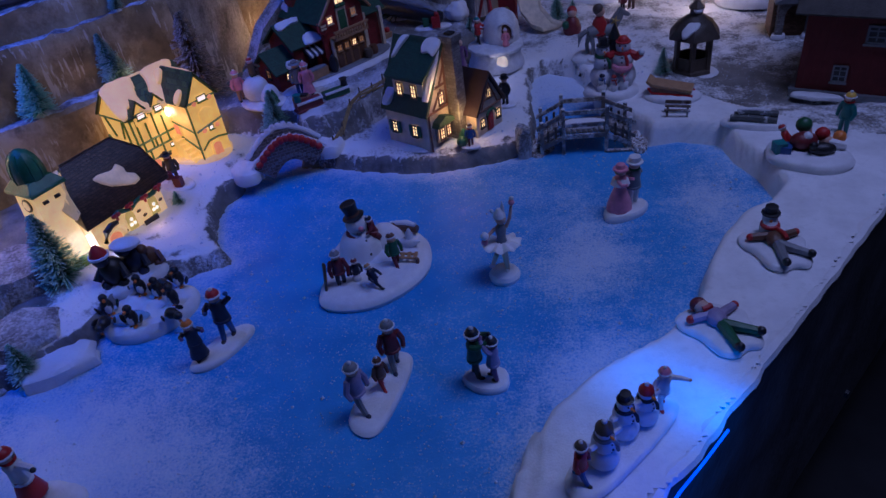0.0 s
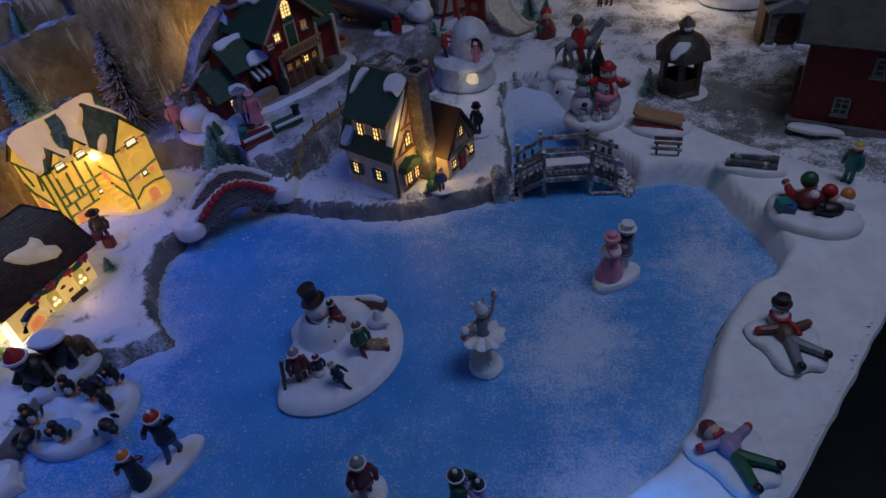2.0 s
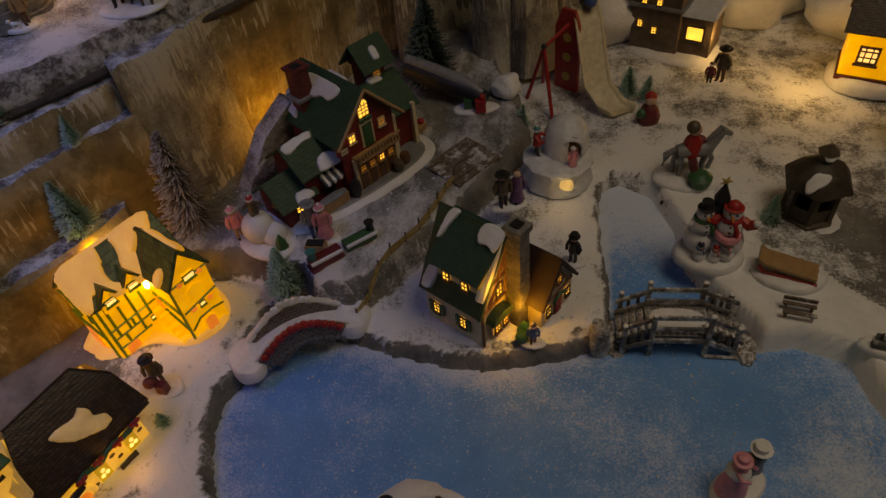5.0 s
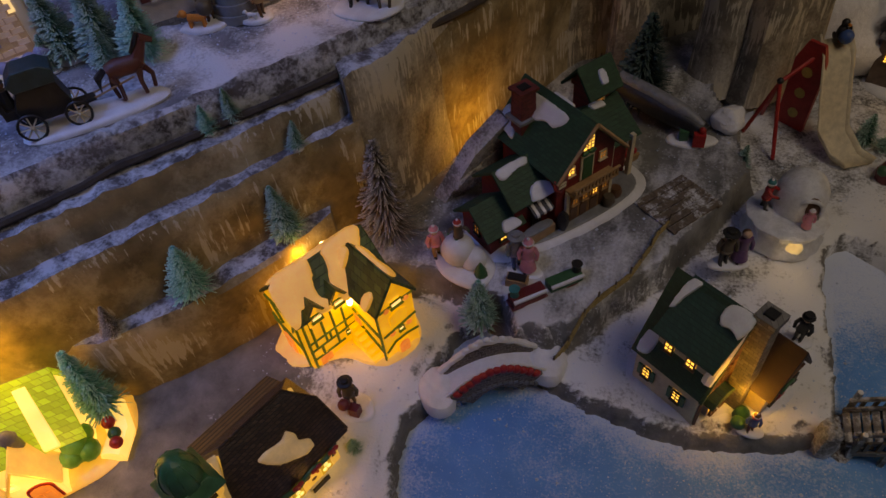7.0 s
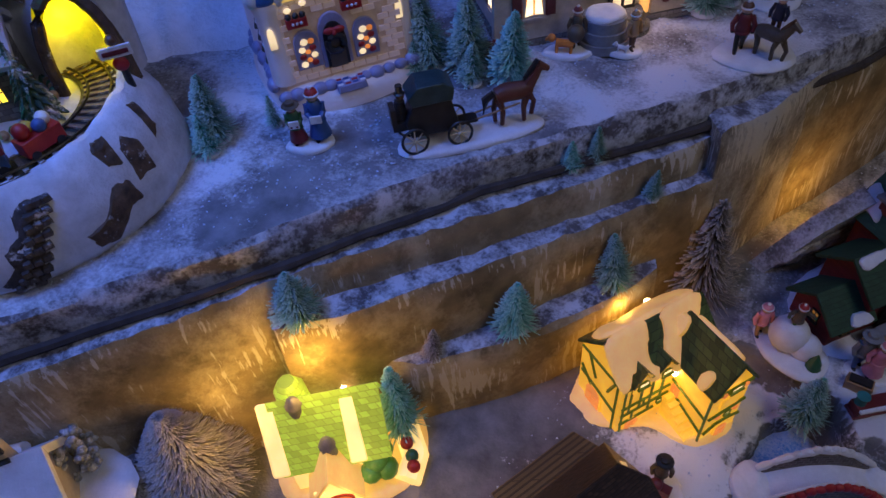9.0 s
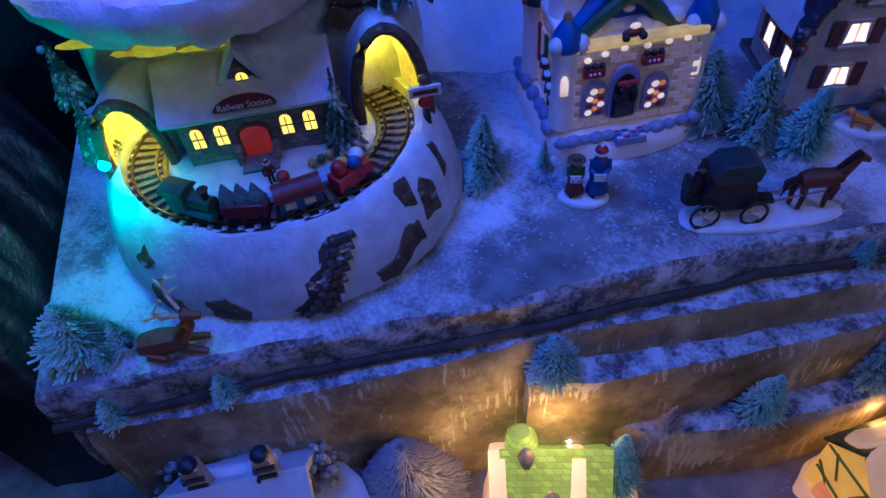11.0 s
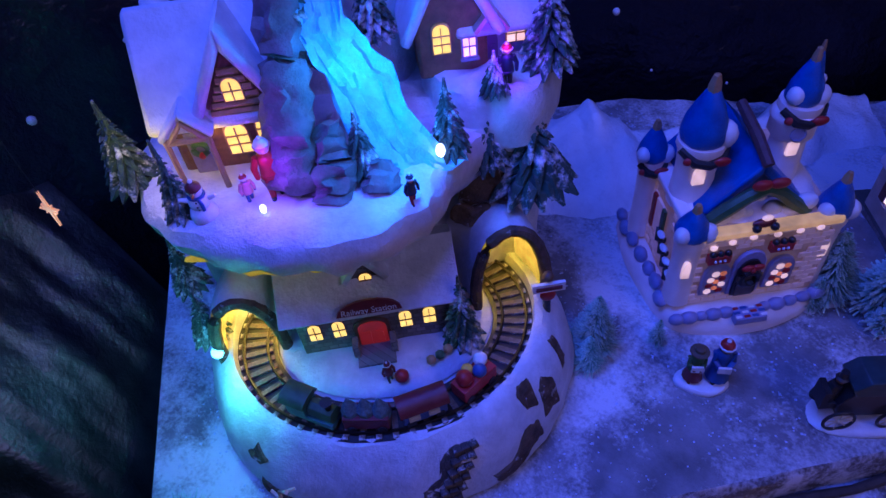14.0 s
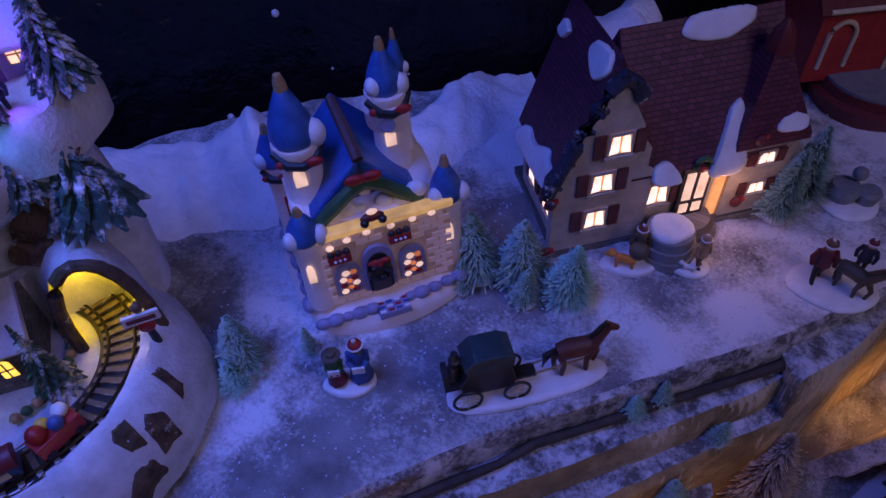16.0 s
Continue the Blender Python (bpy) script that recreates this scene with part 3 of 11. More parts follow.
terrace("rock_wall", [(-0.475, 1.05), (-0.44, 1.12), (-0.385, 1.30), (-0.29, 1.48), (-0.10, 1.62), (0.10, 1.75), (0.5, 1.9), (0.9, 1.95)], [(-0.6, 1.2), (-0.5, 1.4), (-0.3, 1.62), (-0.1, 1.8), (0.1, 1.9), (0.9, 2.1)], 0.0, 0.30, LEDGE, ROCKWALL, "brown painted rock wall behind the village", seed=5)

# gap darkness put in as a brown tube below the shelf front, and the ragged foam bead along the table edge
gv = [p for a_, b_ in zip(SHELF_LINE, SHELF_LINE[1:]) for p in [(a_[0] + (b_[0] - a_[0]) * k / 6, a_[1] + (b_[1] - a_[1]) * k / 6) for k in range(6)]]
s = Shape().tube([(x + 0.007 + 0.003 * noise.noise((x * 30, y * 30, 1)), y - 0.005, 0.2905 + 0.003 * noise.noise((x * 25, y * 25, 4))) for x, y in gv], [0.0048 + 0.002 * noise.noise((i * 0.9, 0, 0)) for i in range(len(gv))], paint("dark_gap_paint", (0.06, 0.045, 0.035), 0.8, 0.5, 60, 300, 0.8), n=7)
tagged(new("trim_gap_strip", s.mesh("trim_gap_strip")), "dark brown tube drawn as the dark gap below the shelf front", "groove", kind="structure")
ln = int(1.1 / 0.008)
bead = []
for i in range(ln):
    t = -0.25 + 0.008 * i
    p = EDGE_A + e * t - nrm * (0.004 + 0.003 * noise.noise((t * 30, 0, 0)))
    bead.append((p.x, p.y, 0.026 + 0.004 * noise.noise((t * 22, 5, 0))))
s = Shape().tube(bead, [0.008 + 0.003 * noise.noise((i * 0.35, 9, 0)) for i in range(ln)], FOAM, n=8)
tagged(new("trim_edge", s.mesh("trim_edge")), "ragged white foam edge of the table", "foam edge", kind="structure")
s = Shape()
for i in range(95):
    t = -0.2 + 0.0095 * i + random.Random(i).uniform(-0.003, 0.003)
    p = EDGE_A + e * t + nrm * 0.004
    m = Matrix.Translation((p.x, p.y, 0.014)) @ pose(0, random.Random(i).uniform(-20, 20), 0, 0, 0, math.degrees(math.atan2(e.y, e.x)))
    s.box((0, 0, 0), (random.Random(i).uniform(0.002, 0.007), 0.003, random.Random(i + 1).uniform(0.003, 0.012)), BLACK if i % 3 else RIM, m)
tagged(new("edge_chips", s.mesh("edge_chips")), "dark flaking paint chips along the foam edge", "paint chips", kind="stuff")


SHINGLE_BROWN = tiles("dark_brown_shingles", (0.085, 0.050, 0.028), (0.010, 0.007, 0.005), 0.0052, 0.0030, 0.38, gap=0.14, depth=0.0026, var=0.5)
SHINGLE_PURPLE = tiles("plum_roof_tiles", (0.150, 0.030, 0.062), (0.035, 0.010, 0.018), 0.0085, 0.0048, 0.5, gap=0.12, depth=0.0014)
STONEWORK = tiles("grey_stonework", (0.22, 0.21, 0.20), (0.07, 0.065, 0.06), 0.008, 0.005, 0.8, var=0.4)
BRICK_RED = tiles("red_brickwork", (0.19, 0.035, 0.03), (0.06, 0.03, 0.028), 0.006, 0.003, 0.7)
STUCCO = paint("cream_stucco", (0.64, 0.54, 0.40), 0.7, 0.25, 60, 500, 0.4)
STUCCO_GREY = paint("grey_stucco", (0.50, 0.45, 0.39), 0.75, 0.25, 60, 500, 0.4)
TIMBER = paint("brown_timber", (0.20, 0.09, 0.045), 0.6, 0.35, 120, 800, 0.4)
# Inner house light is put into the porcelain and shingles as glow.
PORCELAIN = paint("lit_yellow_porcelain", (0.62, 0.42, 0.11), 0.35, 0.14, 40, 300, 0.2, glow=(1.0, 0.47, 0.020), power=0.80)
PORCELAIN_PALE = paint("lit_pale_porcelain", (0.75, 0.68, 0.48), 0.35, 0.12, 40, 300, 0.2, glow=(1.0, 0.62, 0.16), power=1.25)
# Bulb light on the snow is put into its yellow colour and glow.
GLOW_SNOW = paint("lamp_tinted_snow", (0.76, 0.60, 0.36), 0.4, 0.12, 40, 300, 0.2, glow=(1.0, 0.47, 0.030), power=0.50)
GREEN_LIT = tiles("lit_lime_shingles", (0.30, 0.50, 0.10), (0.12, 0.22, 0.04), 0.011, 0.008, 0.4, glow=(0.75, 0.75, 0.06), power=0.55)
CASTLE_BLUE = paint("blue_castle_roof", (0.03, 0.13, 0.42), 0.35, 0.35, 70, 500, 0.5)
BARN_RED = paint("barn_red_boards", (0.15, 0.014, 0.014), 0.65, 0.3, 60, 500, 0.5)
# Doors, blossoms and panes carry the house light as orange glow.
ORANGE_LIT = lit("lit_orange_door", (1.0, 0.30, 0.06), 0.7)
BULB = lit("bare_bulb", (1.0, 0.80, 0.42), 14.0)

ROT = {"front": 0, "right": 90, "back": 180, "left": -90}
_windows = {}


def window_mesh(w, h, frame, cols, rows, arch):
    """Frame with glazing bars, standing in the xz plane and facing -y, and its pane."""
    key = (round(w, 4), round(h, 4), frame.name, cols, rows, arch)
    if key not in _windows:
        s, t, d = Shape(), 0.12 * min(w, h), 0.0022
        for x in (-w / 2 + t / 2, w / 2 - t / 2):
            s.box((x, -d / 2, -h / 2), (t, d, h), frame)
        for z in (-h / 2, h / 2 - t):
            s.box((0, -d / 2, z), (w, d, t), frame)
        for i in range(1, cols):
            s.box((-w / 2 + w * i / cols, -d / 2, -h / 2), (t * 0.6, d * 0.8, h), frame)
        for j in range(1, rows):
            s.box((0, -d / 2, -h / 2 + h * j / rows), (w, d * 0.8, t * 0.6), frame)
        s.box((0, -d * 0.8, -h / 2 - t), (w * 1.15, d * 1.6, t), frame)
        g = Shape()
        if arch:
            pts = [(-w / 2, -h / 2), (w / 2, -h / 2)] + [(w / 2 * math.cos(a), h / 2 - w / 2 + w / 2 * math.sin(a) + w * 0.2) for a in [math.pi * k / 8 for k in range(9)]]
            s2 = [(x * 1.18, z * 1.12) for x, z in pts]
            s = Shape().prism(s2, -0.0009, 0.0009, frame, axis="y")
            for j in range(1, rows + 1):
                s.box((0, -0.0012, -h / 2 + h * j / (rows + 1)), (w, 0.0024, t * 0.6), frame)
            for i in range(1, cols):
                s.box((-w / 2 + w * i / cols, -0.0012, -h / 2), (t * 0.6, 0.0024, h), frame)
            g.prism(pts, -0.0013, 0.0, PANE, axis="y")
        else:
            g.box((0, -0.0004, -h / 2), (w * 0.98, 0.0008, h * 0.98), PANE)
        _windows[key] = (s.mesh("window"), g)
    return _windows[key]


def window(root, p, side, w, h, frame=None, pane=None, cols=2, rows=2, arch=False, shutters=None):
    me, g = window_mesh(w, h, frame or COL["black"], cols, rows, arch)
    m = pose(*p, 0, 0, ROT[side] if isinstance(side, str) else side)
    ob = part("window", me, root, m=m)
    g2 = Shape()
    g2.v, g2.f, g2.m, g2.mats = g.v, g.f, g.m, [pane or PANE]
    key = (id(g), (pane or PANE).name)
    if key not in _windows:
        _windows[key] = g2.mesh("pane")
    part("pane", _windows[key], ob)
    if shutters:
        for k in (-1, 1):
            part("shutter", Shape().box((k * w * 0.78, -0.0012, -h / 2), (w * 0.42, 0.0024, h), shutters), ob)
    return ob


def door(root, p, side, w, h, mat, frame):
    m = pose(*p, 0, 0, ROT[side] if isinstance(side, str) else side)
    s = Shape()
    pts = [(-w / 2, 0), (w / 2, 0), (w / 2, h * 0.75)] + [(w / 2 * math.cos(a), h * 0.75 + h * 0.25 * math.sin(a)) for a in [math.pi * k / 8 for k in range(1, 8)]] + [(-w / 2, h * 0.75)]
    s.prism([(x * 1.25, z * 1.1) for x, z in pts], -0.001, 0.001, frame, axis="y")
    ob = part("door_frame", s, root, m=m)
    d = Shape().prism(pts, -0.002, 0.0, mat, axis="y")
    for k in (-1, 1):
        d.box((k * w * 0.22, -0.0022, h * 0.12), (w * 0.28, 0.0012, h * 0.5), mat)
    part("door", d, ob)
    return ob


def gabled(root, c, w, d, h, r, axis, wall, roof, over=0.006, th=0.004, name="wall", roofname="roof", bevel=0.0008):
    """Gabled block on c (middle of its base): w along x, d along y, eaves h, ridge r. Gives the two roof planes."""
    cx, cy, cz = c
    half, length = (d / 2, w) if axis == "x" else (w / 2, d)
    prof = [(-half, 0), (half, 0), (half, h), (0, r), (-half, h)]
    s = Shape()
    mm = Matrix.Translation(c) if axis == "y" else Matrix.Translation(c) @ pose(0, 0, 0, 0, 0, 90)
    s.prism(prof, -length / 2, length / 2, wall, mm, axis="y")
    part(name, s, root, bevel=bevel)
    planes = {}
    ang = math.atan2(r - h, half)
    for k in (-1, 1):
        ox, oz = math.cos(ang) * over, math.sin(ang) * over
        ex, ez = half + ox, h - oz
        nx, nz = math.sin(ang) * th, math.cos(ang) * th
        pr = [(k * ex, ez), (0, r), (0, r + th / math.cos(ang)), (k * (ex + nx), ez + nz)]
        t = Shape().prism(pr, -length / 2 - over, length / 2 + over, roof, mm, axis="y")
        part(roofname, t, root, bevel=bevel)
        mid = Vector((k * (ex / 2 + nx), 0, (ez + r) / 2 + nz))
        n = Vector((k * math.sin(ang), 0, math.cos(ang)))
        v = Vector((-k * math.cos(ang), 0, math.sin(ang)))
        u = v.cross(n)
        rot = Matrix((u, v, n)).transposed().to_4x4()
        planes[k] = mm @ Matrix.Translation(mid) @ rot
    return planes


def snow_on(root, m, rx, ry, seed=0, h=0.0035, mat=None, at=(0, 0), turn=0.0, amp=0.28):
    s = Shape().mound(blob(at[0], at[1], rx, ry, 20, seed, amp, turn), h, mat or RESIN, m, z=-0.0005)
    return part("snow_patch", s, root)


def snow_poly(root, m, poly, h=0.0035, mat=None, name="snow_patch"):
    """Sheet of roof snow over a drawn outline, ragged at its rim and rounded along the edge."""
    pts = poly
    for _ in range(2):
        pts = [q for a, b in zip(pts, pts[1:] + pts[:1]) for q in ((0.8 * a[0] + 0.2 * b[0], 0.8 * a[1] + 0.2 * b[1]), (0.2 * a[0] + 0.8 * b[0], 0.2 * a[1] + 0.8 * b[1]))]
    out = []
    for a, b in zip(pts, pts[1:] + pts[:1]):
        n = max(1, int(math.dist(a, b) / 0.003))
        for i in range(n):
            x, y = a[0] + (b[0] - a[0]) * i / n, a[1] + (b[1] - a[1]) * i / n
            out.append((x + 0.0012 * noise.noise((x * 260, y * 260, 1)), y + 0.0012 * noise.noise((x * 260, y * 260, 7))))
    return part(name, Shape().mound(out, h, mat or RESIN, m, z=-0.0006, rough=0.12, seed=len(out)), root)


def beams(root, segs, side_m, mat, t=0.004, name="timber_beam"):
    for (x0, z0), (x1, z1) in segs:
        s = Shape().tube([(x0, -0.0008, z0), (x1, -0.0008, z1)], t / 2, mat, side_m, n=4)
        part(name, s, root)


def snow_base(root, outline, h, seed=3, name="snow_base", mat=None):
    return part(name, Shape().mound(outline, h, mat or RESIN, z=-0.002, seed=seed), root)


def chimney(root, c, w, d, h, mat, cap=True):
    s = Shape().box(c, (w, d, h), mat, top=0.92)
    ch = part("chimney", s, root, bevel=0.0008)
    if cap:
        part("chimney_cap", Shape().box((c[0], c[1], c[2] + h), (w * 1.15, d * 1.15, h * 0.06), mat), ch)
        part("flue", Shape().box((c[0], c[1], c[2] + h * 1.03), (w * 0.55, d * 0.55, h * 0.05), COL["black"]), ch)
    return ch


# ---- cottage on the middle bank ----
cot = thing("cottage", pose(-0.054, 0.897, 0.026, 0, 0, -32.3), "timbered cream cottage with green shingle roof and stone chimney", "house")
snow_base(cot, [(-0.095, -0.012), (0.0, -0.014), (0.03, 0.04), (0.062, 0.052), (0.066, 0.14), (-0.02, 0.15), (-0.1, 0.11)], 0.006)
COT_GREEN = tiles("dark_green_shingles", (0.022, 0.070, 0.040), (0.012, 0.032, 0.018), 0.005, 0.0030, 0.6, var=0.2, gap=0.08)
pl = gabled(cot, (-0.0305, 0.047, 0.0), 0.082, 0.094, 0.060, 0.146, "x", STUCCO, COT_GREEN, over=0.005)
snow_poly(cot, pl[1], [(-0.03, 0.03), (0.03, 0.04), (0.036, 0.0), (0.0, -0.01), (-0.03, 0.004)], 0.004)
dw = part("dormer_wall", Shape().prism([(0.008, 0.058), (0.048, 0.058), (0.048, 0.142), (0.008, 0.112)], -0.055, 0.003, STUCCO, axis="x"), cot, bevel=0.0006)
part("dormer_roof", Shape().prism([(-0.003, 0.108), (0.048, 0.150), (0.052, 0.154), (-0.005, 0.113)], -0.058, 0.015, COT_GREEN, axis="x"), cot, bevel=0.0008)
dm_ = Matrix.Translation((-0.0205, 0.022, 0.1335)) @ pose(0, 0, 0, 39.5)
snow_poly(cot, dm_, [(0.036, 0.036), (0.010, 0.034), (0.006, 0.020), (0.012, 0.008), (0.024, 0.012), (0.034, 0.006), (0.037, 0.018)], 0.0045)
snow_poly(cot, dm_, [(-0.038, 0.032), (-0.022, 0.034), (-0.030, 0.014), (-0.034, -0.004), (-0.038, -0.006)], 0.0045)
side_snow = Matrix.Translation((-0.063, 0.004, 0.074)) @ pose(0, 0, 0, 42)
snow_poly(cot, side_snow, [(-0.008, -0.014), (0.006, -0.012), (0.009, 0.004), (0.006, 0.026), (-0.008, 0.020)], 0.006)
part("rake_snow", Shape().tube([(0.011, 0.042, 0.142), (0.0085, 0.023, 0.107), (0.0085, 0.006, 0.078)], [0.0045, 0.0078, 0.0066], RESIN), cot)
part("rake_board", Shape().tube([(0.014, 0.048, 0.150), (0.014, -0.006, 0.058)], 0.0026, COT_GREEN, n=5).tube([(0.014, 0.048, 0.150), (0.014, 0.100, 0.060)], 0.0026, COT_GREEN, n=5), cot)
for x in (-0.054, -0.014):
    window(cot, (x, -0.001, 0.031), "front", 0.011, 0.018, COL["black"], cols=2, rows=3, shutters=COL["green"])
for x in (-0.041, -0.014):
    window(cot, (x, 0.0072, 0.090), "front", 0.011, 0.020, COL["brown"], cols=2, rows=3)
mr = pose(0, 0, 0, 0, 0, 90)
beams(cot, [((0.002, 0.058), (0.088, 0.058)), ((0.047, 0.060), (0.047, 0.140)), ((0.014, 0.060), (0.036, 0.086)), ((0.080, 0.062), (0.058, 0.086)), ((0.022, 0.092), (0.072, 0.092)), ((0.034, 0.094), (0.047, 0.118)), ((0.060, 0.094), (0.047, 0.118)), ((0.003, 0.0), (0.003, 0.058))], Matrix.Translation((0.0110, 0, 0)) @ mr, TIMBER, 0.0042)
window(cot, (0.0117, 0.034, 0.074), "right", 0.012, 0.020, COL["brown"], cols=2, rows=3)
window(cot, (0.0117, 0.062, 0.074), "right", 0.011, 0.018, COL["brown"], cols=2, rows=3)
bay = part("bay", Shape().prism([(0.014, 0.010), (0.042, 0.010), (0.042, 0.038), (0.014, 0.038)], 0.007, 0.0165, STUCCO, axis="x"), cot)
window(cot, (0.0177, 0.021, 0.024), "right", 0.011, 0.018, COL["brown"], cols=2, rows=3)
window(cot, (0.0177, 0.036, 0.024), "right", 0.010, 0.018, COL["brown"], cols=2, rows=3)
part("bay_roof", Shape().prism([(0.008, 0.036), (0.048, 0.036), (0.044, 0.044), (0.028, 0.050), (0.012, 0.044)], 0.006, 0.0235, COT_GREEN, axis="x"), cot, bevel=0.001)
chimney(cot, (0.0225, 0.057, 0.0), 0.0205, 0.020, 0.152, STONEWORK)
pl = gabled(cot, (0.014, 0.094, 0.0), 0.076, 0.064, 0.044, 0.092, "x", STUCCO, paint("maroon_brown_roof", (0.042, 0.018, 0.014), 0.6, 0.3, 60, 500, 0.4), over=0.006, name="wing_wall", roofname="wing_roof")
snow_poly(cot, pl[-1], [(-0.040, -0.016), (-0.030, 0.028), (-0.016, 0.030), (-0.020, 0.010), (-0.030, -0.018)], 0.004)
for y in (0.074, 0.114):
    window(cot, (0.0528, y, 0.024), "right", 0.010, 0.014, COL["black"], cols=2, rows=2)
window(cot, (0.0528, 0.094, 0.064), "right", 0.009, 0.014, COL["brown"], cols=2, rows=3)
door(cot, (0.0528, 0.094, 0.006), "right", 0.012, 0.028, COL["red"], COL["brown"])
part("door_garland", Shape().tube([(0.056, 0.094 + 0.011 * math.cos(a), 0.030 + 0.009 * math.sin(a)) for a in [math.pi * k / 8 for k in range(9)]], 0.002, COL["green"]), cot)
beams(cot, [((0.064, 0.042), (0.124, 0.042)), ((0.074, 0.044), (0.094, 0.082)), ((0.114, 0.044), (0.094, 0.082)), ((0.094, 0.070), (0.094, 0.090)), ((0.078, 0.056), (0.110, 0.056))], Matrix.Translation((0.0525, 0, 0)) @ mr, TIMBER, 0.0032)
part("corner_bush", Shape().lathe([(0.007, 0.002), (0.0085, 0.010), (0.006, 0.020), (0.001, 0.026)], COL["green"], pose(0.040, 0.044, 0), n=10, wob=0.15), cot)
part("lantern", Shape().box((0.005, 0.020, 0.086), (0.006, 0.005, 0.009), COL["maroon"]).ball((0.0085, 0.020, 0.099), 0.0022, BULB), cot, "small red wall lantern")
lamp("cottage_bulb", "POINT", (*(cot.matrix_basis @ Vector((0.040, 0.040, 0.046))),), 0.048, WARM, 0.006)
lamp("cottage_gable_bulb", "POINT", (*(cot.matrix_basis @ Vector((0.030, 0.014, 0.098))),), 0.030, WARM, 0.005)

# ---- red toy shop on the plateau ----
PANE_DIM = lit("dim_shop_window", (0.75, 0.32, 0.06), 0.35)
sh = thing("shop", pose(-0.260, 1.076, 0.072, 0, 0, 52.7), "red brick gift shop with green shingle roofs and lit windows", "shop")
SHOP_GREEN = tiles("shop_green_shingles", (0.022, 0.075, 0.035), (0.010, 0.030, 0.014), 0.0065, 0.0036, 0.6, var=0.25)
SHOP_RED = tiles("shop_red_boards", (0.24, 0.022, 0.020), (0.09, 0.012, 0.012), 0.030, 0.0040, 0.6, var=0.2)
snow_base(sh, [(-0.075, 0.000), (-0.03, -0.018), (0.03, -0.030), (0.12, -0.034), (0.178, -0.020), (0.192, 0.02), (0.18, 0.09), (0.09, 0.12), (-0.06, 0.10)], 0.012)
part("paving", Shape().mound([(-0.03, -0.010), (0.03, -0.022), (0.12, -0.026), (0.168, -0.012), (0.17, 0.03), (-0.03, 0.03)], 0.003, COL["grey"], z=0.0098, rough=0.1), sh)
pl = gabled(sh, (0.072, 0.050, 0.008), 0.092, 0.108, 0.094, 0.146, "y", SHOP_RED, SHOP_GREEN, over=0.012)
snow_poly(sh, pl[-1], [(-0.044, 0.034), (-0.040, 0.012), (-0.014, 0.004), (0.004, 0.014), (0.016, 0.010), (0.028, 0.022), (0.030, 0.034)], 0.0045)
snow_poly(sh, pl[-1], [(-0.064, -0.030), (-0.064, 0.006), (-0.046, -0.002), (-0.034, -0.014), (-0.026, -0.032), (-0.044, -0.026)], 0.0045)
snow_poly(sh, pl[-1], [(-0.060, 0.020), (-0.050, 0.024), (-0.050, 0.034), (-0.062, 0.034)], 0.004)
snow_poly(sh, pl[1], [(-0.02, 0.034), (0.02, 0.034), (0.03, 0.016), (0.0, 0.010)], 0.004)
for k in (-1, 1):
    part("barge_board", Shape().tube([(0.072, -0.0165, 0.158), (0.072 + k * 0.056, -0.0165, 0.096)], 0.0024, COL["tan"], n=5), sh)
chimney(sh, (0.040, 0.078, 0.112), 0.024, 0.022, 0.058, BRICK_RED)
part("chimney_collar", Shape().box((0.040, 0.078, 0.130), (0.034, 0.030, 0.004), COL["grey"]), sh)
pl = gabled(sh, (0.002, 0.046, 0.008), 0.056, 0.070, 0.062, 0.090, "x", SHOP_RED, SHOP_GREEN, over=0.009, name="annex_wall", roofname="annex_roof")
snow_poly(sh, pl[-1], [(-0.036, 0.030), (-0.030, 0.012), (-0.006, 0.020), (0.012, 0.018), (0.014, 0.030)], 0.0045)
snow_poly(sh, pl[-1], [(-0.010, -0.028), (-0.004, -0.010), (0.012, -0.004), (0.030, -0.016), (0.032, -0.028)], 0.0045)
pl = gabled(sh, (-0.045, 0.040, 0.006), 0.042, 0.058, 0.036, 0.060, "x", SHOP_RED, SHOP_GREEN, over=0.009, name="annex_wall", roofname="annex_roof")
snow_poly(sh, pl[-1], [(-0.006, -0.022), (0.000, -0.006), (0.018, -0.008), (0.026, -0.022)], 0.0045)
pl = gabled(sh, (0.142, 0.060, 0.008), 0.054, 0.080, 0.070, 0.100, "x", SHOP_RED, SHOP_GREEN, over=0.012, name="annex_wall", roofname="annex_roof")
snow_poly(sh, pl[-1], [(-0.010, 0.026), (0.012, 0.022), (0.010, 0.034), (-0.012, 0.036)], 0.004)
part("tower_wall", Shape().box((0.150, 0.076, 0.09), (0.032, 0.032, 0.042), SHOP_RED), sh)
window(sh, (0.150, 0.0596, 0.116), "front", 0.014, 0.014, COL["cream"], pane=PANE_DIM)
tr = gabled(sh, (0.150, 0.076, 0.128), 0.036, 0.040, 0.006, 0.030, "x", SHOP_RED, SHOP_GREEN, over=0.010, name="tower_wall", roofname="tower_roof")
snow_poly(sh, tr[-1], [(-0.004, -0.008), (0.008, -0.008), (0.008, 0.012), (-0.002, 0.012)], 0.004)
F = -0.0048
window(sh, (0.072, F, 0.126), "front", 0.015, 0.020, COL["cream"], cols=3, rows=3, arch=True)
part("window_garland", Shape().ball((0.066, F - 0.003, 0.112), 0.0042, COL["green"], s=(1.4, 0.6, 0.8)).ball((0.077, F - 0.003, 0.112), 0.0042, COL["green"], s=(1.4, 0.6, 0.8)), sh)
for x in (0.046, 0.097):
    window(sh, (x, F, 0.094), "front", 0.012, 0.013, COL["cream"], pane=PANE if x < 0.05 else PANE_DIM)
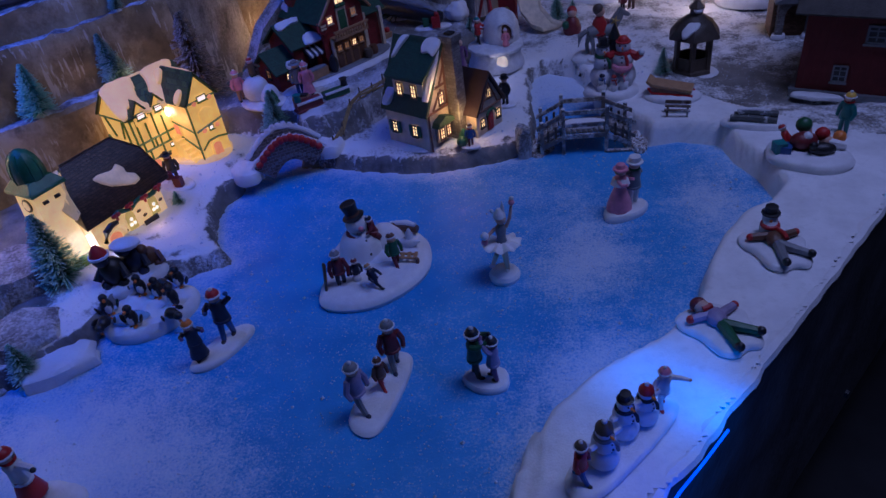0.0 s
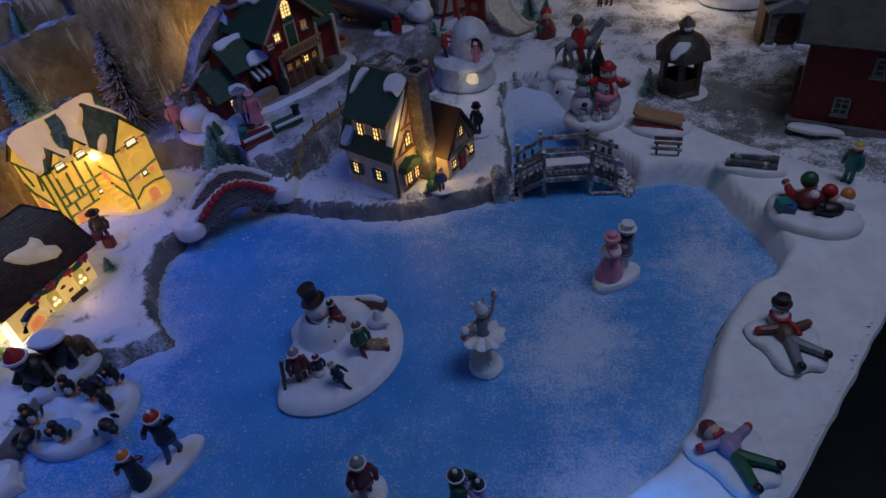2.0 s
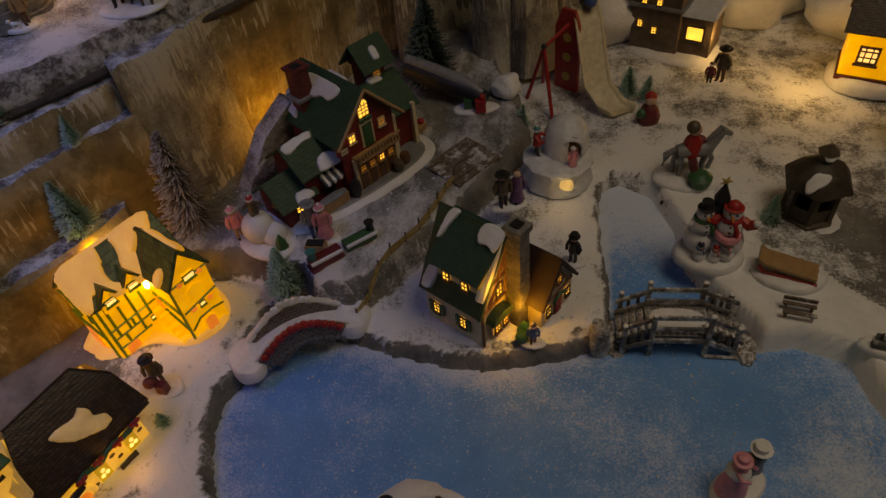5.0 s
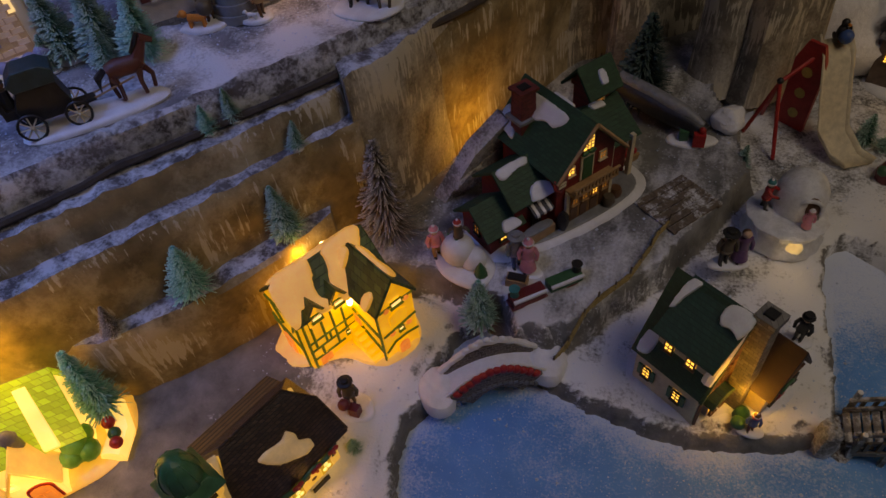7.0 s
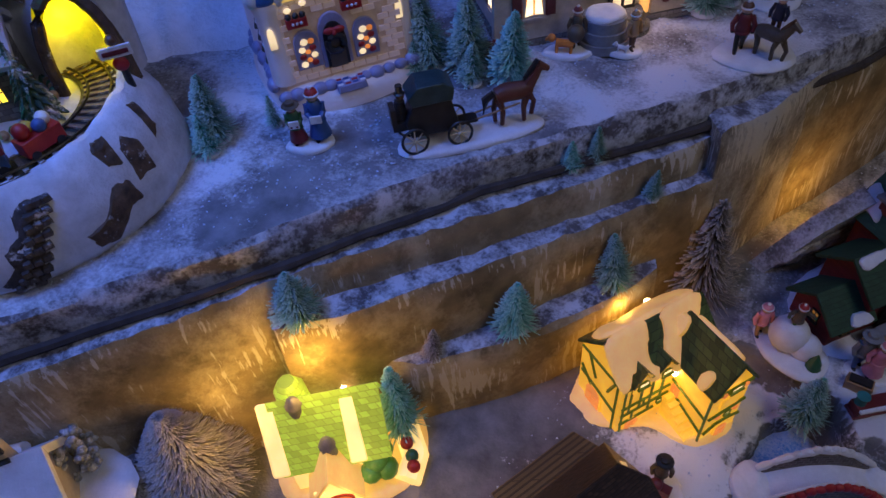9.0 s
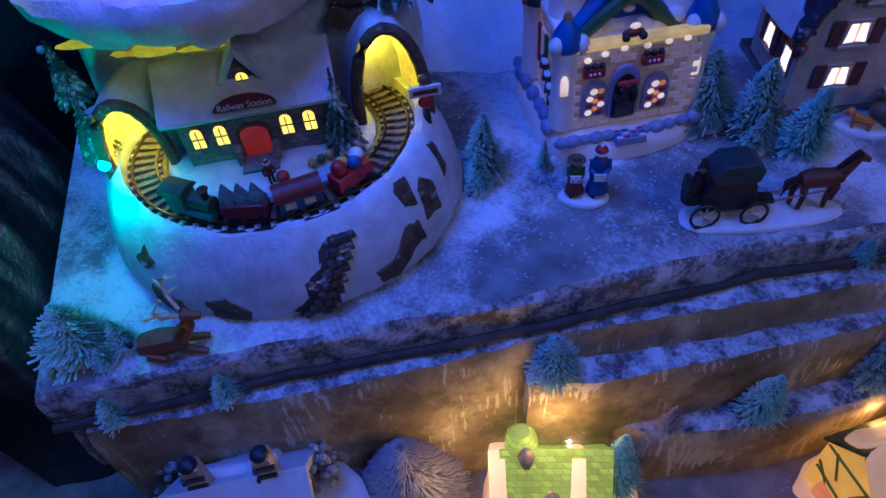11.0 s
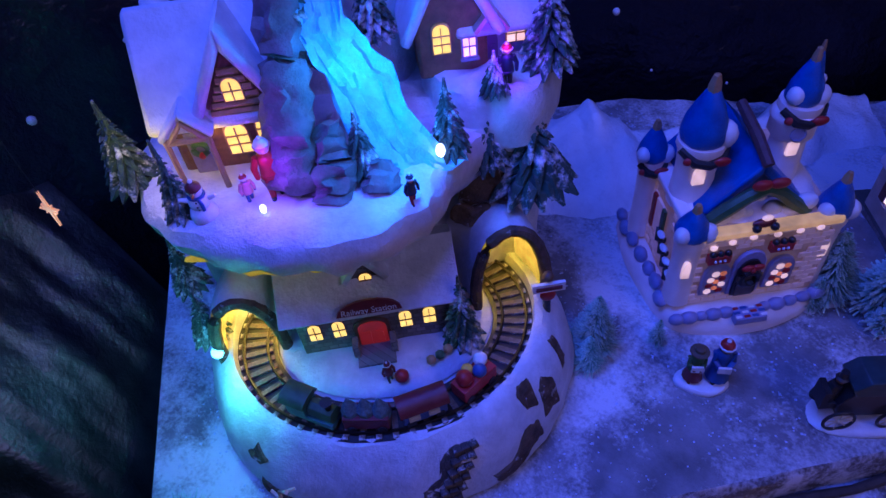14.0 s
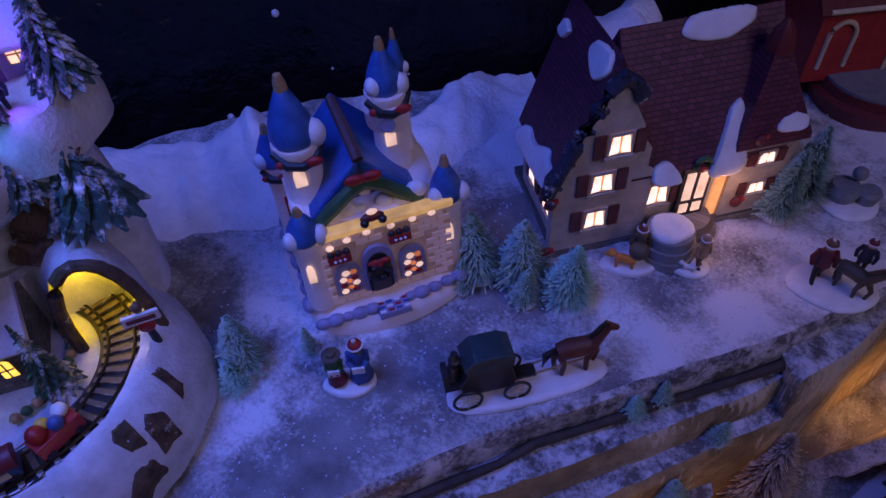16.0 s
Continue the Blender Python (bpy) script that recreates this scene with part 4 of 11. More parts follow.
dfr = part("door_frame", Shape().box((0.072, F, 0.070), (0.021, 0.003, 0.038), COL["cream"]), sh)
part("door", Shape().box((0.072, F - 0.0012, 0.071), (0.015, 0.003, 0.033), COL["green"]), dfr, "dark green balcony door")
bal = part("balcony", Shape().box((0.076, F - 0.008, 0.062), (0.072, 0.018, 0.004), COL["tan"]), sh, "tan wooden balcony")
part("handrail", Shape().box((0.076, F - 0.0165, 0.075), (0.074, 0.003, 0.003), COL["tan"]), bal)
for k in range(13):
    part("baluster", Shape().box((0.0424 + 0.0056 * k, F - 0.0165, 0.066), (0.0022, 0.002, 0.010), COL["tan"]), bal)
for x in (0.040, 0.112):
    part("balcony_post", Shape().box((x, F - 0.004, 0.010), (0.0045, 0.0045, 0.054), COL["cream"]), sh)
PANELS = paint("brown_panelling", (0.26, 0.13, 0.05), 0.6, 0.3, 120, 700, 0.4)
pn = part("panelled_front", Shape().box((0.074, F - 0.003, 0.010), (0.070, 0.006, 0.052), PANELS), sh, "brown panelled shop front")
for k, x in enumerate((0.050, 0.066, 0.083, 0.099)):
    part("front_panel", Shape().box((x, F - 0.0062, 0.014), (0.011, 0.0016, 0.020), COL["brown"]), pn)
    window(sh, (x, F - 0.0066, 0.047), "front", 0.010, 0.011, COL["tan"], pane=PANE if k == 2 else PANE_DIM)
window(sh, (0.006, 0.0105, 0.034), "front", 0.016, 0.036, COL["black"], pane=GLASS_DARK, cols=1, rows=1)
window(sh, (0.004, 0.0102, 0.047), "front", 0.008, 0.008, COL["black"])
part("awning", Shape().prism([(0.011, 0.060), (-0.006, 0.050), (-0.006, 0.047), (0.011, 0.054)], -0.008, 0.022, COL["navy"], axis="x"), sh, "navy and white striped awning")
for k in range(3):
    part("awning_stripe", Shape().prism([(0.0112, 0.0608), (-0.0066, 0.0506), (-0.0066, 0.0466), (0.0112, 0.054)], -0.005 + k * 0.010, -0.001 + k * 0.010, COL["white"], axis="x"), sh)
window(sh, (-0.046, 0.0105, 0.028), "front", 0.012, 0.012, COL["black"])
window(sh, (-0.0666, 0.036, 0.034), "left", 0.012, 0.016, COL["black"], pane=PANE_DIM)
sgb = part("sign", Shape().prism([(-0.010, 0.020), (0.010, 0.022), (0.010, 0.006), (0.0, -0.002), (-0.010, 0.006)], -0.002, 0.002, COL["red"], pose(0.026, F - 0.006, 0.078), axis="y"), sh, "red shield sign with cream marks", bevel=0.0006)
part("sign_shield", Shape().prism([(-0.0078, 0.018), (0.0078, 0.0195), (0.0078, 0.007), (0.0, 0.0005), (-0.0078, 0.007)], -0.0028, 0.0, COL["maroon"], pose(0.026, F - 0.006, 0.078), axis="y"), sgb)
for z in (0.0135, 0.0085):
    part("sign_bar", Shape().box((0.026, F - 0.0092, 0.078 + z - 0.0015), (0.011, 0.001, 0.003), COL["cream"]), sgb)
part("barrel", Shape().lathe([(0.006, 0.012), (0.0085, 0.018), (0.0085, 0.023), (0.0065, 0.028)], COL["brown"], pose(0.122, -0.012, 0)), sh)
part("barrel", Shape().lathe([(0.006, 0.012), (0.0085, 0.018), (0.0085, 0.023), (0.0065, 0.028)], COL["bronze"], pose(0.104, -0.018, 0)), sh)
part("shop_shrub", Shape().lathe([(0.005, 0.012), (0.008, 0.022), (0.007, 0.034), (0.002, 0.042)], COL["black"], pose(0.030, -0.014, 0), wob=0.15), sh)
fbx = part("flower_box", Shape().box((0.186, 0.030, 0.012), (0.022, 0.016, 0.010), COL["tan"], top=1.15), sh)
for x, y in ((0.180, 0.028), (0.187, 0.033), (0.193, 0.028)):
    part("flower", Shape().ball((x, y, 0.026), 0.0052, COL["red"], n=8), fbx)
bch = part("shop_bench", Shape().box((-0.004, -0.006, 0.012), (0.046, 0.013, 0.015), COL["tan"]), sh, "tan planter bench topped with snow")
part("bench_snow", Shape().mound([(-0.027, -0.013), (0.019, -0.013), (0.019, 0.001), (-0.027, 0.001)], 0.003, COL["grey"], z=0.027), bch)
for x in (0.128, 0.166):
    part("porch_post", Shape().box((x, 0.010, 0.010), (0.006, 0.006, 0.070), COL["cream"]), sh)
lamp("shop_bulb", "POINT", (-0.352, 1.215, 0.125), 0.11, WARM, 0.01)
part("back_bulb", Shape().ball((-0.001, 0.125, 0.05), 0.004, BULB), sh)

# ---- lit porcelain timbered house ----
tu = thing("timbered_house", pose(-0.431, 0.890, 0.040, 0, 0, -29), "glowing yellow porcelain house with green timbering and snowy roof", "house")
snow_base(tu, [(-0.085, -0.085), (-0.03, -0.095), (0.0, -0.055), (0.012, -0.030), (0.044, -0.018), (0.054, 0.008), (0.054, 0.05), (0.012, 0.072), (-0.07, 0.07), (-0.1, 0.0)], 0.012, mat=GLOW_SNOW)
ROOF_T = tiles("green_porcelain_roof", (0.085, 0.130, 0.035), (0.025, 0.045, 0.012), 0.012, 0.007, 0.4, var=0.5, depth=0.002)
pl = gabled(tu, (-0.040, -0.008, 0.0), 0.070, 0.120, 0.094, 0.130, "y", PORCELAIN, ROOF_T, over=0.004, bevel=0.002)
PS = GLOW_SNOW
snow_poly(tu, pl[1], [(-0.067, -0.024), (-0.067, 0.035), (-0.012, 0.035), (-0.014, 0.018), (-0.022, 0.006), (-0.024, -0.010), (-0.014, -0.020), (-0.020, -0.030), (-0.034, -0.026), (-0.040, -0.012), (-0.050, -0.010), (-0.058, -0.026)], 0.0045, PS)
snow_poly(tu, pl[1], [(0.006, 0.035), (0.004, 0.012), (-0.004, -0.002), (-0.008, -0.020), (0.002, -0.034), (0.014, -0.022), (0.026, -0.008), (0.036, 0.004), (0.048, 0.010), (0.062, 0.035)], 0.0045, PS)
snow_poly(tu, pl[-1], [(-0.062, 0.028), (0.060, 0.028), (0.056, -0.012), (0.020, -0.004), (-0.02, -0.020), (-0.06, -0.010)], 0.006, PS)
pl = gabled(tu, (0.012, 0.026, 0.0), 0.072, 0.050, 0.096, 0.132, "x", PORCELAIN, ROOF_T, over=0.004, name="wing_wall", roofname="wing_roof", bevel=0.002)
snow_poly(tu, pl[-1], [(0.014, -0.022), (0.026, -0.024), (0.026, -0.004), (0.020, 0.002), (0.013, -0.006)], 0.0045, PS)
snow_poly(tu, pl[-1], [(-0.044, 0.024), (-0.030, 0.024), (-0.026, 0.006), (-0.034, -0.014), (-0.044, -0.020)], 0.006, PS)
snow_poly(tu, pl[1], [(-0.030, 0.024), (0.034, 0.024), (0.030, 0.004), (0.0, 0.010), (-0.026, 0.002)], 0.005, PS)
# Light from inside is put into the green glaze as a faint glow.
GB = paint("glowing_green_glaze", (0.075, 0.165, 0.03), 0.35, 0.3, 80, 400, 0.2, glow=(0.45, 0.42, 0.02), power=0.10)
front = Matrix.Translation((0, -0.0682, 0))
beams(tu, [((-0.072, 0.092), (-0.008, 0.092)), ((-0.070, 0.050), (-0.012, 0.040)), ((-0.070, 0.060), (-0.040, 0.030)), ((-0.012, 0.0), (-0.012, 0.092)), ((-0.060, 0.094), (-0.046, 0.062)), ((-0.026, 0.062), (-0.016, 0.090))], front, GB, 0.0038)
side = Matrix.Translation((-0.0048, 0, 0)) @ pose(0, 0, 0, 0, 0, 90)
beams(tu, [((-0.066, 0.090), (-0.004, 0.090)), ((-0.066, 0.052), (-0.002, 0.052)), ((-0.066, 0.038), (-0.002, 0.038)), ((-0.066, 0.022), (-0.020, 0.022)), ((-0.056, 0.038), (-0.056, 0.090)), ((-0.042, 0.038), (-0.042, 0.090)), ((-0.028, 0.022), (-0.028, 0.090)), ((-0.014, 0.038), (-0.014, 0.090)), ((-0.064, 0.0), (-0.064, 0.090)), ((-0.050, 0.022), (-0.050, 0.038)), ((-0.036, 0.038), (-0.036, 0.052))], side, GB, 0.0036)
for y in (-0.046, -0.016):
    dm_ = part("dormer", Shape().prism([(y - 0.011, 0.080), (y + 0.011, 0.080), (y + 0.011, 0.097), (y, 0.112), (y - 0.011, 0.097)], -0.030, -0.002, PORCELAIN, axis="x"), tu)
    for k in (-1, 1):
        part("dormer_roof", Shape().prism([(y, 0.112), (y, 0.1165), (y + k * 0.015, 0.096), (y + k * 0.013, 0.093)], -0.032, 0.001, ROOF_T, axis="x"), dm_)
fr2 = Matrix.Translation((0, 0.0004, 0))
beams(tu, [((-0.004, 0.062), (0.047, 0.052)), ((0.004, 0.040), (0.047, 0.024)), ((0.047, 0.0), (0.047, 0.096))], fr2, GB, 0.0036)
s2 = Matrix.Translation((0.0485, 0, 0)) @ pose(0, 0, 0, 0, 0, 90)
beams(tu, [((0.002, 0.096), (0.050, 0.096)), ((0.002, 0.052), (0.050, 0.058)), ((0.002, 0.022), (0.016, 0.032)), ((0.016, 0.032), (0.034, 0.032)), ((0.034, 0.032), (0.050, 0.028))], s2, GB, 0.0036)
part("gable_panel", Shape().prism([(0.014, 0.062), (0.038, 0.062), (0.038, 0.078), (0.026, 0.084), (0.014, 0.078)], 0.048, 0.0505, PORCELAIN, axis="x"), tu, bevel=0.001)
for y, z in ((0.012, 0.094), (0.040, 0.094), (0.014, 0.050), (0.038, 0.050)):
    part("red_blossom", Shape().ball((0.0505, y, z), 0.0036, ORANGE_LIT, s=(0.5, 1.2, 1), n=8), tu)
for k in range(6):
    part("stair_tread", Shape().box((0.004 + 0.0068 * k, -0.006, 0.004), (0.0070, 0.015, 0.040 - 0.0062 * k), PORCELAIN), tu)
window(tu, (0.0502, 0.026, 0.098), "right", 0.016, 0.009, GB, pane=PANE_WHITE, cols=1, rows=1)
window(tu, (0.0502, 0.026, 0.051), "right", 0.008, 0.007, GB, pane=PANE_WHITE, cols=1, rows=1)
for y in (-0.046, -0.016):
    window(tu, (-0.0012, y, 0.093), "right", 0.014, 0.010, GB, pane=PANE_WHITE, cols=1, rows=1)
window(tu, (-0.0042, -0.014, 0.031), "right", 0.007, 0.006, GB, pane=PANE_WHITE, cols=1, rows=1)
for p, sd, w, h in (((-0.046, -0.0690, 0.008), "front", 0.022, 0.034), ((-0.0042, -0.050, 0.004), "right", 0.016, 0.018), ((0.0498, 0.026, 0.004), "right", 0.014, 0.022), ((0.004, -0.0002, 0.042), "front", 0.011, 0.018)):
    door(tu, p, sd, w, h, ORANGE_LIT, PORCELAIN)
part("bulb", Shape().ball((-0.001, -0.003, 0.080), 0.0034, BULB, s=(1, 1, 1.9)), tu)
lamp("timbered_house_bulb", "POINT", (*(tu.matrix_basis @ Vector((0.012, -0.018, 0.072))),), 0.022, WARM, 0.006)
lamp("timbered_house_back_bulb", "POINT", (-0.512, 0.925, 0.140), 0.06, WARM, 0.008)
part("back_bulb", Shape().ball((-0.078, 0.020, 0.100), 0.004, BULB), tu)

def arch_outline(w, h, n=8):
    return [(-w / 2, 0), (w / 2, 0), (w / 2, h * 0.55)] + [(w / 2 * math.cos(a), h * 0.55 + h * 0.45 * math.sin(a) ** 0.8) for a in [math.pi * k / n for k in range(1, n)]] + [(-w / 2, h * 0.55)]


# ---- chapel ----
ch = thing("chapel", pose(-0.460, 0.637, 0.030, 0, 0, 68.5), "white porcelain chapel with brown shingle roof, green-domed tower and lit windows", "chapel")
snow_base(ch, [(-0.038, -0.022), (0.0, -0.036), (0.130, -0.036), (0.142, 0.0), (0.136, 0.095), (-0.01, 0.100), (-0.042, 0.060)], 0.008, mat=GLOW_SNOW)
# Yellow lamp light is put into the white chapel walls as glow.
CH_W = paint("glowing_chapel_wall", (0.66, 0.60, 0.46), 0.4, 0.15, 50, 300, 0.35, glow=(1.0, 0.54, 0.05), power=0.60)
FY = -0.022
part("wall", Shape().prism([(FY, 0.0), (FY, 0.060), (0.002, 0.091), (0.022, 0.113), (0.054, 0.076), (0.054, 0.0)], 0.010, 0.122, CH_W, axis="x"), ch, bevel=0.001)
rt = [(0.004, -0.026, 0.057), (0.139, -0.026, 0.057), (0.134, 0.003, 0.097), (0.0185, 0.003, 0.097), (0.112, 0.023, 0.1195), (0.034, 0.023, 0.1195), (0.136, 0.060, 0.076), (0.020, 0.060, 0.076)]
rt += [(x, y, z - 0.006) for x, y, z in rt]
part("roof", Shape().add(rt, [(0, 1, 2, 3), (3, 2, 4, 5), (5, 4, 6, 7), (1, 6, 4, 2), (0, 3, 5, 7), (8, 9, 1, 0), (9, 14, 6, 1), (14, 15, 7, 6), (15, 8, 0, 7), (11, 10, 9, 8), (13, 12, 10, 11), (15, 14, 12, 13)], SHINGLE_BROWN), ch, bevel=0.001)
part("roof_ridge", Shape().tube([(0.034, 0.023, 0.1195), (0.112, 0.023, 0.1195), (0.134, 0.003, 0.097), (0.139, -0.026, 0.0575)], 0.0016, SHINGLE_BROWN, n=6), ch)
TAN_RIB = tiles("tan_ribbed_roof", (0.20, 0.135, 0.060), (0.06, 0.04, 0.02), 0.090, 0.0045, 0.6, var=0.25, gap=0.25)
part("aisle_wall", Shape().box((0.076, 0.070, 0.0), (0.100, 0.034, 0.056), CH_W), ch)
part("aisle_roof", Shape().prism([(0.054, 0.078), (0.096, 0.052), (0.096, 0.047), (0.054, 0.070)], 0.020, 0.130, TAN_RIB, axis="x"), ch, "tan ribbed aisle roof", bevel=0.001)
# Warmth of the nearby lamps is painted into this snow's colour and emission.
WARM_SNOW = paint("warm_glow_snow", (0.80, 0.66, 0.42), 0.5, 0.15, glow=(1, 0.6, 0.15), power=0.16)
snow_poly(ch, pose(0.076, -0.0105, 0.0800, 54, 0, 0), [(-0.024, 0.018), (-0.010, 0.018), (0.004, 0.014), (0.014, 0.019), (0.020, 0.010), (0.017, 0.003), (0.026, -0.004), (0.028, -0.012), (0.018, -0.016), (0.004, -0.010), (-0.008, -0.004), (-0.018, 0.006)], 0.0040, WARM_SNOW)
part("snow_shoulder", Shape().add([(0.0185, 0.004, 0.099), (0.030, 0.022, 0.119), (0.016, 0.030, 0.112), (0.002, -0.018, 0.066), (0.0, 0.010, 0.086), (0.012, -0.016, 0.072), (0.006, 0.018, 0.074), (0.016, -0.004, 0.068)], [(0, 1, 2, 4), (5, 0, 4, 3), (3, 4, 6), (4, 2, 6), (2, 1, 7, 6), (1, 0, 7), (0, 5, 7), (5, 3, 7), (3, 6, 7)], WARM_SNOW), ch, "snow with warm lamp glow painted in, between tower and roof", bevel=0.001)
CH_PANE, CH_DOT = lit("olive_lit_pane", (0.75, 0.50, 0.05), 0.5), lit("pale_lit_pane", (1.0, 0.80, 0.32), 1.3)
for x in (0.0644, 0.1028):
    w = window(ch, (x, FY - 0.0002, 0.028), "front", 0.014, 0.024, CH_W, pane=CH_PANE, cols=1, rows=0, arch=True)
    for dx, dz in ((-0.0028, -0.004), (0.0028, -0.004), (0.0, 0.003)):
        part("trefoil_pane", Shape().ball((dx, -0.0018, dz), 0.0027, CH_DOT, s=(1, 0.4, 1), n=8), w)
part("garland", Shape().tube([(0.040 + 0.0095 * i, FY - 0.005, 0.049 + 0.003 * math.sin(i * 1.7)) for i in range(9)], [0.0026, 0.0034, 0.0030, 0.0036, 0.0028, 0.0034, 0.0030, 0.0036, 0.0028], COL["green"]), ch, "green garland with red bows under the eaves")
for x, z in ((0.044, 0.050), (0.066, 0.052), (0.090, 0.050), (0.114, 0.052)):
    part("bow", Shape().ball((x - 0.003, FY - 0.008, z + 0.001), 0.0034, COL["red"], s=(1.2, 0.7, 0.9), n=9).ball((x + 0.003, FY - 0.008, z + 0.001), 0.0034, COL["red"], s=(1.2, 0.7, 0.9), n=9).ball((x, FY - 0.008, z - 0.004), 0.0026, COL["red"], s=(0.8, 0.6, 1.3), n=8), ch)
for x, z in ((0.052, 0.020), (0.080, 0.034), (0.086, 0.024), (0.116, 0.030), (0.120, 0.044)):
    part("wall_stone", Shape().ball((x, FY - 0.0004, z), 0.0028, COL["bronze"], s=(1.3, 0.4, 0.8), n=8), ch)
door(ch, (0.034, FY - 0.002, 0.0), "front", 0.018, 0.030, ORANGE_LIT, CH_W)
part("door_arch", Shape().tube([(0.034 + 0.014 * math.cos(a), FY - 0.004, 0.022 + 0.014 * math.sin(a)) for a in [math.pi * k / 10 for k in range(11)]], 0.0034, CH_W), ch)
part("porch_garland", Shape().tube([(0.017, FY - 0.007, 0.026), (0.022, FY - 0.009, 0.040), (0.032, FY - 0.009, 0.044), (0.042, FY - 0.007, 0.042)], [0.003, 0.0042, 0.004, 0.003], COL["black"]), ch, "dark garland over the chapel door")
part("bench", Shape().box((0.088, FY - 0.012, 0.008), (0.022, 0.008, 0.003), COL["black"]).box((0.088, FY - 0.007, 0.010), (0.022, 0.002, 0.010), COL["black"]).box((0.080, FY - 0.012, 0.002), (0.002, 0.007, 0.007), COL["black"]).box((0.096, FY - 0.012, 0.002), (0.002, 0.007, 0.007), COL["black"]), ch)
TX, TY = -0.003, 0.022
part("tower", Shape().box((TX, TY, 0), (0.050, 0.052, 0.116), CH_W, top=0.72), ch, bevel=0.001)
CH_DOME = paint("green_dome", (0.045, 0.18, 0.075), 0.35, 0.3, 60, 400, 0.4)
part("tower_skirt", Shape().box((TX, TY, 0.112), (0.047, 0.054, 0.004), CH_DOME).box((TX, TY, 0.116), (0.047, 0.054, 0.011), CH_DOME, top=0.66), ch, "dark green flared roof skirt", bevel=0.001)
dm_ = part("tower_dome", Shape().lathe([(0.0175, 0.124), (0.0185, 0.130), (0.0180, 0.140), (0.0155, 0.150), (0.0105, 0.158), (0.004, 0.1625), (0.0008, 0.1635)], CH_DOME, pose(TX, TY, 0), n=20, sy=1.1), ch, "dark green ribbed dome")
for k in range(10):
    a = 2 * math.pi * k / 10
    part("dome_rib", Shape().tube([(TX + r * math.cos(a), TY + 1.1 * r * math.sin(a), z) for r, z in ((0.0178, 0.124), (0.0188, 0.131), (0.0180, 0.141), (0.0150, 0.151), (0.0095, 0.159))], 0.0008, CH_DOME, n=5), dm_)
for dx in (-0.008, 0.008):
    part("tower_slot", Shape().box((TX + dx, TY - 0.0205, 0.097), (0.007, 0.003, 0.004), COL["black"]), ch)
part("clock_rim", Shape().lathe([(0.0085, 0), (0.0085, 0.0022), (0.0060, 0.0024)], COL["bronze"], pose(TX - 0.0185, TY, 0.097, 0, -86, 0), n=16), ch)
part("clock_face", Shape().lathe([(0.0062, 0.0), (0.0062, 0.0026), (0.0004, 0.0028)], CH_W, pose(TX - 0.0185, TY, 0.097, 0, -86, 0), n=16), ch)
part("tower_window", Shape().prism(arch_outline(0.012, 0.034), -0.001, 0.0015, ORANGE_LIT, pose(TX - 0.0215, TY, 0.042, 0, 0, -90) @ pose(0, 0, 0, -4), axis="y"), ch, "tall orange lit tower window")
part("chapel_shrub", Shape().ball((-0.010, -0.014, 0.012), 0.0085, GB, n=10, s=(1, 1, 1.2)).ball((-0.016, -0.008, 0.010), 0.007, GB, n=10).ball((-0.006, -0.020, 0.008), 0.006, GB, n=10), ch, "green glazed shrub at the tower foot")
part("tube_light", Shape().tube([(0.004, -0.020, 0.014), (0.005, -0.020, 0.044)], 0.0020, BULB), ch)
lamp("chapel_bulb", "POINT", (*(ch.matrix_basis @ Vector((-0.006, -0.030, 0.036))),), 0.006, WARM, 0.008)
lamp("chapel_window_bulb", "POINT", (*(ch.matrix_basis @ Vector((0.085, -0.050, 0.034))),), 0.012, WARM, 0.008)

# ---- lit cottage with lime roof in the nook ----
gc = thing("porcelain_cottage", pose(-0.7141, 0.6601, 0.044, 0, 0, 43) @ Matrix.Diagonal((0.82, 0.82, 0.80, 1)) @ Matrix.Translation((-0.055, -0.035, 0)), "glowing porcelain cottage with lime green shingles and bushes", "house")
snow_base(gc, [(-0.02, -0.03), (0.06, -0.05), (0.14, -0.035), (0.175, 0.02), (0.165, 0.09), (0.08, 0.12), (-0.02, 0.10), (-0.04, 0.03)], 0.014, mat=GLOW_SNOW)
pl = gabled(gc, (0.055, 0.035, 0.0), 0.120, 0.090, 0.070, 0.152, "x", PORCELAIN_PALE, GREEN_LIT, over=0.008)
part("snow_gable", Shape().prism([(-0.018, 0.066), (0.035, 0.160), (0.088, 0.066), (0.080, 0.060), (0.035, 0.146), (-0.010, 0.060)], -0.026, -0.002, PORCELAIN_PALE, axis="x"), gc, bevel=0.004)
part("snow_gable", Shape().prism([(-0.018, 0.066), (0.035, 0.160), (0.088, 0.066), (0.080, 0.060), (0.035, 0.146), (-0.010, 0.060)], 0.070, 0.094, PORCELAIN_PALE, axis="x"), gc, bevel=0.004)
pl = gabled(gc, (0.048, -0.018, 0.0), 0.055, 0.055, 0.050, 0.100, "y", PORCELAIN_PALE, GLOW_SNOW, over=0.008, name="porch_wall", roofname="porch_roof")
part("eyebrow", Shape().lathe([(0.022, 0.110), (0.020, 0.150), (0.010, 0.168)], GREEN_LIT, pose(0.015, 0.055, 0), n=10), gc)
for x, y, z in ((0.020, 0.030, 0.150), (0.050, -0.008, 0.108)):
    part("chimney_pot", Shape().lathe([(0.010, z - 0.02), (0.009, z), (0.011, z + 0.002), (0.007, z + 0.012), (0.001, z + 0.016)], paint("grey_glaze", (0.16, 0.15, 0.16), 0.4), pose(x, y, 0), n=10), gc)
window(gc, (0.030, -0.046, 0.066), "front", 0.012, 0.010, PORCELAIN_PALE, pane=PANE_WHITE, cols=1, rows=1)
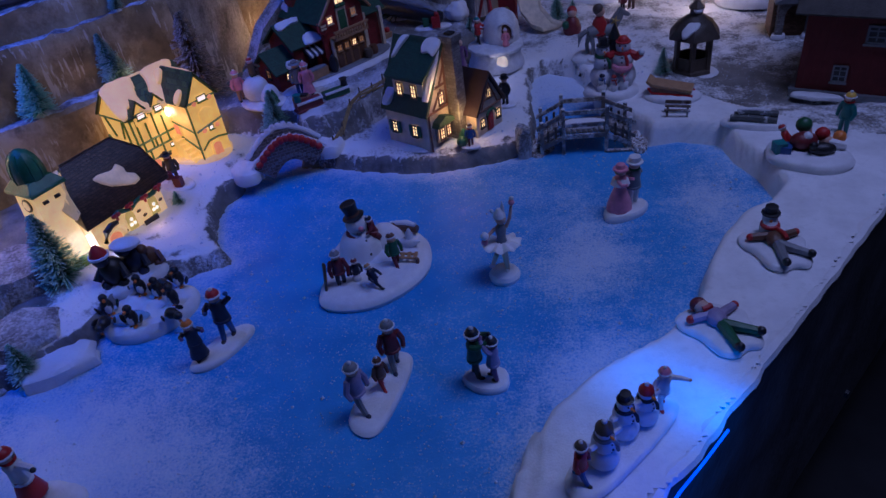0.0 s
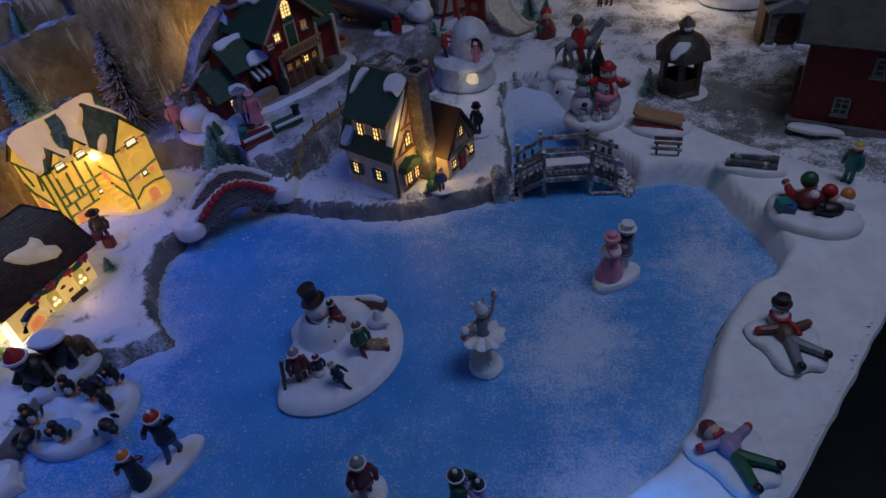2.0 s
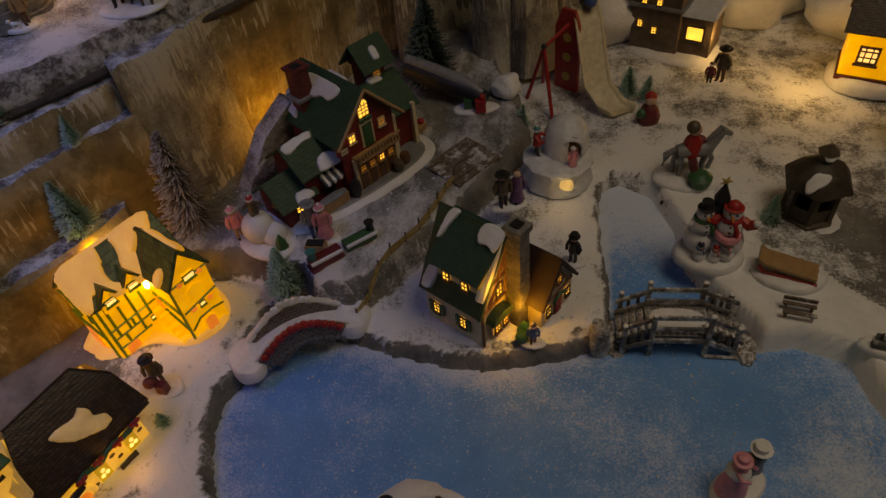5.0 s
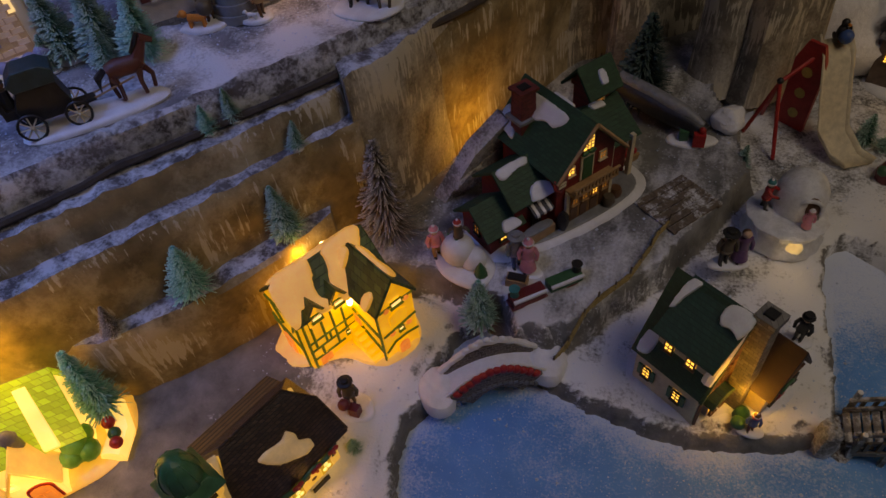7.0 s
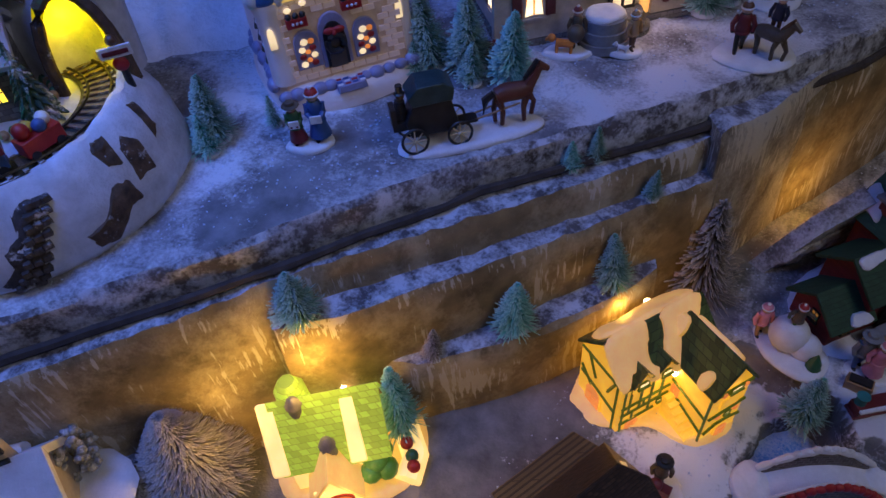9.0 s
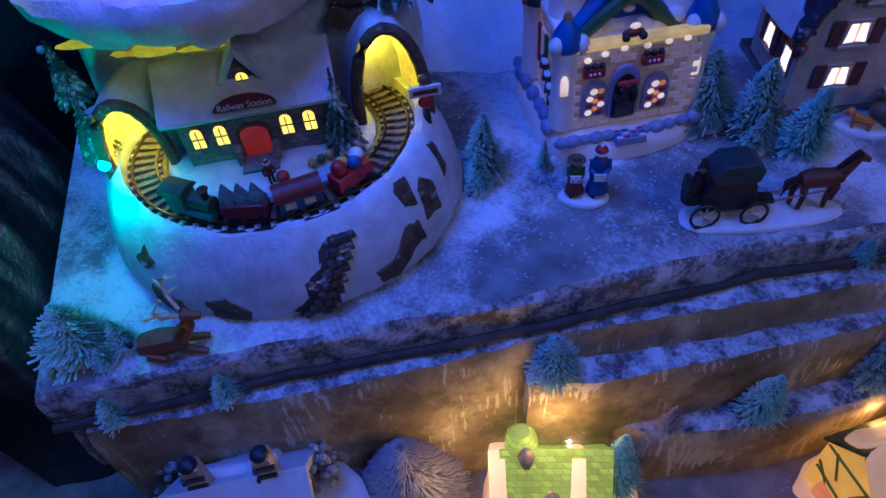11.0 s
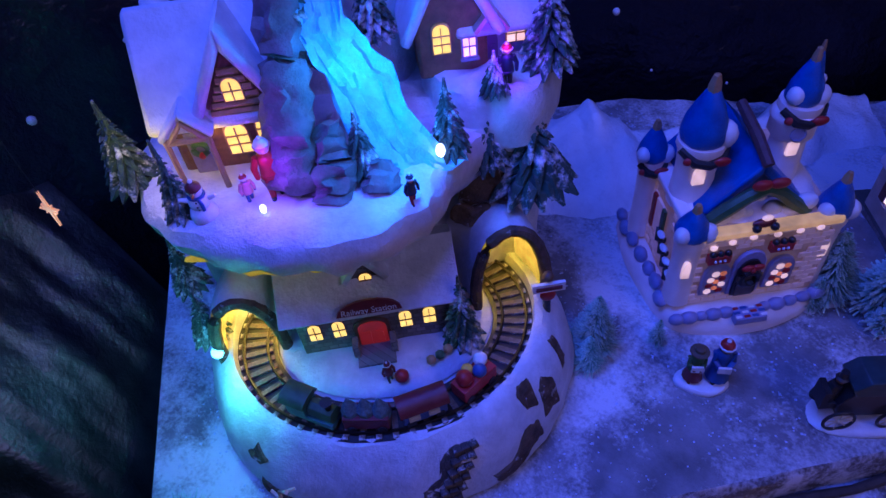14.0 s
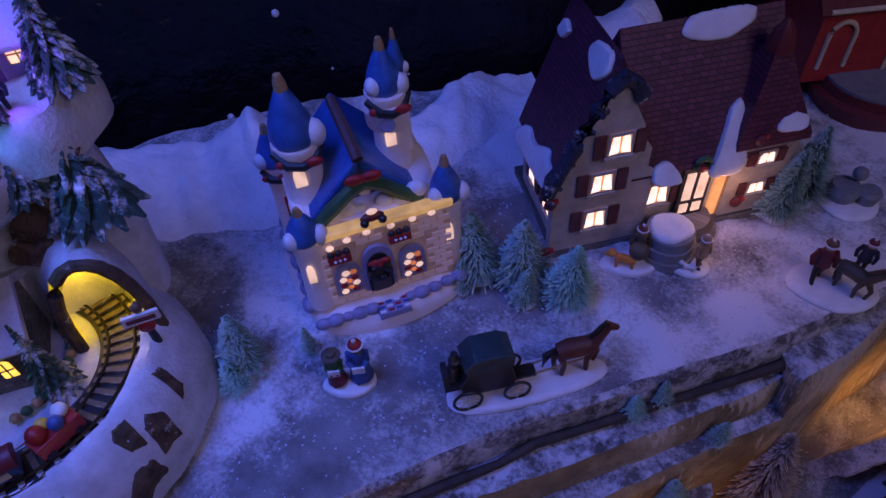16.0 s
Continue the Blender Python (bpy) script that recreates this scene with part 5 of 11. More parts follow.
door(gc, (0.052, -0.0465, 0.006), "front", 0.026, 0.040, ORANGE_LIT, COL["red"])
# The cottage light on the bush is put in as weak emission.
GBUSH = paint("glowing_green_bush", (0.08, 0.26, 0.05), 0.35, 0.3, 80, 300, 0.4, glow=(0.3, 0.6, 0.05), power=0.08)
bu = Shape()
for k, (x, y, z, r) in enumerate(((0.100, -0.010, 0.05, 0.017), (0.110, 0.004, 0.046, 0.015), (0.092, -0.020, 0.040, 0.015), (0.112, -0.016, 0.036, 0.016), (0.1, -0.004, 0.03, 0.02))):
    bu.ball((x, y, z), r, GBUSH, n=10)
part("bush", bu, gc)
for x, y, z, c in ((0.142, 0.010, 0.040, "red"), (0.146, -0.006, 0.034, "green"), (0.146, -0.020, 0.032, "red")):
    part("hedge_ball", Shape().ball((x, y, z), 0.009, COL[c]), gc)
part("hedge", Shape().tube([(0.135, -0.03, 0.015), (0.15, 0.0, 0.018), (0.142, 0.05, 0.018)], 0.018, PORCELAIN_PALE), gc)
lamp("porcelain_cottage_bulb", "POINT", (-0.712, 0.654, 0.205), 0.36, (1.0, 0.56, 0.09), 0.02)
# Extra lamp added to brighten the terrace wall beyond the house.
lamp("porcelain_cottage_end_fill", "POINT", (-0.770, 0.585, 0.170), 0.12, (1.0, 0.56, 0.09), 0.02)
lamp("porcelain_cottage_side_bulb", "POINT", (-0.640, 0.605, 0.105), 0.06, (1.0, 0.58, 0.14), 0.01)
part("back_bulb", Shape().ball((0.076, 0.070, 0.11), 0.004, BULB), gc)

# ---- small snow-covered house at the end of the nook ----
wh = thing("snowy_house", pose(-0.882, 0.420, 0.142, 0, 0, 56) @ Matrix.Translation((-0.05, -0.04, 0)), "small snow-covered house with two tall banded chimneys on a rock", "house")
snow_base(wh, blob(0.05, 0.04, 0.095, 0.075, seed=4), 0.012)
pl = gabled(wh, (0.05, 0.04, 0.0), 0.110, 0.075, 0.045, 0.090, "x", STUCCO_GREY, RESIN, over=0.010, th=0.008)
for x, y in ((0.022, 0.050), (0.082, 0.046)):
    c_ = chimney(wh, (x, y, 0.03), 0.0165, 0.015, 0.100, STUCCO, cap=False)
    for k in range(6):
        part("band", Shape().box((x - 0.0086, y - 0.003 + 0.002 * (k % 2), 0.040 + 0.014 * k), (0.003, 0.015, 0.005), COL["black"]).box((x + 0.002 * (k % 2), y - 0.0078, 0.044 + 0.014 * k), (0.016, 0.003, 0.005), COL["black"]), c_)
    part("snow_cap", Shape().ball((x, y, 0.130), 0.0085, COL["navy"], s=(1, 1, 0.7)), wh)
snow_on(wh, pl[-1], 0.040, 0.020, 61, h=0.010, at=(0.0, 0.0))
snow_on(wh, pl[1], 0.040, 0.020, 62, h=0.010, at=(0.0, 0.0))
HEDGE = paint("frosted_hedge", (0.30, 0.31, 0.30), 0.7, 0.6, 200, 900, 0.8, dust=0.5)
pu = Shape()
rr = random.Random(8)
for k in range(90):
    pu.ball((rr.uniform(-0.034, 0.0), rr.uniform(0.0, 0.09), rr.uniform(0.02, 0.072)), rr.uniform(0.0025, 0.006), HEDGE, n=6)
part("snowy_hedge", pu, wh)
pg = Shape()
for k in range(80):
    pg.ball((rr.uniform(0.104, 0.132), rr.uniform(0.05, 0.085), rr.uniform(0.02, 0.068)), rr.uniform(0.0022, 0.005), HEDGE, n=6)
part("snowy_hedge", pg, wh)

# ---- upper shelf: lit railway scene ----
ROCK = paint("brown_moulded_rock", (0.11, 0.065, 0.035), 0.7, 0.7, 90, 400, 1.0, dust=0.12)
# Yellow lamp light is put into this colour and glow.
YELLOW_GLOW = paint("painted_yellow_glow", (0.62, 0.50, 0.0), 0.6, 0.5, 60, 300, 0.8, glow=(0.85, 0.70, 0.0), power=0.55)
RAIL = paint("dark_rail", (0.03, 0.025, 0.02), 0.35, 0.3, metal=0.6)
BOX_SNOW = paint("moulded_resin_snow", (0.62, 0.64, 0.70), 0.5, 0.28, 45, 260, 0.9)
st = thing("railway_scene", pose(-1.02, 0.62, 0.328, 0, 0, 55), "lit snowy railway scene with toy train, tunnels and houses", "ornament")


def ring(cx, cy, rx, ry, n, a0=0.0, a1=360.0):
    return [(cx + rx * math.cos(radians(a0 + (a1 - a0) * i / n)), cy + ry * math.sin(radians(a0 + (a1 - a0) * i / n))) for i in range(n + (a1 - a0 < 360))]


BASE_PROFILE = ((0.985, 0.0), (1.015, 0.008), (1.02, 0.020), (1.005, 0.036), (0.975, 0.052), (0.935, 0.066), (0.885, 0.078), (0.835, 0.086), (0.800, 0.087), (0.785, 0.081), (0.6, 0.080), (0.2, 0.082))


def flank(a, f, z, push=0.0):
    """Point of the snowy flank at angle a (degrees), lumpy as moulded snow is."""
    c, q = math.cos(radians(a)), math.sin(radians(a))
    w = f + push + (0.028 * noise.noise((c * 3.2, q * 3.2, z * 14)) + 0.014 * noise.noise((c * 9, q * 9, z * 40))) * (f > 0.81)
    return (0.166 * w * c, 0.012 + 0.141 * w * q, z + (0.010 * abs(c) ** 3 * min(1, z / 0.05) + 0.004 * noise.noise((c * 6, q * 6, 3))) * (f > 0.79) * (z > 0))


s = Shape()
n = 110
rows = [[flank(360 * i / n, f, z) for i in range(n)] for f, z in BASE_PROFILE]
s.add([p for r in rows for p in r], [(k * n + i, k * n + (i + 1) % n, (k + 1) * n + (i + 1) % n, (k + 1) * n + i) for k in range(len(rows) - 1) for i in range(n)] + [tuple(range((len(rows) - 1) * n, len(rows) * n))], BOX_SNOW)
part("base", s, st)


def on_flank(a, u, push=0.0):
    """Point of the flank at angle a and height share u, a little proud of it."""
    k = u * 7
    i = min(6, int(k))
    (f0, z0), (f1, z1) = BASE_PROFILE[i], BASE_PROFILE[i + 1]
    return flank(a, f0 + (f1 - f0) * (k - i), z0 + (z1 - z0) * (k - i), push)


def flank_patch(outline, mat_, push, rings=7):
    """Ragged patch of bare rock that follows the flank; outline in degrees and height shares."""
    n_ = len(outline)
    ca_, cu_ = sum(p[0] for p in outline) / n_, sum(p[1] for p in outline) / n_
    fine_ = [(a0 + (a1 - a0) * k / 5 + 0.8 * noise.noise((a0, k, 1)), u0 + (u1 - u0) * k / 5 + 0.03 * noise.noise((u0 * 20, k, 4))) for (a0, u0), (a1, u1) in zip(outline, outline[1:] + outline[:1]) for k in range(5)]
    m_ = len(fine_)
    vs_ = []
    for r in range(rings + 1):
        t = 1 - r / rings
        for a, u in fine_:
            q = (ca_ + (a - ca_) * t, min(0.99, max(0.01, cu_ + (u - cu_) * t)))
            vs_.append(on_flank(*q, -0.010 if r == 0 else push + 0.014 * noise.noise((q[0] * 0.5, q[1] * 16, 2))))
    return Shape().add(vs_, [(r * m_ + i, r * m_ + (i + 1) % m_, (r + 1) * m_ + (i + 1) % m_, (r + 1) * m_ + i) for r in range(rings) for i in range(m_)], mat_)


STEP_ROCK = paint("dark_step_rock", (0.075, 0.06, 0.055), 0.7, 0.6, 160, 700, 0.9, dust=0.15)
# patches of bare rock and brick steps on the flank
for poly in ([(-64, 0.16), (-58, 0.10), (-48, 0.36), (-43, 0.34), (-44, 0.52), (-50, 0.56), (-58, 0.40), (-66, 0.34)], [(-42, 0.44), (-34, 0.40), (-32, 0.66), (-36, 0.80), (-40, 0.72)], [(-47, 0.66), (-42, 0.62), (-40, 0.92), (-45, 0.96), (-48, 0.84)], [(-26, 0.50), (-21, 0.56), (-20, 0.86), (-24, 0.90)],
             [(-116, 0.14), (-104, 0.10), (-102, 0.28), (-110, 0.40), (-118, 0.32)], [(-134, 0.16), (-122, 0.12), (-124, 0.34), (-136, 0.40)], [(-142, 0.56), (-136, 0.50), (-132, 0.62), (-138, 0.72)]):
    part("rock_patch", flank_patch(poly, ROCK, 0.010), st, "bare brown moulded rock")
stairs = part("stair_flight", flank_patch([(-90, 0.06), (-82, 0.08), (-78, 0.30), (-72, 0.56), (-68, 0.86), (-78, 0.84), (-80, 0.60), (-86, 0.46), (-86, 0.28), (-92, 0.20)], STEP_ROCK, 0.004), st, "dark moulded brick stairs")
rr = random.Random(21)
for k in range(9):
    u = 0.12 + 0.082 * k
    for j in range(3):
        x, y, z = on_flank(-87 + 1.75 * k + 2.6 * j, u, 0.016)
        part("step", Shape().box((0, 0, 0), (0.0074, 0.007, 0.0048), STEP_ROCK, Matrix.Translation((x, y, z - 0.003)) @ pose(0, 0, 0, 0, 0, 4 + 1.6 * k + rr.uniform(-6, 6)), top=0.85), stairs)
part("track_bed", Shape().add([(x, y, 0.0865) for x, y in ring(0, 0.008, 0.132, 0.112, 48)] + [(x, y, 0.0865) for x, y in ring(0, 0.008, 0.096, 0.078, 48)],
     [(i, (i + 1) % 48, 48 + (i + 1) % 48, 48 + i) for i in range(48)], COL["black"]), st)
for rx, ry in ((0.125, 0.105), (0.104, 0.086)):
    part("rail", Shape().tube([(x, y, 0.0895) for x, y in ring(0, 0.008, rx, ry, 60)] + [(rx, 0.008, 0.0895)], 0.0014, RAIL, n=5), st)
tie = Shape().box((0, 0, 0), (0.030, 0.0045, 0.002), WOOD).mesh("tie")
for i in range(60):
    a = radians(6 * i)
    part("tie", tie, st, m=Matrix.Translation((0.1145 * math.cos(a), 0.008 + 0.0955 * math.sin(a), 0.0868)) @ pose(0, 0, 0, 0, 0, math.degrees(math.atan2(math.sin(a), math.cos(a)))))
part("platform", Shape().mound(ring(0, 0.012, 0.094, 0.074, 30), 0.009, BOX_SNOW, z=0.080), st)


def tunnel(a0, a1, name, wi, hi):
    """Arched tunnel that follows the track between two angles: snowy shell, lining in the yellow lamp colour, brown
    rim.
    """
    outer, inner, nseg, na = Shape(), Shape(), 10, 11
    for sh_, w, hh, mt in ((outer, wi + 0.008, hi + 0.012, BOX_SNOW), (inner, wi, hi, YELLOW_GLOW)):
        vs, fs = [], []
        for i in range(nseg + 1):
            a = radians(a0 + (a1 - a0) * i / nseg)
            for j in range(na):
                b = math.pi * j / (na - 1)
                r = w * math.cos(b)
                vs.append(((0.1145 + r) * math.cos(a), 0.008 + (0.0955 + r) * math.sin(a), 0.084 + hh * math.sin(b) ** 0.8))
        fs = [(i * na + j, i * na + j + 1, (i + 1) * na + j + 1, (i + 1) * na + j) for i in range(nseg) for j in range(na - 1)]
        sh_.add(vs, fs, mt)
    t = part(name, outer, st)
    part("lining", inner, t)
    for a in (a0,):
        a = radians(a)
        part("portal_rim", Shape().tube([((0.1145 + (wi + 0.004) * math.cos(b)) * math.cos(a), 0.008 + (0.0955 + (wi + 0.004) * math.cos(b)) * math.sin(a), 0.084 + (hi + 0.006) * math.sin(b) ** 0.8) for b in [math.pi * j / 12 for j in range(13)]], 0.0055, ROCK), t)


tunnel(2, 62, "tunnel", 0.028, 0.088)
tunnel(184, 118, "tunnel", 0.0235, 0.066)
lamp("tunnel_bulb_a", "POINT", (*(st.matrix_basis @ Vector((0.104, 0.050, 0.140))),), 0.085, (0.90, 0.72, 0.0), 0.006)
lamp("tunnel_bulb_b", "POINT", (*(st.matrix_basis @ Vector((-0.098, 0.034, 0.130))),), 0.20, (0.90, 0.72, 0.0), 0.006)
# station building
gabled(st, (-0.006, 0.024, 0.086), 0.128, 0.070, 0.056, 0.080, "x", STONEWORK, BOX_SNOW, over=0.010, th=0.007, name="station_wall", roofname="station_roof")
for x in (-0.056, -0.036, 0.020, 0.040):
    window(st, (x, -0.0118, 0.117), "front", 0.010, 0.018, STONEWORK, pane=lit("station_pane", (1.0, 0.72, 0.05), 2.0) if x < -0.05 else bpy.data.materials["station_pane"], arch=True, rows=1)
# The dark red door is given a faint glow of its own.
door(st, (-0.009, -0.0120, 0.090), "front", 0.024, 0.032, lit("red_lit_door", (0.8, 0.05, 0.02), 0.25), COL["brown"])
part("porch", Shape().box((-0.009, -0.024, 0.086), (0.032, 0.022, 0.006), STONEWORK).box((-0.025, -0.020, 0.092), (0.005, 0.012, 0.014), STONEWORK).box((0.007, -0.020, 0.092), (0.005, 0.012, 0.014), STONEWORK), st)
gabled(st, (-0.006, 0.020, 0.146), 0.024, 0.034, 0.018, 0.036, "y", STONEWORK, BOX_SNOW, over=0.006, th=0.005, name="dormer_wall", roofname="dormer_roof")
window(st, (-0.006, 0.0025, 0.158), "front", 0.010, 0.011, COL["brown"], pane=bpy.data.materials["station_pane"], arch=True, rows=1)
sg = Shape()
sg.prism([(0.026 * math.cos(a), -0.003 + 0.012 * math.sin(a)) for a in [math.pi * k / 10 for k in range(11)]], -0.0015, 0.0015, COL["maroon"], pose(-0.006, -0.024, 0.152, -24), axis="y")
sgn = part("sign_board", sg, st, "maroon arched board with white lettering")
txt = bpy.data.curves.new("lettering", "FONT")
txt.body, txt.size, txt.align_x, txt.extrude = "Railway Station", 0.0072, "CENTER", 0.0003
txt.materials.append(COL["white"])
tm = bpy.data.meshes.new_from_object(bpy.data.objects.new("lettering_tmp", txt))
part("lettering", tm, sgn, m=pose(-0.006, -0.0262, 0.1505, 66))
# rock face behind, carrying the upper deck
bk = Shape()
bk.mound([(-0.150, 0.060), (-0.09, 0.052), (-0.05, 0.052), (0.0, 0.048), (0.06, 0.052), (0.10, 0.058), (0.155, 0.066), (0.150, 0.13), (0.05, 0.16), (-0.08, 0.16), (-0.15, 0.12)], 0.20, BOX_SNOW, z=0.06, rough=0.03, seed=5)
part("rock_face", bk, st)
# The first two patches have yellow lamp light painted in.
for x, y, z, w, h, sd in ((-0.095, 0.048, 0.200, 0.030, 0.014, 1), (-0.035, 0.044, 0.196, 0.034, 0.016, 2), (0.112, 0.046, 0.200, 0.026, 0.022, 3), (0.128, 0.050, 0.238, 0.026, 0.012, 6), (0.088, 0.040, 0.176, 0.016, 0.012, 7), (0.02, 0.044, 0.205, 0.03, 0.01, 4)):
    part("rock_patch", Shape().mound(blob(0, 0, w, h, 18, sd, 0.35), 0.006, YELLOW_GLOW if sd in (1, 2) else ROCK, pose(x, y, z, 82), rough=0.5), st)
DECK = [(-0.160, 0.080), (-0.152, 0.030), (-0.126, -0.010), (-0.096, -0.032), (-0.060, -0.044), (-0.018, -0.052), (0.022, -0.046), (0.052, -0.030), (0.070, 0.004), (0.096, 0.032), (0.130, 0.046), (0.156, 0.064), (0.160, 0.10), (0.13, 0.16), (0.03, 0.19), (-0.08, 0.19), (-0.15, 0.14)]
n = 96
cum = [0.0]
for a_, b_ in zip(DECK, DECK[1:] + DECK[:1]):
    cum.append(cum[-1] + math.dist(a_, b_))
rim = []
for i in range(n):
    t = cum[-1] * i / n
    k = max(q for q in range(len(DECK)) if cum[q] <= t)
    u = (t - cum[k]) / (cum[k + 1] - cum[k])
    a_, b_ = DECK[k], DECK[(k + 1) % len(DECK)]
    rim.append((a_[0] + (b_[0] - a_[0]) * u, a_[1] + (b_[1] - a_[1]) * u))
dk = Shape()
rows = []
for f, z in ((0.62, 0.205), (0.80, 0.212), (0.93, 0.222), (1.0, 0.234), (1.02, 0.246), (0.98, 0.256), (0.90, 0.260), (0.6, 0.258), (0.2, 0.257)):
    rows.append([(f * x + 0.004 * noise.noise((x * 50, y * 50, z * 30)), 0.05 + f * (y - 0.05) + 0.006 * noise.noise((x * 45, y * 45, z * 20 + 5)), z + (0.010 * noise.noise((x * 38, y * 38, 2)) if z < 0.24 else 0.0025 * noise.noise((x * 60, y * 60, z * 50)))) for x, y in rim])
dk.add([p for r in rows for p in r], [(k * n + i, k * n + (i + 1) % n, (k + 1) * n + (i + 1) % n, (k + 1) * n + i) for k in range(len(rows) - 1) for i in range(n)] + [tuple(range(8 * n, 9 * n))], BOX_SNOW)
part("upper_deck", dk, st, "overhanging moulded snow deck")
# Yellow light below the deck, painted on as glowing rock patches.
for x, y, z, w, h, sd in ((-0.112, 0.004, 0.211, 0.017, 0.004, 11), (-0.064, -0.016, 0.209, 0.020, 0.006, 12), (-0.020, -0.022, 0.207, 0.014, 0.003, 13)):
    part("rock_patch", Shape().mound(blob(0, 0, w, h, 18, sd, 0.35), 0.005, YELLOW_GLOW, pose(x, y, z, 72), rough=0.6), st, "rock under the deck with yellow lamp glow painted in")
# upper left house
SNOW_ROOF = paint("moulded_roof_snow", (0.62, 0.64, 0.70), 0.5, 0.15, 60, 300, 0.6)
gabled(st, (-0.079, 0.080, 0.252), 0.078, 0.070, 0.052, 0.102, "x", TIMBER, SNOW_ROOF, over=0.010, th=0.010, name="house_wall", roofname="house_roof", bevel=0.004)
gabled(st, (-0.062, 0.060, 0.300), 0.050, 0.044, 0.010, 0.056, "y", TIMBER, SNOW_ROOF, over=0.008, th=0.008, name="gable_wall", roofname="gable_roof", bevel=0.003)
part("house_chimney", Shape().box((-0.106, 0.090, 0.324), (0.016, 0.015, 0.040), STONEWORK), st, bevel=0.001)
part("chimney_snow", Shape().ball((-0.106, 0.090, 0.366), 0.010, SNOW_ROOF, s=(1, 1, 0.7)), st)
SP = bpy.data.materials["station_pane"]
for k in range(6):
    part("gable_log", Shape().tube([(-0.082 + 0.0026 * k, 0.0372, 0.309 + 0.006 * k), (-0.042 - 0.0026 * k, 0.0372, 0.309 + 0.006 * k)], 0.0028, COL["tan"], n=6), st)
window(st, (-0.063, 0.0352, 0.326), "front", 0.012, 0.014, COL["tan"], pane=SP, arch=True, rows=1)
window(st, (-0.073, 0.0438, 0.281), "front", 0.015, 0.022, COL["tan"], pane=SP, arch=True, rows=2)
window(st, (-0.051, 0.0438, 0.284), "front", 0.014, 0.021, COL["tan"], pane=SP, arch=True, rows=2)
window(st, (-0.1186, 0.073, 0.285), "left", 0.016, 0.024, COL["tan"], pane=SP, arch=True, rows=2)
for k in (-1, 1):
    part("porch_roof", Shape().prism([(-0.100, 0.318), (-0.100, 0.323), (-0.100 + k * 0.019, 0.304), (-0.100 + k * 0.016, 0.300)], 0.022, 0.046, SNOW_ROOF, axis="y"), st, bevel=0.002)
part("porch_truss", Shape().tube([(-0.112, 0.024, 0.300), (-0.100, 0.024, 0.314), (-0.088, 0.024, 0.300)], 0.0022, COL["tan"]).tube([(-0.114, 0.024, 0.256), (-0.114, 0.024, 0.302)], 0.0022, COL["tan"]).tube([(-0.086, 0.024, 0.256), (-0.086, 0.024, 0.302)], 0.0022, COL["tan"]).tube([(-0.114, 0.024, 0.300), (-0.086, 0.024, 0.300)], 0.0022, COL["tan"]), st)
dd = part("house_door", Shape().box((-0.100, 0.043, 0.258), (0.017, 0.004, 0.036), paint("lavender_door", (0.26, 0.22, 0.42), 0.5)), st, "lavender plank door with wreath", bevel=0.001)
part("door_wreath", Shape().tube([(-0.100 + 0.005 * math.cos(a), 0.0400, 0.280 + 0.005 * math.sin(a)) for a in [2 * math.pi * k / 10 for k in range(11)]], 0.0022, COL["green"]).ball((-0.100, 0.039, 0.275), 0.0026, COL["red"]), dd)
# cliffs and the frozen fall between the houses
CLIFF = paint("violet_grey_cliff", (0.17, 0.14, 0.15), 0.7, 0.5, 70, 300, 0.9)
for pts_, rad in ((((-0.036, 0.010, 0.262), (-0.032, 0.020, 0.300), (-0.026, 0.040, 0.345), (-0.020, 0.070, 0.400)), (0.020, 0.017, 0.014, 0.010)), (((-0.012, 0.002, 0.254), (-0.008, 0.012, 0.278), (-0.006, 0.026, 0.300)), (0.018, 0.015, 0.008)), (((0.022, -0.004, 0.256), (0.024, 0.006, 0.276)), (0.014, 0.007))):
    cl = Shape()
    path_, rads = [], []
    for (p0_, r0_), (p1_, r1_) in zip(zip(pts_, rad), zip(pts_[1:], rad[1:])):
        for k in range(9):
            path_.append(Vector(p0_).lerp(Vector(p1_), k / 9))
            rads.append((r0_ + (r1_ - r0_) * k / 9) * (1 + 0.25 * noise.noise((k * 1.3, p0_[0] * 40, 2))))
    cl.tube(path_, rads, CLIFF, n=20)
    cl.v = [v_ + Vector((0.007 * noise.noise(v_ * 110), 0.007 * noise.noise(v_ * 110 + Vector((5, 0, 0))), 0.003 * noise.noise(v_ * 110 + Vector((0, 9, 0))))) for v_ in cl.v]
    part("cliff", cl, st, "rough violet-grey moulded cliff")
FALL = paint("pale_frozen_fall", (0.26, 0.62, 0.80), 0.3, 0.25, 110, 500, 0.8)
sld = Shape()
nu, nv = 40, 16
vs = []
for i in range(nu + 1):
    t = i / nu
    x0 = 0.052 - 0.052 * min(1, t / 0.55) + 0.012 * max(0, t - 0.55)
    w = 0.030 - 0.014 * min(1, t / 0.6)
    y, z = 0.004 + 0.056 * t + 0.05 * t * t, 0.254 + 0.050 * min(1, t / 0.35) ** 2 + 0.135 * max(0, t - 0.22) ** 1.1
    for j in range(nv + 1):
        u = 2 * j / nv - 1
        vs.append((x0 + w * u + 0.003 * noise.noise((i * 0.4, j * 0.5, 1)), y + 0.006 * noise.noise((i * 0.35, j * 0.55, 8)), z + 0.012 * abs(u) ** 3 + 0.008 * noise.noise((i * 0.22, j * 0.7, 5)) + 0.003 * noise.noise((i * 0.9, j * 1.4, 3))))
sld.add(vs, [(i * (nv + 1) + j, i * (nv + 1) + j + 1, (i + 1) * (nv + 1) + j + 1, (i + 1) * (nv + 1) + j) for i in range(nu) for j in range(nv)], FALL)
part("frozen_fall", sld, st, "pale blue frozen cascade")
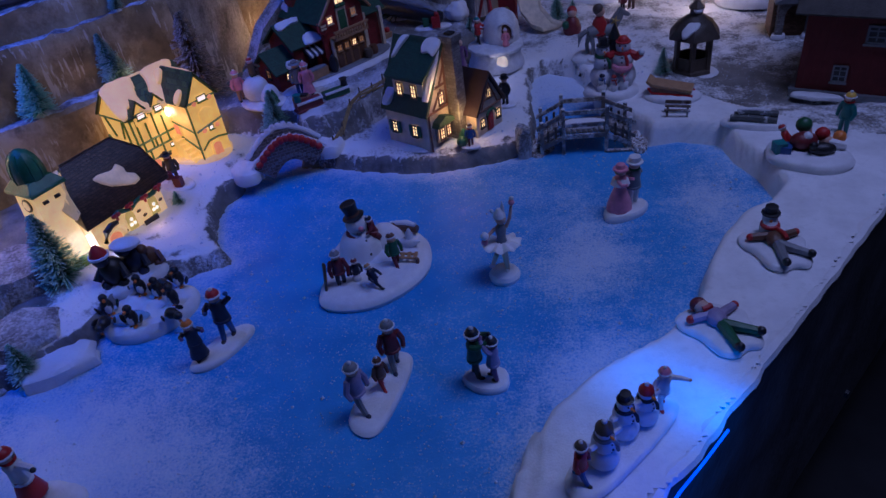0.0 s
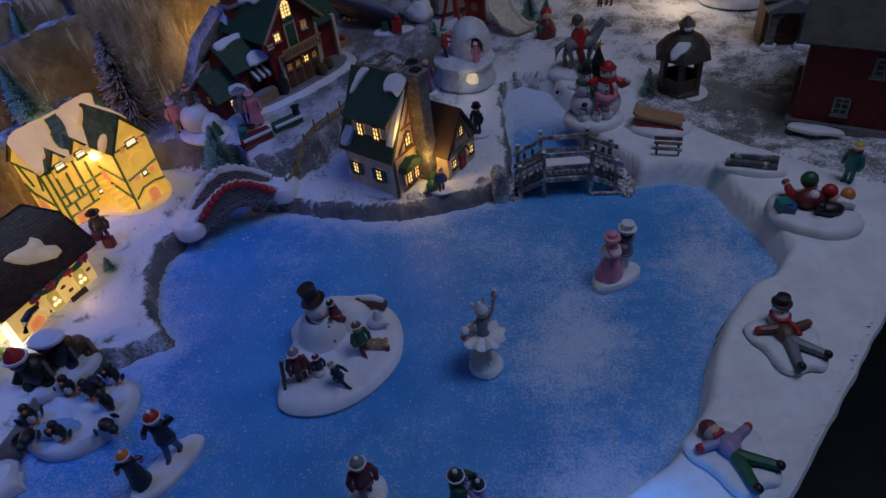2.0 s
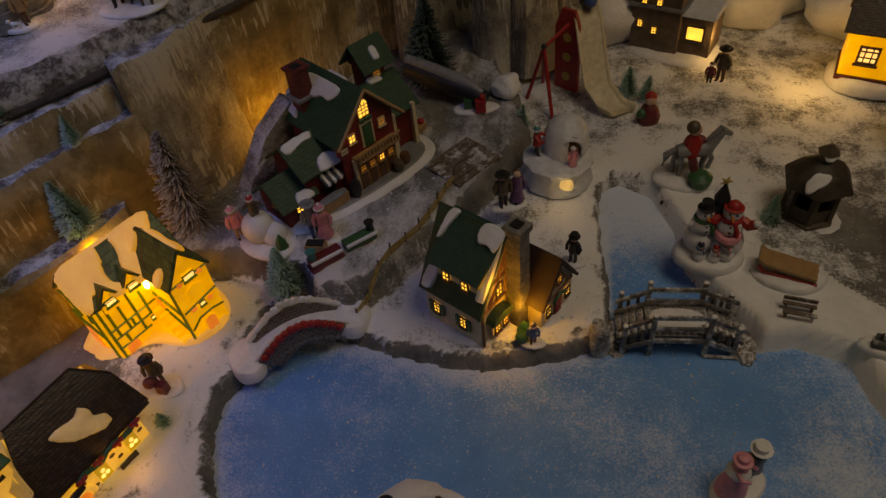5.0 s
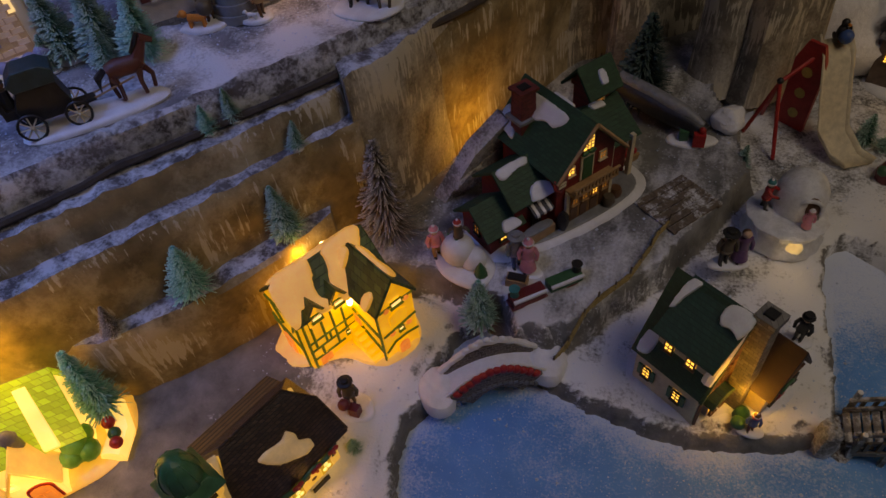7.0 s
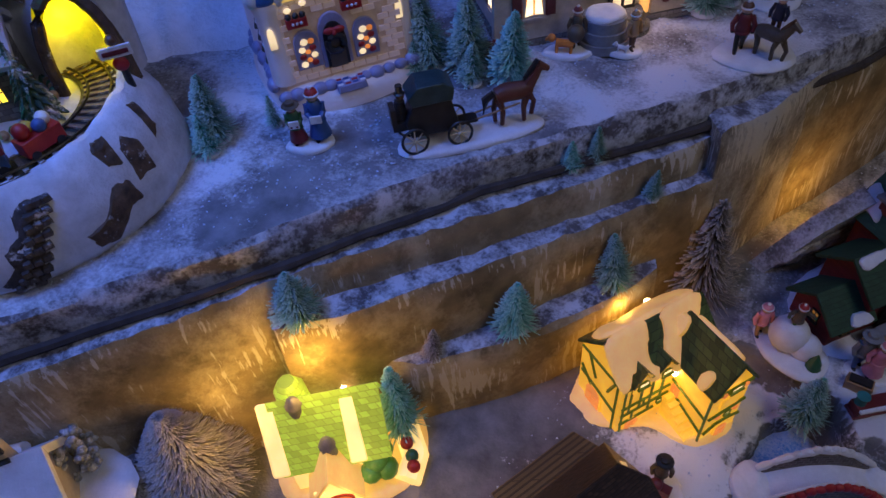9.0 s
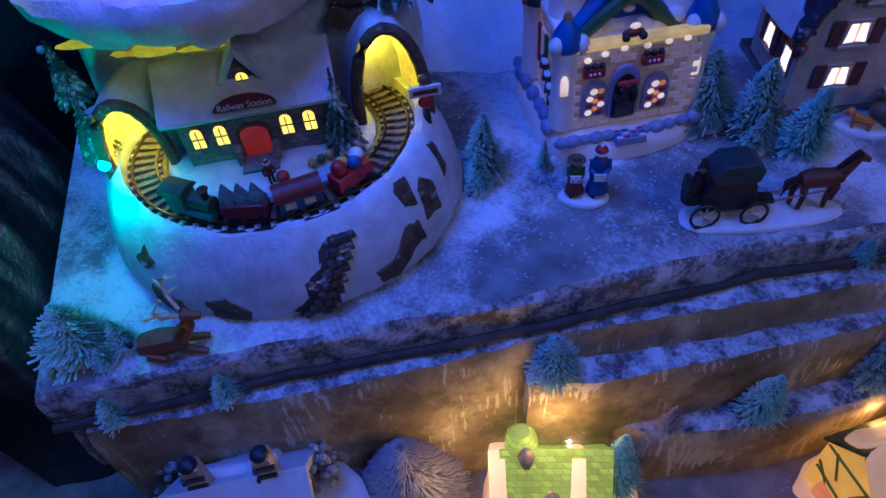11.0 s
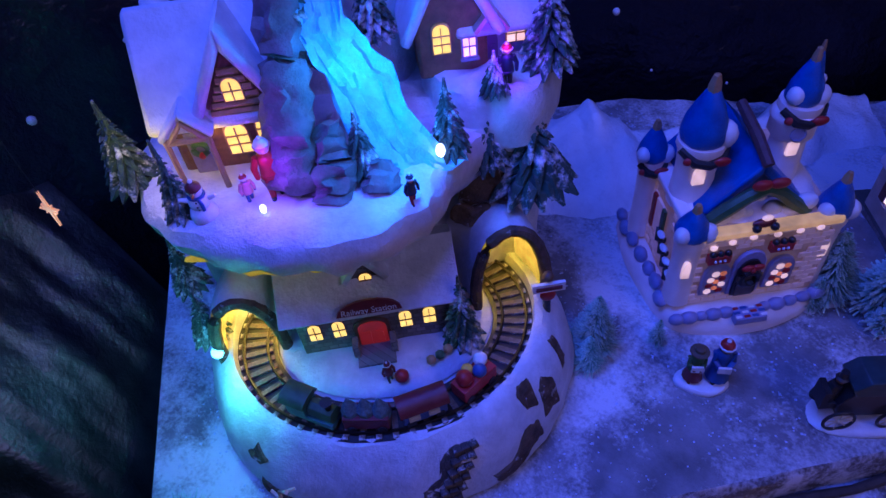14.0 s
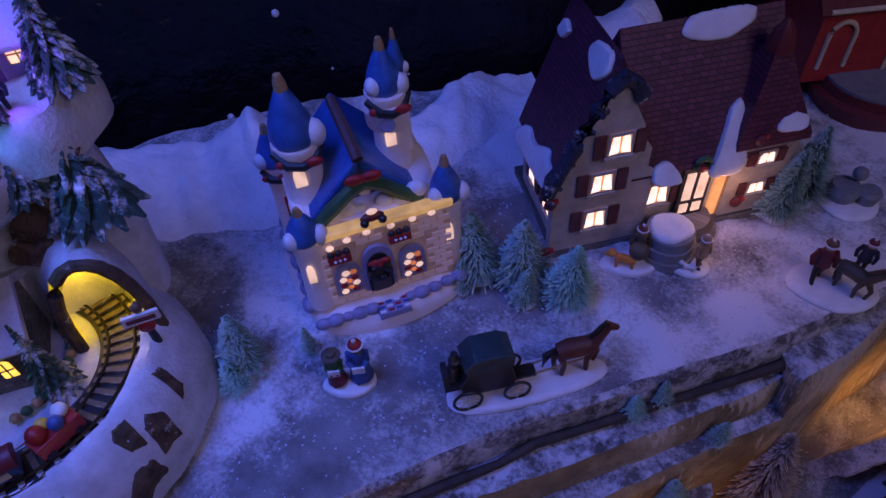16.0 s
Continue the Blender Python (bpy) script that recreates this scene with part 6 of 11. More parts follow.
part("hill", Shape().mound(blob(0.000, 0.150, 0.060, 0.046, 20, 9), 0.13, BOX_SNOW, z=0.25, rough=0.05), st)
part("upper_knoll", Shape().mound(blob(0.118, 0.092, 0.050, 0.058, 40, 8, 0.14), 0.046, BOX_SNOW, z=0.240, rough=0.08), st)
gabled(st, (0.088, 0.112, 0.280), 0.052, 0.060, 0.044, 0.094, "y", TIMBER, SNOW_ROOF, over=0.012, th=0.008, name="house_wall", roofname="house_roof", bevel=0.003)
gabled(st, (0.126, 0.118, 0.280), 0.050, 0.056, 0.036, 0.070, "x", COL["lilac"], SNOW_ROOF, over=0.010, th=0.008, name="house_wall", roofname="house_roof", bevel=0.003)
PINK = lit("pink_lit_pane", (1.0, 0.55, 0.75), 2.4)
window(st, (0.080, 0.0812, 0.312), "front", 0.012, 0.020, COL["gold"], pane=SP, arch=True, rows=2)
window(st, (0.100, 0.0812, 0.304), "front", 0.012, 0.018, COL["lilac"], pane=PINK, rows=2)
door(st, (0.116, 0.0880, 0.284), "front", 0.012, 0.026, COL["purple"], COL["lilac"])
window(st, (0.136, 0.0892, 0.308), "front", 0.013, 0.019, COL["gold"], pane=PANE_WHITE, arch=True, rows=2)
for k in (-1, 1):
    part("porch_roof", Shape().prism([(0.116, 0.330), (0.116, 0.334), (0.116 + k * 0.013, 0.318), (0.116 + k * 0.011, 0.315)], 0.074, 0.094, COL["pink"], axis="y"), st, "violet-pink porch roof")
for x, y, z, r in ((0.006, 0.040, 0.312, 0.0042), (0.066, 0.008, 0.272, 0.0036), (-0.058, -0.014, 0.264, 0.0024)):
    part("bulb", Shape().ball((x, y, z), r, lit("white_bulb_%d" % (r * 10000), (0.65, 0.85, 1.0), 8.0), s=(0.9, 0.9, 1.5)), st)
for nm, p, e_, c in (("slide_bulb", (0.046, -0.014, 0.304), 0.17, (0.0, 0.48, 1.0)), ("fall_bulb", (0.014, 0.016, 0.346), 0.14, (0.0, 0.54, 1.0)), ("upper_violet_bulb", (0.118, 0.040, 0.325), 0.075, (0.40, 0.05, 1.0)), ("upper_blue_bulb", (-0.050, -0.020, 0.296), 0.075, (0.42, 0.08, 1.0)), ("upper_yellow_bulb", (-0.140, 0.012, 0.300), 0.06, (0.90, 0.76, 0.0)), ("porch_yellow_bulb", (-0.086, 0.026, 0.296), 0.025, (1.0, 0.70, 0.02)), ("ledge_yellow_bulb", (-0.070, 0.010, 0.202), 0.004, (0.90, 0.76, 0.0))):
    lamp(nm, "POINT", (*(st.matrix_basis @ Vector(p)),), e_, c, 0.006)
# signal lamp, sign post, train and small figures on the piece
part("signal_lamp", Shape().ball((-0.143, -0.004, 0.102), 0.0055, lit("teal_signal", (0.05, 1.0, 0.75), 10.0)), st, "teal lit signal lamp")
lamp("teal_signal_light", "POINT", (*(st.matrix_basis @ Vector((-0.142, -0.048, 0.118))),), 0.22, (0.0, 1.0, 0.50), 0.004)
sp = part("signpost", Shape().tube([(0.142, -0.006, 0.078), (0.142, -0.006, 0.128)], [0.004, 0.0025], COL["black"]).box((0.142, -0.010, 0.120), (0.028, 0.003, 0.010), COL["white"]).box((0.142, -0.012, 0.123), (0.022, 0.001, 0.004), COL["maroon"]).ball((0.142, -0.008, 0.112), 0.007, COL["red"], s=(1, 0.5, 1)).ball((0.142, -0.006, 0.134), 0.005, COL["brown"]), st, "black signpost with white board and red bow")


def on_track(deg, z=0.0885):
    a = radians(deg)
    return Matrix.Translation((0.1145 * math.cos(a), 0.008 + 0.0955 * math.sin(a), z)) @ pose(0, 0, 0, 0, 0, deg + 90)


def wagon(name, deg, body, top, label):
    m = on_track(deg)
    w = part(name, Shape().box((0, 0, 0.004), (0.036, 0.016, 0.014), body, m), st, label, bevel=0.0008)
    for x in (-0.012, 0.012):
        for y in (-0.008, 0.008):
            part("wheel", Shape().lathe([(0.004, -0.001), (0.004, 0.001)], COL["black"], m @ pose(x, y, 0.004, 90), n=10), w)
    if top == "roof":
        part("wagon_roof", Shape().prism([(0.010 * math.cos(b), 0.018 + 0.010 * math.sin(b)) for b in [math.pi * k / 8 for k in range(9)]], -0.020, 0.020, COL["maroon"], m, axis="x"), w, "dark red curved roof")
        for x in (-0.009, 0.007):
            part("wagon_window", Shape().box((x, -0.0085, 0.008), (0.009, 0.0012, 0.006), COL["cream"], m), w)
    elif top == "trees":
        for x in (-0.012, 0.0, 0.012):
            part("cargo_tree", Shape().lathe([(0.008, 0.014), (0.006, 0.022), (0.007, 0.022), (0.001, 0.036)], paint("frosted_cargo", (0.12, 0.22, 0.22), 0.6, 0.5, 300, 900, 0.8) if x < -0.01 else bpy.data.materials["frosted_cargo"], m @ pose(x, 0, 0), n=9), w)
    elif top == "toys":
        for x, y, z, r, c in ((-0.010, 0, 0.024, 0.007, "red"), (0.004, -0.003, 0.022, 0.006, "blue"), (0.012, 0.004, 0.022, 0.006, "white"), (-0.002, 0.005, 0.022, 0.005, "yellow")):
            part("toy", Shape().ball((x, y, z), r, COL[c], m), w)
    return w


m = on_track(-122)
en = part("engine", Shape().box((0, 0, 0.004), (0.040, 0.016, 0.006), COL["teal"], m).tube([(-0.002, 0, 0.016), (0.020, 0, 0.016)], 0.0075, COL["green"], m).box((-0.012, 0, 0.008), (0.018, 0.017, 0.018), COL["teal"], m), st, "dark green toy steam engine", bevel=0.0006)
part("funnel", Shape().lathe([(0.0025, 0.020), (0.003, 0.028), (0.005, 0.032)], COL["black"], m @ pose(-0.014 + 0.029, 0, 0), n=10), en)
part("cab_roof", Shape().prism([(0.011 * math.cos(b), 0.025 + 0.006 * math.sin(b)) for b in [math.pi * k / 8 for k in range(9)]], -0.024, -0.001, COL["green"], m, axis="x"), en)
wagon("tree_wagon", -100, COL["maroon"], "trees", "flat wagon loaded with frosted trees")
wagon("red_wagon", -78, COL["blue"], "roof", "blue wagon with dark red roof")
wagon("toy_wagon", -54, COL["red"], "toys", "red wagon loaded with toys")

# ---- castle ----
ca = thing("castle", pose(-0.885, 0.845, 0.328, 0, 0, 54), "white porcelain castle with blue cone roofs and glowing windows", "castle")
# Warm castle light is put into glaze, brick and joint as emission.
WHITE_GLAZE = paint("white_glow_glaze", (0.76, 0.72, 0.74), 0.32, 0.10, 50, 400, 0.25, glow=(1, 0.72, 0.55), power=0.03)
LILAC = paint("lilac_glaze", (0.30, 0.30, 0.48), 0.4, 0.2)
CASTLE_BRICK = paint("glowing_pale_brick", (0.66, 0.60, 0.58), 0.4, 0.22, 60, 500, 0.3, glow=(1.0, 0.64, 0.40), power=0.10)
CASTLE_JOINT = paint("glowing_brick_joint", (0.40, 0.35, 0.34), 0.6, 0.25, 80, 500, 0.4, glow=(1.0, 0.62, 0.36), power=0.08)
CASTLE_PANE = lit("castle_pane", (1.0, 0.76, 0.42), 1.0)
base = Shape()
outline = [(0.004, 0.150), (-0.006, 0.100), (-0.004, 0.050), (0.004, 0.004), (0.020, -0.014), (0.050, -0.023), (0.090, -0.026), (0.130, -0.018), (0.160, -0.004), (0.178, 0.018), (0.180, 0.070), (0.172, 0.150), (0.09, 0.160)]
base.mound(outline, 0.027, WHITE_GLAZE, z=-0.001, rough=0.05, seed=4)
part("snow_base", base, ca)
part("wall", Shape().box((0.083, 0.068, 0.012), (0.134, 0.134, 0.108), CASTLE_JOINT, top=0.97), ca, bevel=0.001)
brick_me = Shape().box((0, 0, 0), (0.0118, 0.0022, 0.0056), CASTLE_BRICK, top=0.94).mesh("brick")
OPENINGS = ((0.032, 0.060, 0.044, 0.086), (0.062, 0.088, 0.036, 0.096), (0.093, 0.121, 0.042, 0.084), (0.032, 0.052, 0.090, 0.104), (0.086, 0.110, 0.094, 0.110))
rr = random.Random(14)
for row in range(14):
    z = 0.030 + 0.0064 * row
    for k in range(11):
        x = 0.020 + 0.0128 * k + (0.0064 if row % 2 else 0.0)
        if x > 0.146 or any(a - 0.005 < x < b + 0.005 and c - 0.006 < z < d for a, b, c, d in OPENINGS) or rr.random() < 0.10:
            continue
        part("brick", brick_me, ca, m=pose(x, -0.0005 + 0.016 * (z - 0.012), z, 0, 0, rr.uniform(-1, 1)))
for row in range(14):
    z = 0.030 + 0.0064 * row
    for k in range(9):
        y = 0.012 + 0.0128 * k + (0.0064 if row % 2 else 0.0)
        if rr.random() < 0.22 or (0.004 < y < 0.046 and z < 0.088) or (0.05 < y < 0.088 and z > 0.055):
            continue
        part("brick", brick_me, ca, m=pose(0.0152 + 0.016 * (z - 0.012), y, z, 0, 0, 90))
# Light leaking out along the parapet is put in as an emitting edge.
GLOW_EDGE = lit("glowing_parapet_edge", (1.0, 0.66, 0.16), 0.55)
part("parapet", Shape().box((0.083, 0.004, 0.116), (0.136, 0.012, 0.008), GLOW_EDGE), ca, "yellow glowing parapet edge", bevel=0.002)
part("side_parapet", Shape().box((0.020, 0.068, 0.116), (0.012, 0.130, 0.008), WHITE_GLAZE), ca, bevel=0.002)
part("terrace_snow", Shape().mound([(0.018, 0.012), (0.148, 0.012), (0.148, 0.13), (0.018, 0.13)], 0.008, WHITE_GLAZE, z=0.117, rough=0.2), ca)
for x in (0.036, 0.052, 0.070, 0.092, 0.112, 0.130):
    part("parapet_light", Shape().ball((x, -0.002, 0.112 + 0.004 * math.sin(x * 300)), 0.0032, CASTLE_PANE, n=8, s=(1.2, 0.7, 0.9)), ca)


m = pose(0.075, -0.002, 0.040)
dr = part("door_frame", Shape().prism(arch_outline(0.031, 0.058), -0.0025, 0.002, LILAC, m, axis="y"), ca, "lilac arched door surround", bevel=0.001)
part("door", Shape().prism(arch_outline(0.023, 0.049), -0.0042, -0.001, COL["black"], m, axis="y"), dr)
part("door_panel", Shape().prism(arch_outline(0.017, 0.040), -0.0056, -0.003, COL["bronze"], m, axis="y"), dr)
part("door_bow", Shape().ball((-0.004, -0.007, 0.041), 0.0052, COL["red"], m, s=(1.3, 0.5, 0.7)).ball((0.005, -0.007, 0.041), 0.0052, COL["red"], m, s=(1.3, 0.5, 0.7)).ball((0, -0.008, 0.039), 0.003, COL["red"], m), dr, "red bow")
part("wreath", Shape().tube([(0.0085 * math.cos(a), -0.0068, 0.027 + 0.0085 * math.sin(a)) for a in [2 * math.pi * k / 14 for k in range(15)]], [0.0033 + 0.0007 * (k % 2) for k in range(15)], COL["black"], m), dr, "dark green wreath")
for x, z in ((0.046, 0.044), (0.107, 0.042)):
    m = pose(x, -0.002, z)
    w = part("window", Shape().prism(arch_outline(0.026, 0.042), -0.0022, 0.002, LILAC, m, axis="y"), ca, "lilac arched window with white and red panes", bevel=0.0008)
    for k, (dx, dz, r_) in enumerate(((-0.006, 0.006, 0.0046), (0.005, 0.006, 0.0046), (-0.006, 0.014, 0.0044), (0.006, 0.0145, 0.0044), (0.0, 0.010, 0.0036), (-0.0055, 0.022, 0.0044), (0.0055, 0.0225, 0.0046), (0.0, 0.019, 0.0036), (-0.002, 0.030, 0.0050), (0.005, 0.030, 0.0042))):
        part("pane", Shape().ball((dx, -0.0030, dz), r_ * 0.82, COL["red"] if k in (1, 2, 6) else ORANGE_LIT if k in (4, 7, 9) else CASTLE_PANE, m, n=8, s=(1, 0.35, 0.9)), w)
for x, z in ((0.042, 0.091), (0.098, 0.096)):
    b_ = part("window_box", Shape().box((x, -0.004, z), (0.021, 0.007, 0.010), COL["red"]), ca, "red window box", bevel=0.001)
    for dx in (-0.007, 0.0, 0.007):
        part("greenery", Shape().ball((x + dx, -0.005, z + 0.012), 0.0034, COL["black"], n=8), b_)
        part("box_trim", Shape().ball((x + dx * 0.6, -0.0078, z + 0.005), 0.0016, COL["white"], n=6), b_)
for i, x in enumerate((0.012, 0.024, 0.036, 0.048, 0.060, 0.098, 0.110, 0.124, 0.138, 0.152)):
    part("foundation_stone", Shape().ball((x, -0.0145 + 0.06 * (x - 0.08) ** 2 / 0.02 * 0.5 * (x > 0.08), 0.025), 0.0075 + 0.0012 * math.sin(i * 2.3), LILAC, s=(1.1, 0.75, 0.85), n=10), ca)
for i in range(7):
    part("foundation_stone", Shape().ball((0.004 + 0.003 * math.sin(i), 0.012 + 0.020 * i, 0.027 + 0.002 * math.sin(2 * i)), 0.0092 + 0.001 * math.sin(3 * i), LILAC, s=(0.75, 1.05, 0.9), n=10), ca)
STEP = part("doorstep", Shape().box((0.080, -0.020, 0.020), (0.032, 0.016, 0.0085), LILAC, top=0.92), ca, bevel=0.001)
for k in range(3):
    for j in range(4):
        part("step_stripe", Shape().box((0.068 + 0.008 * j, -0.0145 - 0.0052 * k, 0.0283), (0.0058, 0.0026, 0.0010), COL[("red", "blue", "white")[(j + k) % 3]]), STEP)
for k in range(4):
    part("side_scroll", Shape().tube([(0.010, 0.010 + 0.010 * k, 0.056 + 0.008 * k), (0.007, 0.017 + 0.010 * k, 0.052 + 0.008 * k), (0.009, 0.025 + 0.010 * k, 0.060 + 0.008 * k)], [0.003, 0.0036, 0.002], COL["black"]), ca, "dark snow-tipped scroll")
    part("scroll_snow", Shape().ball((0.009, 0.016 + 0.010 * k, 0.058 + 0.008 * k), 0.0045, RESIN, s=(0.8, 1.4, 0.6), n=8), ca)
part("side_banner", Shape().box((0.0145, 0.068, 0.062), (0.003, 0.020, 0.040), CASTLE_BRICK), ca, "side window with red and green shutters", bevel=0.0006)
for y, c in ((0.056, "green"), (0.080, "red")):
    part("side_shutter", Shape().box((0.0125, y, 0.062), (0.003, 0.006, 0.042), COL[c]), ca)


def cone_roof(c, r, z, tip):
    """Swollen glazed cone with soft facets."""
    h = tip - z
    r *= 0.88
    prof = [(r * 0.80, z - 0.003), (r * 1.0, z + 0.002), (r * 1.05, z + h * 0.12), (r * 0.93, z + h * 0.34), (r * 0.62, z + h * 0.60), (r * 0.34, z + h * 0.80), (r * 0.22, z + h * 0.86)]
    return Shape().lathe(prof, CASTLE_BLUE, pose(c[0], c[1], 0), n=18, wob=0.03, seed=int(r * 9000))


def tower(c, r, z0, z1, tip, roof_r, snow=1, garland=False, window=True):
    prof = [(r * 1.05, z0), (r, z0 + 0.012), (r * 0.92, z0 + (z1 - z0) * 0.55), (r * 0.98, z1 - 0.012), (r * 1.12, z1 - 0.006), (r * 1.08, z1)]
    t = part("tower", Shape().lathe(prof, WHITE_GLAZE, pose(c[0], c[1], 0), n=18, wob=0.03, seed=2), ca)
    part("tower_roof", cone_roof(c, roof_r, z1, tip), t, "blue glazed cone roof")
    h = tip - z1
    part("finial", Shape().lathe([(roof_r * 0.26, z1 + h * 0.82), (roof_r * 0.24, z1 + h * 0.92), (roof_r * 0.14, tip + h * 0.06), (0.0008, tip + h * 0.08)], COL["tan"], pose(c[0], c[1], 0), n=9, wob=0.1), t, "tan pointed finial")
    for k in range(snow):
        a = radians((-20, -150, 60)[k])
        part("tower_snow", Shape().ball((c[0] + roof_r * 0.78 * math.cos(a), c[1] + roof_r * 0.78 * math.sin(a), z1 + h * (0.10 + 0.10 * k)), roof_r * (0.52 - 0.08 * k), RESIN, n=12, s=(1, 1, 1.2)), t)
    if window:
        part("tower_window", Shape().prism(arch_outline(r * 0.55, (z1 - z0) * 0.24), -0.002, 0.0015, CASTLE_PANE, pose(c[0] - r * 0.25, c[1] - r * 0.96, z0 + (z1 - z0) * 0.50), axis="y"), t)
    if garland:
        part("bow_garland", Shape().tube([(c[0] - r * 1.1, c[1] - r * 0.35, z1 - 0.004), (c[0] - r * 0.6, c[1] - r * 1.05, z1 - 0.011), (c[0], c[1] - r * 1.2, z1 - 0.013), (c[0] + r * 0.6, c[1] - r * 1.05, z1 - 0.011), (c[0] + r * 1.1, c[1] - r * 0.35, z1 - 0.004)], [0.0035, 0.0044, 0.004, 0.0044, 0.0035], COL["black"]), t, "dark green garland")
        part("garland_bow", Shape().ball((c[0] + r * 0.55, c[1] - r * 1.22, z1 - 0.010), 0.0052, COL["red"], s=(1.5, 0.6, 0.9)).ball((c[0] - r * 0.85, c[1] - r * 0.9, z1 - 0.010), 0.0046, COL["red"], s=(1.2, 0.7, 0.9)), t)
    return t


tower((0.034, 0.060), 0.0190, 0.112, 0.184, 0.244, 0.0218, 1, True)
ct = tower((0.118, 0.066), 0.0165, 0.112, 0.206, 0.252, 0.0165, 2, True)
part("clock_drum", Shape().lathe([(0.0165, 0.170), (0.0200, 0.175), (0.0200, 0.188), (0.0215, 0.191), (0.0205, 0.196), (0.0175, 0.199)], WHITE_GLAZE, pose(0.118, 0.066, 0), n=18, wob=0.04, seed=5), ct)
part("clock_face", Shape().lathe([(0.0068, 0.0), (0.0070, 0.0012), (0.0058, 0.0016), (0.0056, 0.0008), (0.0004, 0.0008)], LILAC, pose(0.112, 0.0468, 0.184, 82, 0, -10), n=14), ct, "lilac clock face")
tower((0.018, 0.010), 0.0130, 0.030, 0.118, 0.152, 0.0170, 2)
tower((0.150, 0.016), 0.0130, 0.026, 0.114, 0.158, 0.0170, 2)
tower((0.012, 0.104), 0.0115, 0.030, 0.132, 0.172, 0.0160, 2, True, False)
tower((0.134, 0.084), 0.0080, 0.11, 0.208, 0.246, 0.0090, 1, False, False)
for k in (-1, 1):
    part("gable_roof", Shape().prism([(0.078, 0.177), (0.078 + k * 0.026, 0.148), (0.078 + k * 0.050, 0.122), (0.078 + k * 0.046, 0.114), (0.078 + k * 0.024, 0.138), (0.078, 0.164)], 0.024, 0.125, CASTLE_BLUE, axis="y"), ca, bevel=0.002)
part("gable_wall", Shape().prism([(0.078, 0.166), (0.034, 0.116), (0.122, 0.116)], 0.034, 0.11, CASTLE_BLUE, axis="y"), ca)
part("ridge_pole", Shape().tube([(0.078, 0.022, 0.176), (0.076, 0.045, 0.188), (0.0725, 0.080, 0.201)], [0.0050, 0.0054, 0.0046], paint("plum_ridge", (0.10, 0.045, 0.05), 0.5, 0.3, 200, 700, 0.6)), ca, "plum ridge pole")
part("gable_garland", Shape().tube([(0.030, 0.018, 0.118), (0.048, 0.016, 0.136), (0.064, 0.015, 0.150), (0.078, 0.015, 0.158), (0.092, 0.015, 0.150), (0.108, 0.016, 0.134), (0.126, 0.018, 0.118)], [0.0054, 0.0068, 0.006, 0.0068, 0.006, 0.0068, 0.0054], COL["green"]), ca, "dark green garland")
part("gable_bow", Shape().ball((0.070, 0.010, 0.166), 0.0066, COL["red"], s=(1.4, 0.6, 0.8)).ball((0.085, 0.010, 0.166), 0.0066, COL["red"], s=(1.4, 0.6, 0.8)), ca, "red bow")
for x, z, r_ in ((0.046, 0.123, 0.009), (0.060, 0.128, 0.0075), (0.070, 0.124, 0.006), (0.094, 0.126, 0.008), (0.110, 0.124, 0.010), (0.124, 0.128, 0.009), (0.078, 0.144, 0.0055)):
    part("gable_snow", Shape().ball((x, 0.020, z), r_, RESIN, s=(1.15, 0.8, 1.0), n=12), ca)
part("parapet_crest", Shape().ball((0.078, 0.002, 0.128), 0.0065, COL["maroon"], s=(1.7, 0.6, 0.7)).ball((0.070, -0.002, 0.126), 0.004, COL["black"]).ball((0.086, -0.002, 0.126), 0.004, COL["black"]), ca, "dark red crest over the door")
part("gable_light", Shape().ball((0.078, 0.0, 0.136), 0.0038, CASTLE_PANE, n=8, s=(1.4, 0.7, 0.8)), ca)

# ---- gabled stone house with plum roofs ----
mh = thing("stone_house", pose(-0.735, 1.058, 0.326, 0, 0, 47), "grey stone house with plum tile roofs, snow and lit windows", "house")
pl = gabled(mh, (0.043, 0.056, 0.0), 0.086, 0.110, 0.092, 0.212, "y", STUCCO_GREY, SHINGLE_PURPLE, over=0.003, th=0.006)
snow_poly(mh, pl[-1], [(0.052, 0.062), (0.046, 0.078), (0.016, 0.074), (0.008, 0.060), (0.030, 0.044), (0.042, 0.048)], 0.005)
snow_poly(mh, pl[-1], [(0.056, -0.076), (0.056, -0.050), (0.030, -0.052), (0.022, -0.040), (-0.006, -0.058), (-0.030, -0.050), (-0.046, -0.066), (-0.048, -0.080)], 0.006)
snow_poly(mh, pl[-1], [(-0.040, 0.040), (-0.030, 0.054), (-0.048, 0.060), (-0.054, 0.044)], 0.005)
pl = gabled(mh, (0.150, 0.066, 0.0), 0.150, 0.130, 0.092, 0.200, "x", STUCCO_GREY, SHINGLE_PURPLE, over=0.006, th=0.006, name="long_wall", roofname="long_roof")
snow_poly(mh, pl[-1], [(-0.014, 0.078), (-0.024, 0.060), (-0.004, 0.052), (0.022, 0.050), (0.050, 0.062), (0.052, 0.078)], 0.005)
snow_poly(mh, pl[-1], [(-0.060, -0.076), (-0.060, -0.056), (-0.044, -0.050), (-0.034, -0.064), (-0.030, -0.078)], 0.006)
snow_poly(mh, pl[-1], [(-0.006, -0.078), (0.006, -0.056), (0.016, -0.030), (0.022, -0.012), (0.034, -0.004), (0.038, -0.030), (0.036, -0.078)], 0.007)
part("turret_wall", Shape().box((0.212, 0.030, 0.0), (0.066, 0.068, 0.108), STUCCO_GREY), mh, bevel=0.0008)
part("turret_roof", Shape().lathe([(0.055, 0.103), (0.054, 0.110), (0.030, 0.152), (0.003, 0.206), (0.0005, 0.208)], SHINGLE_PURPLE, pose(0.212, 0.030, 0, 0, 0, 45), n=4), mh)
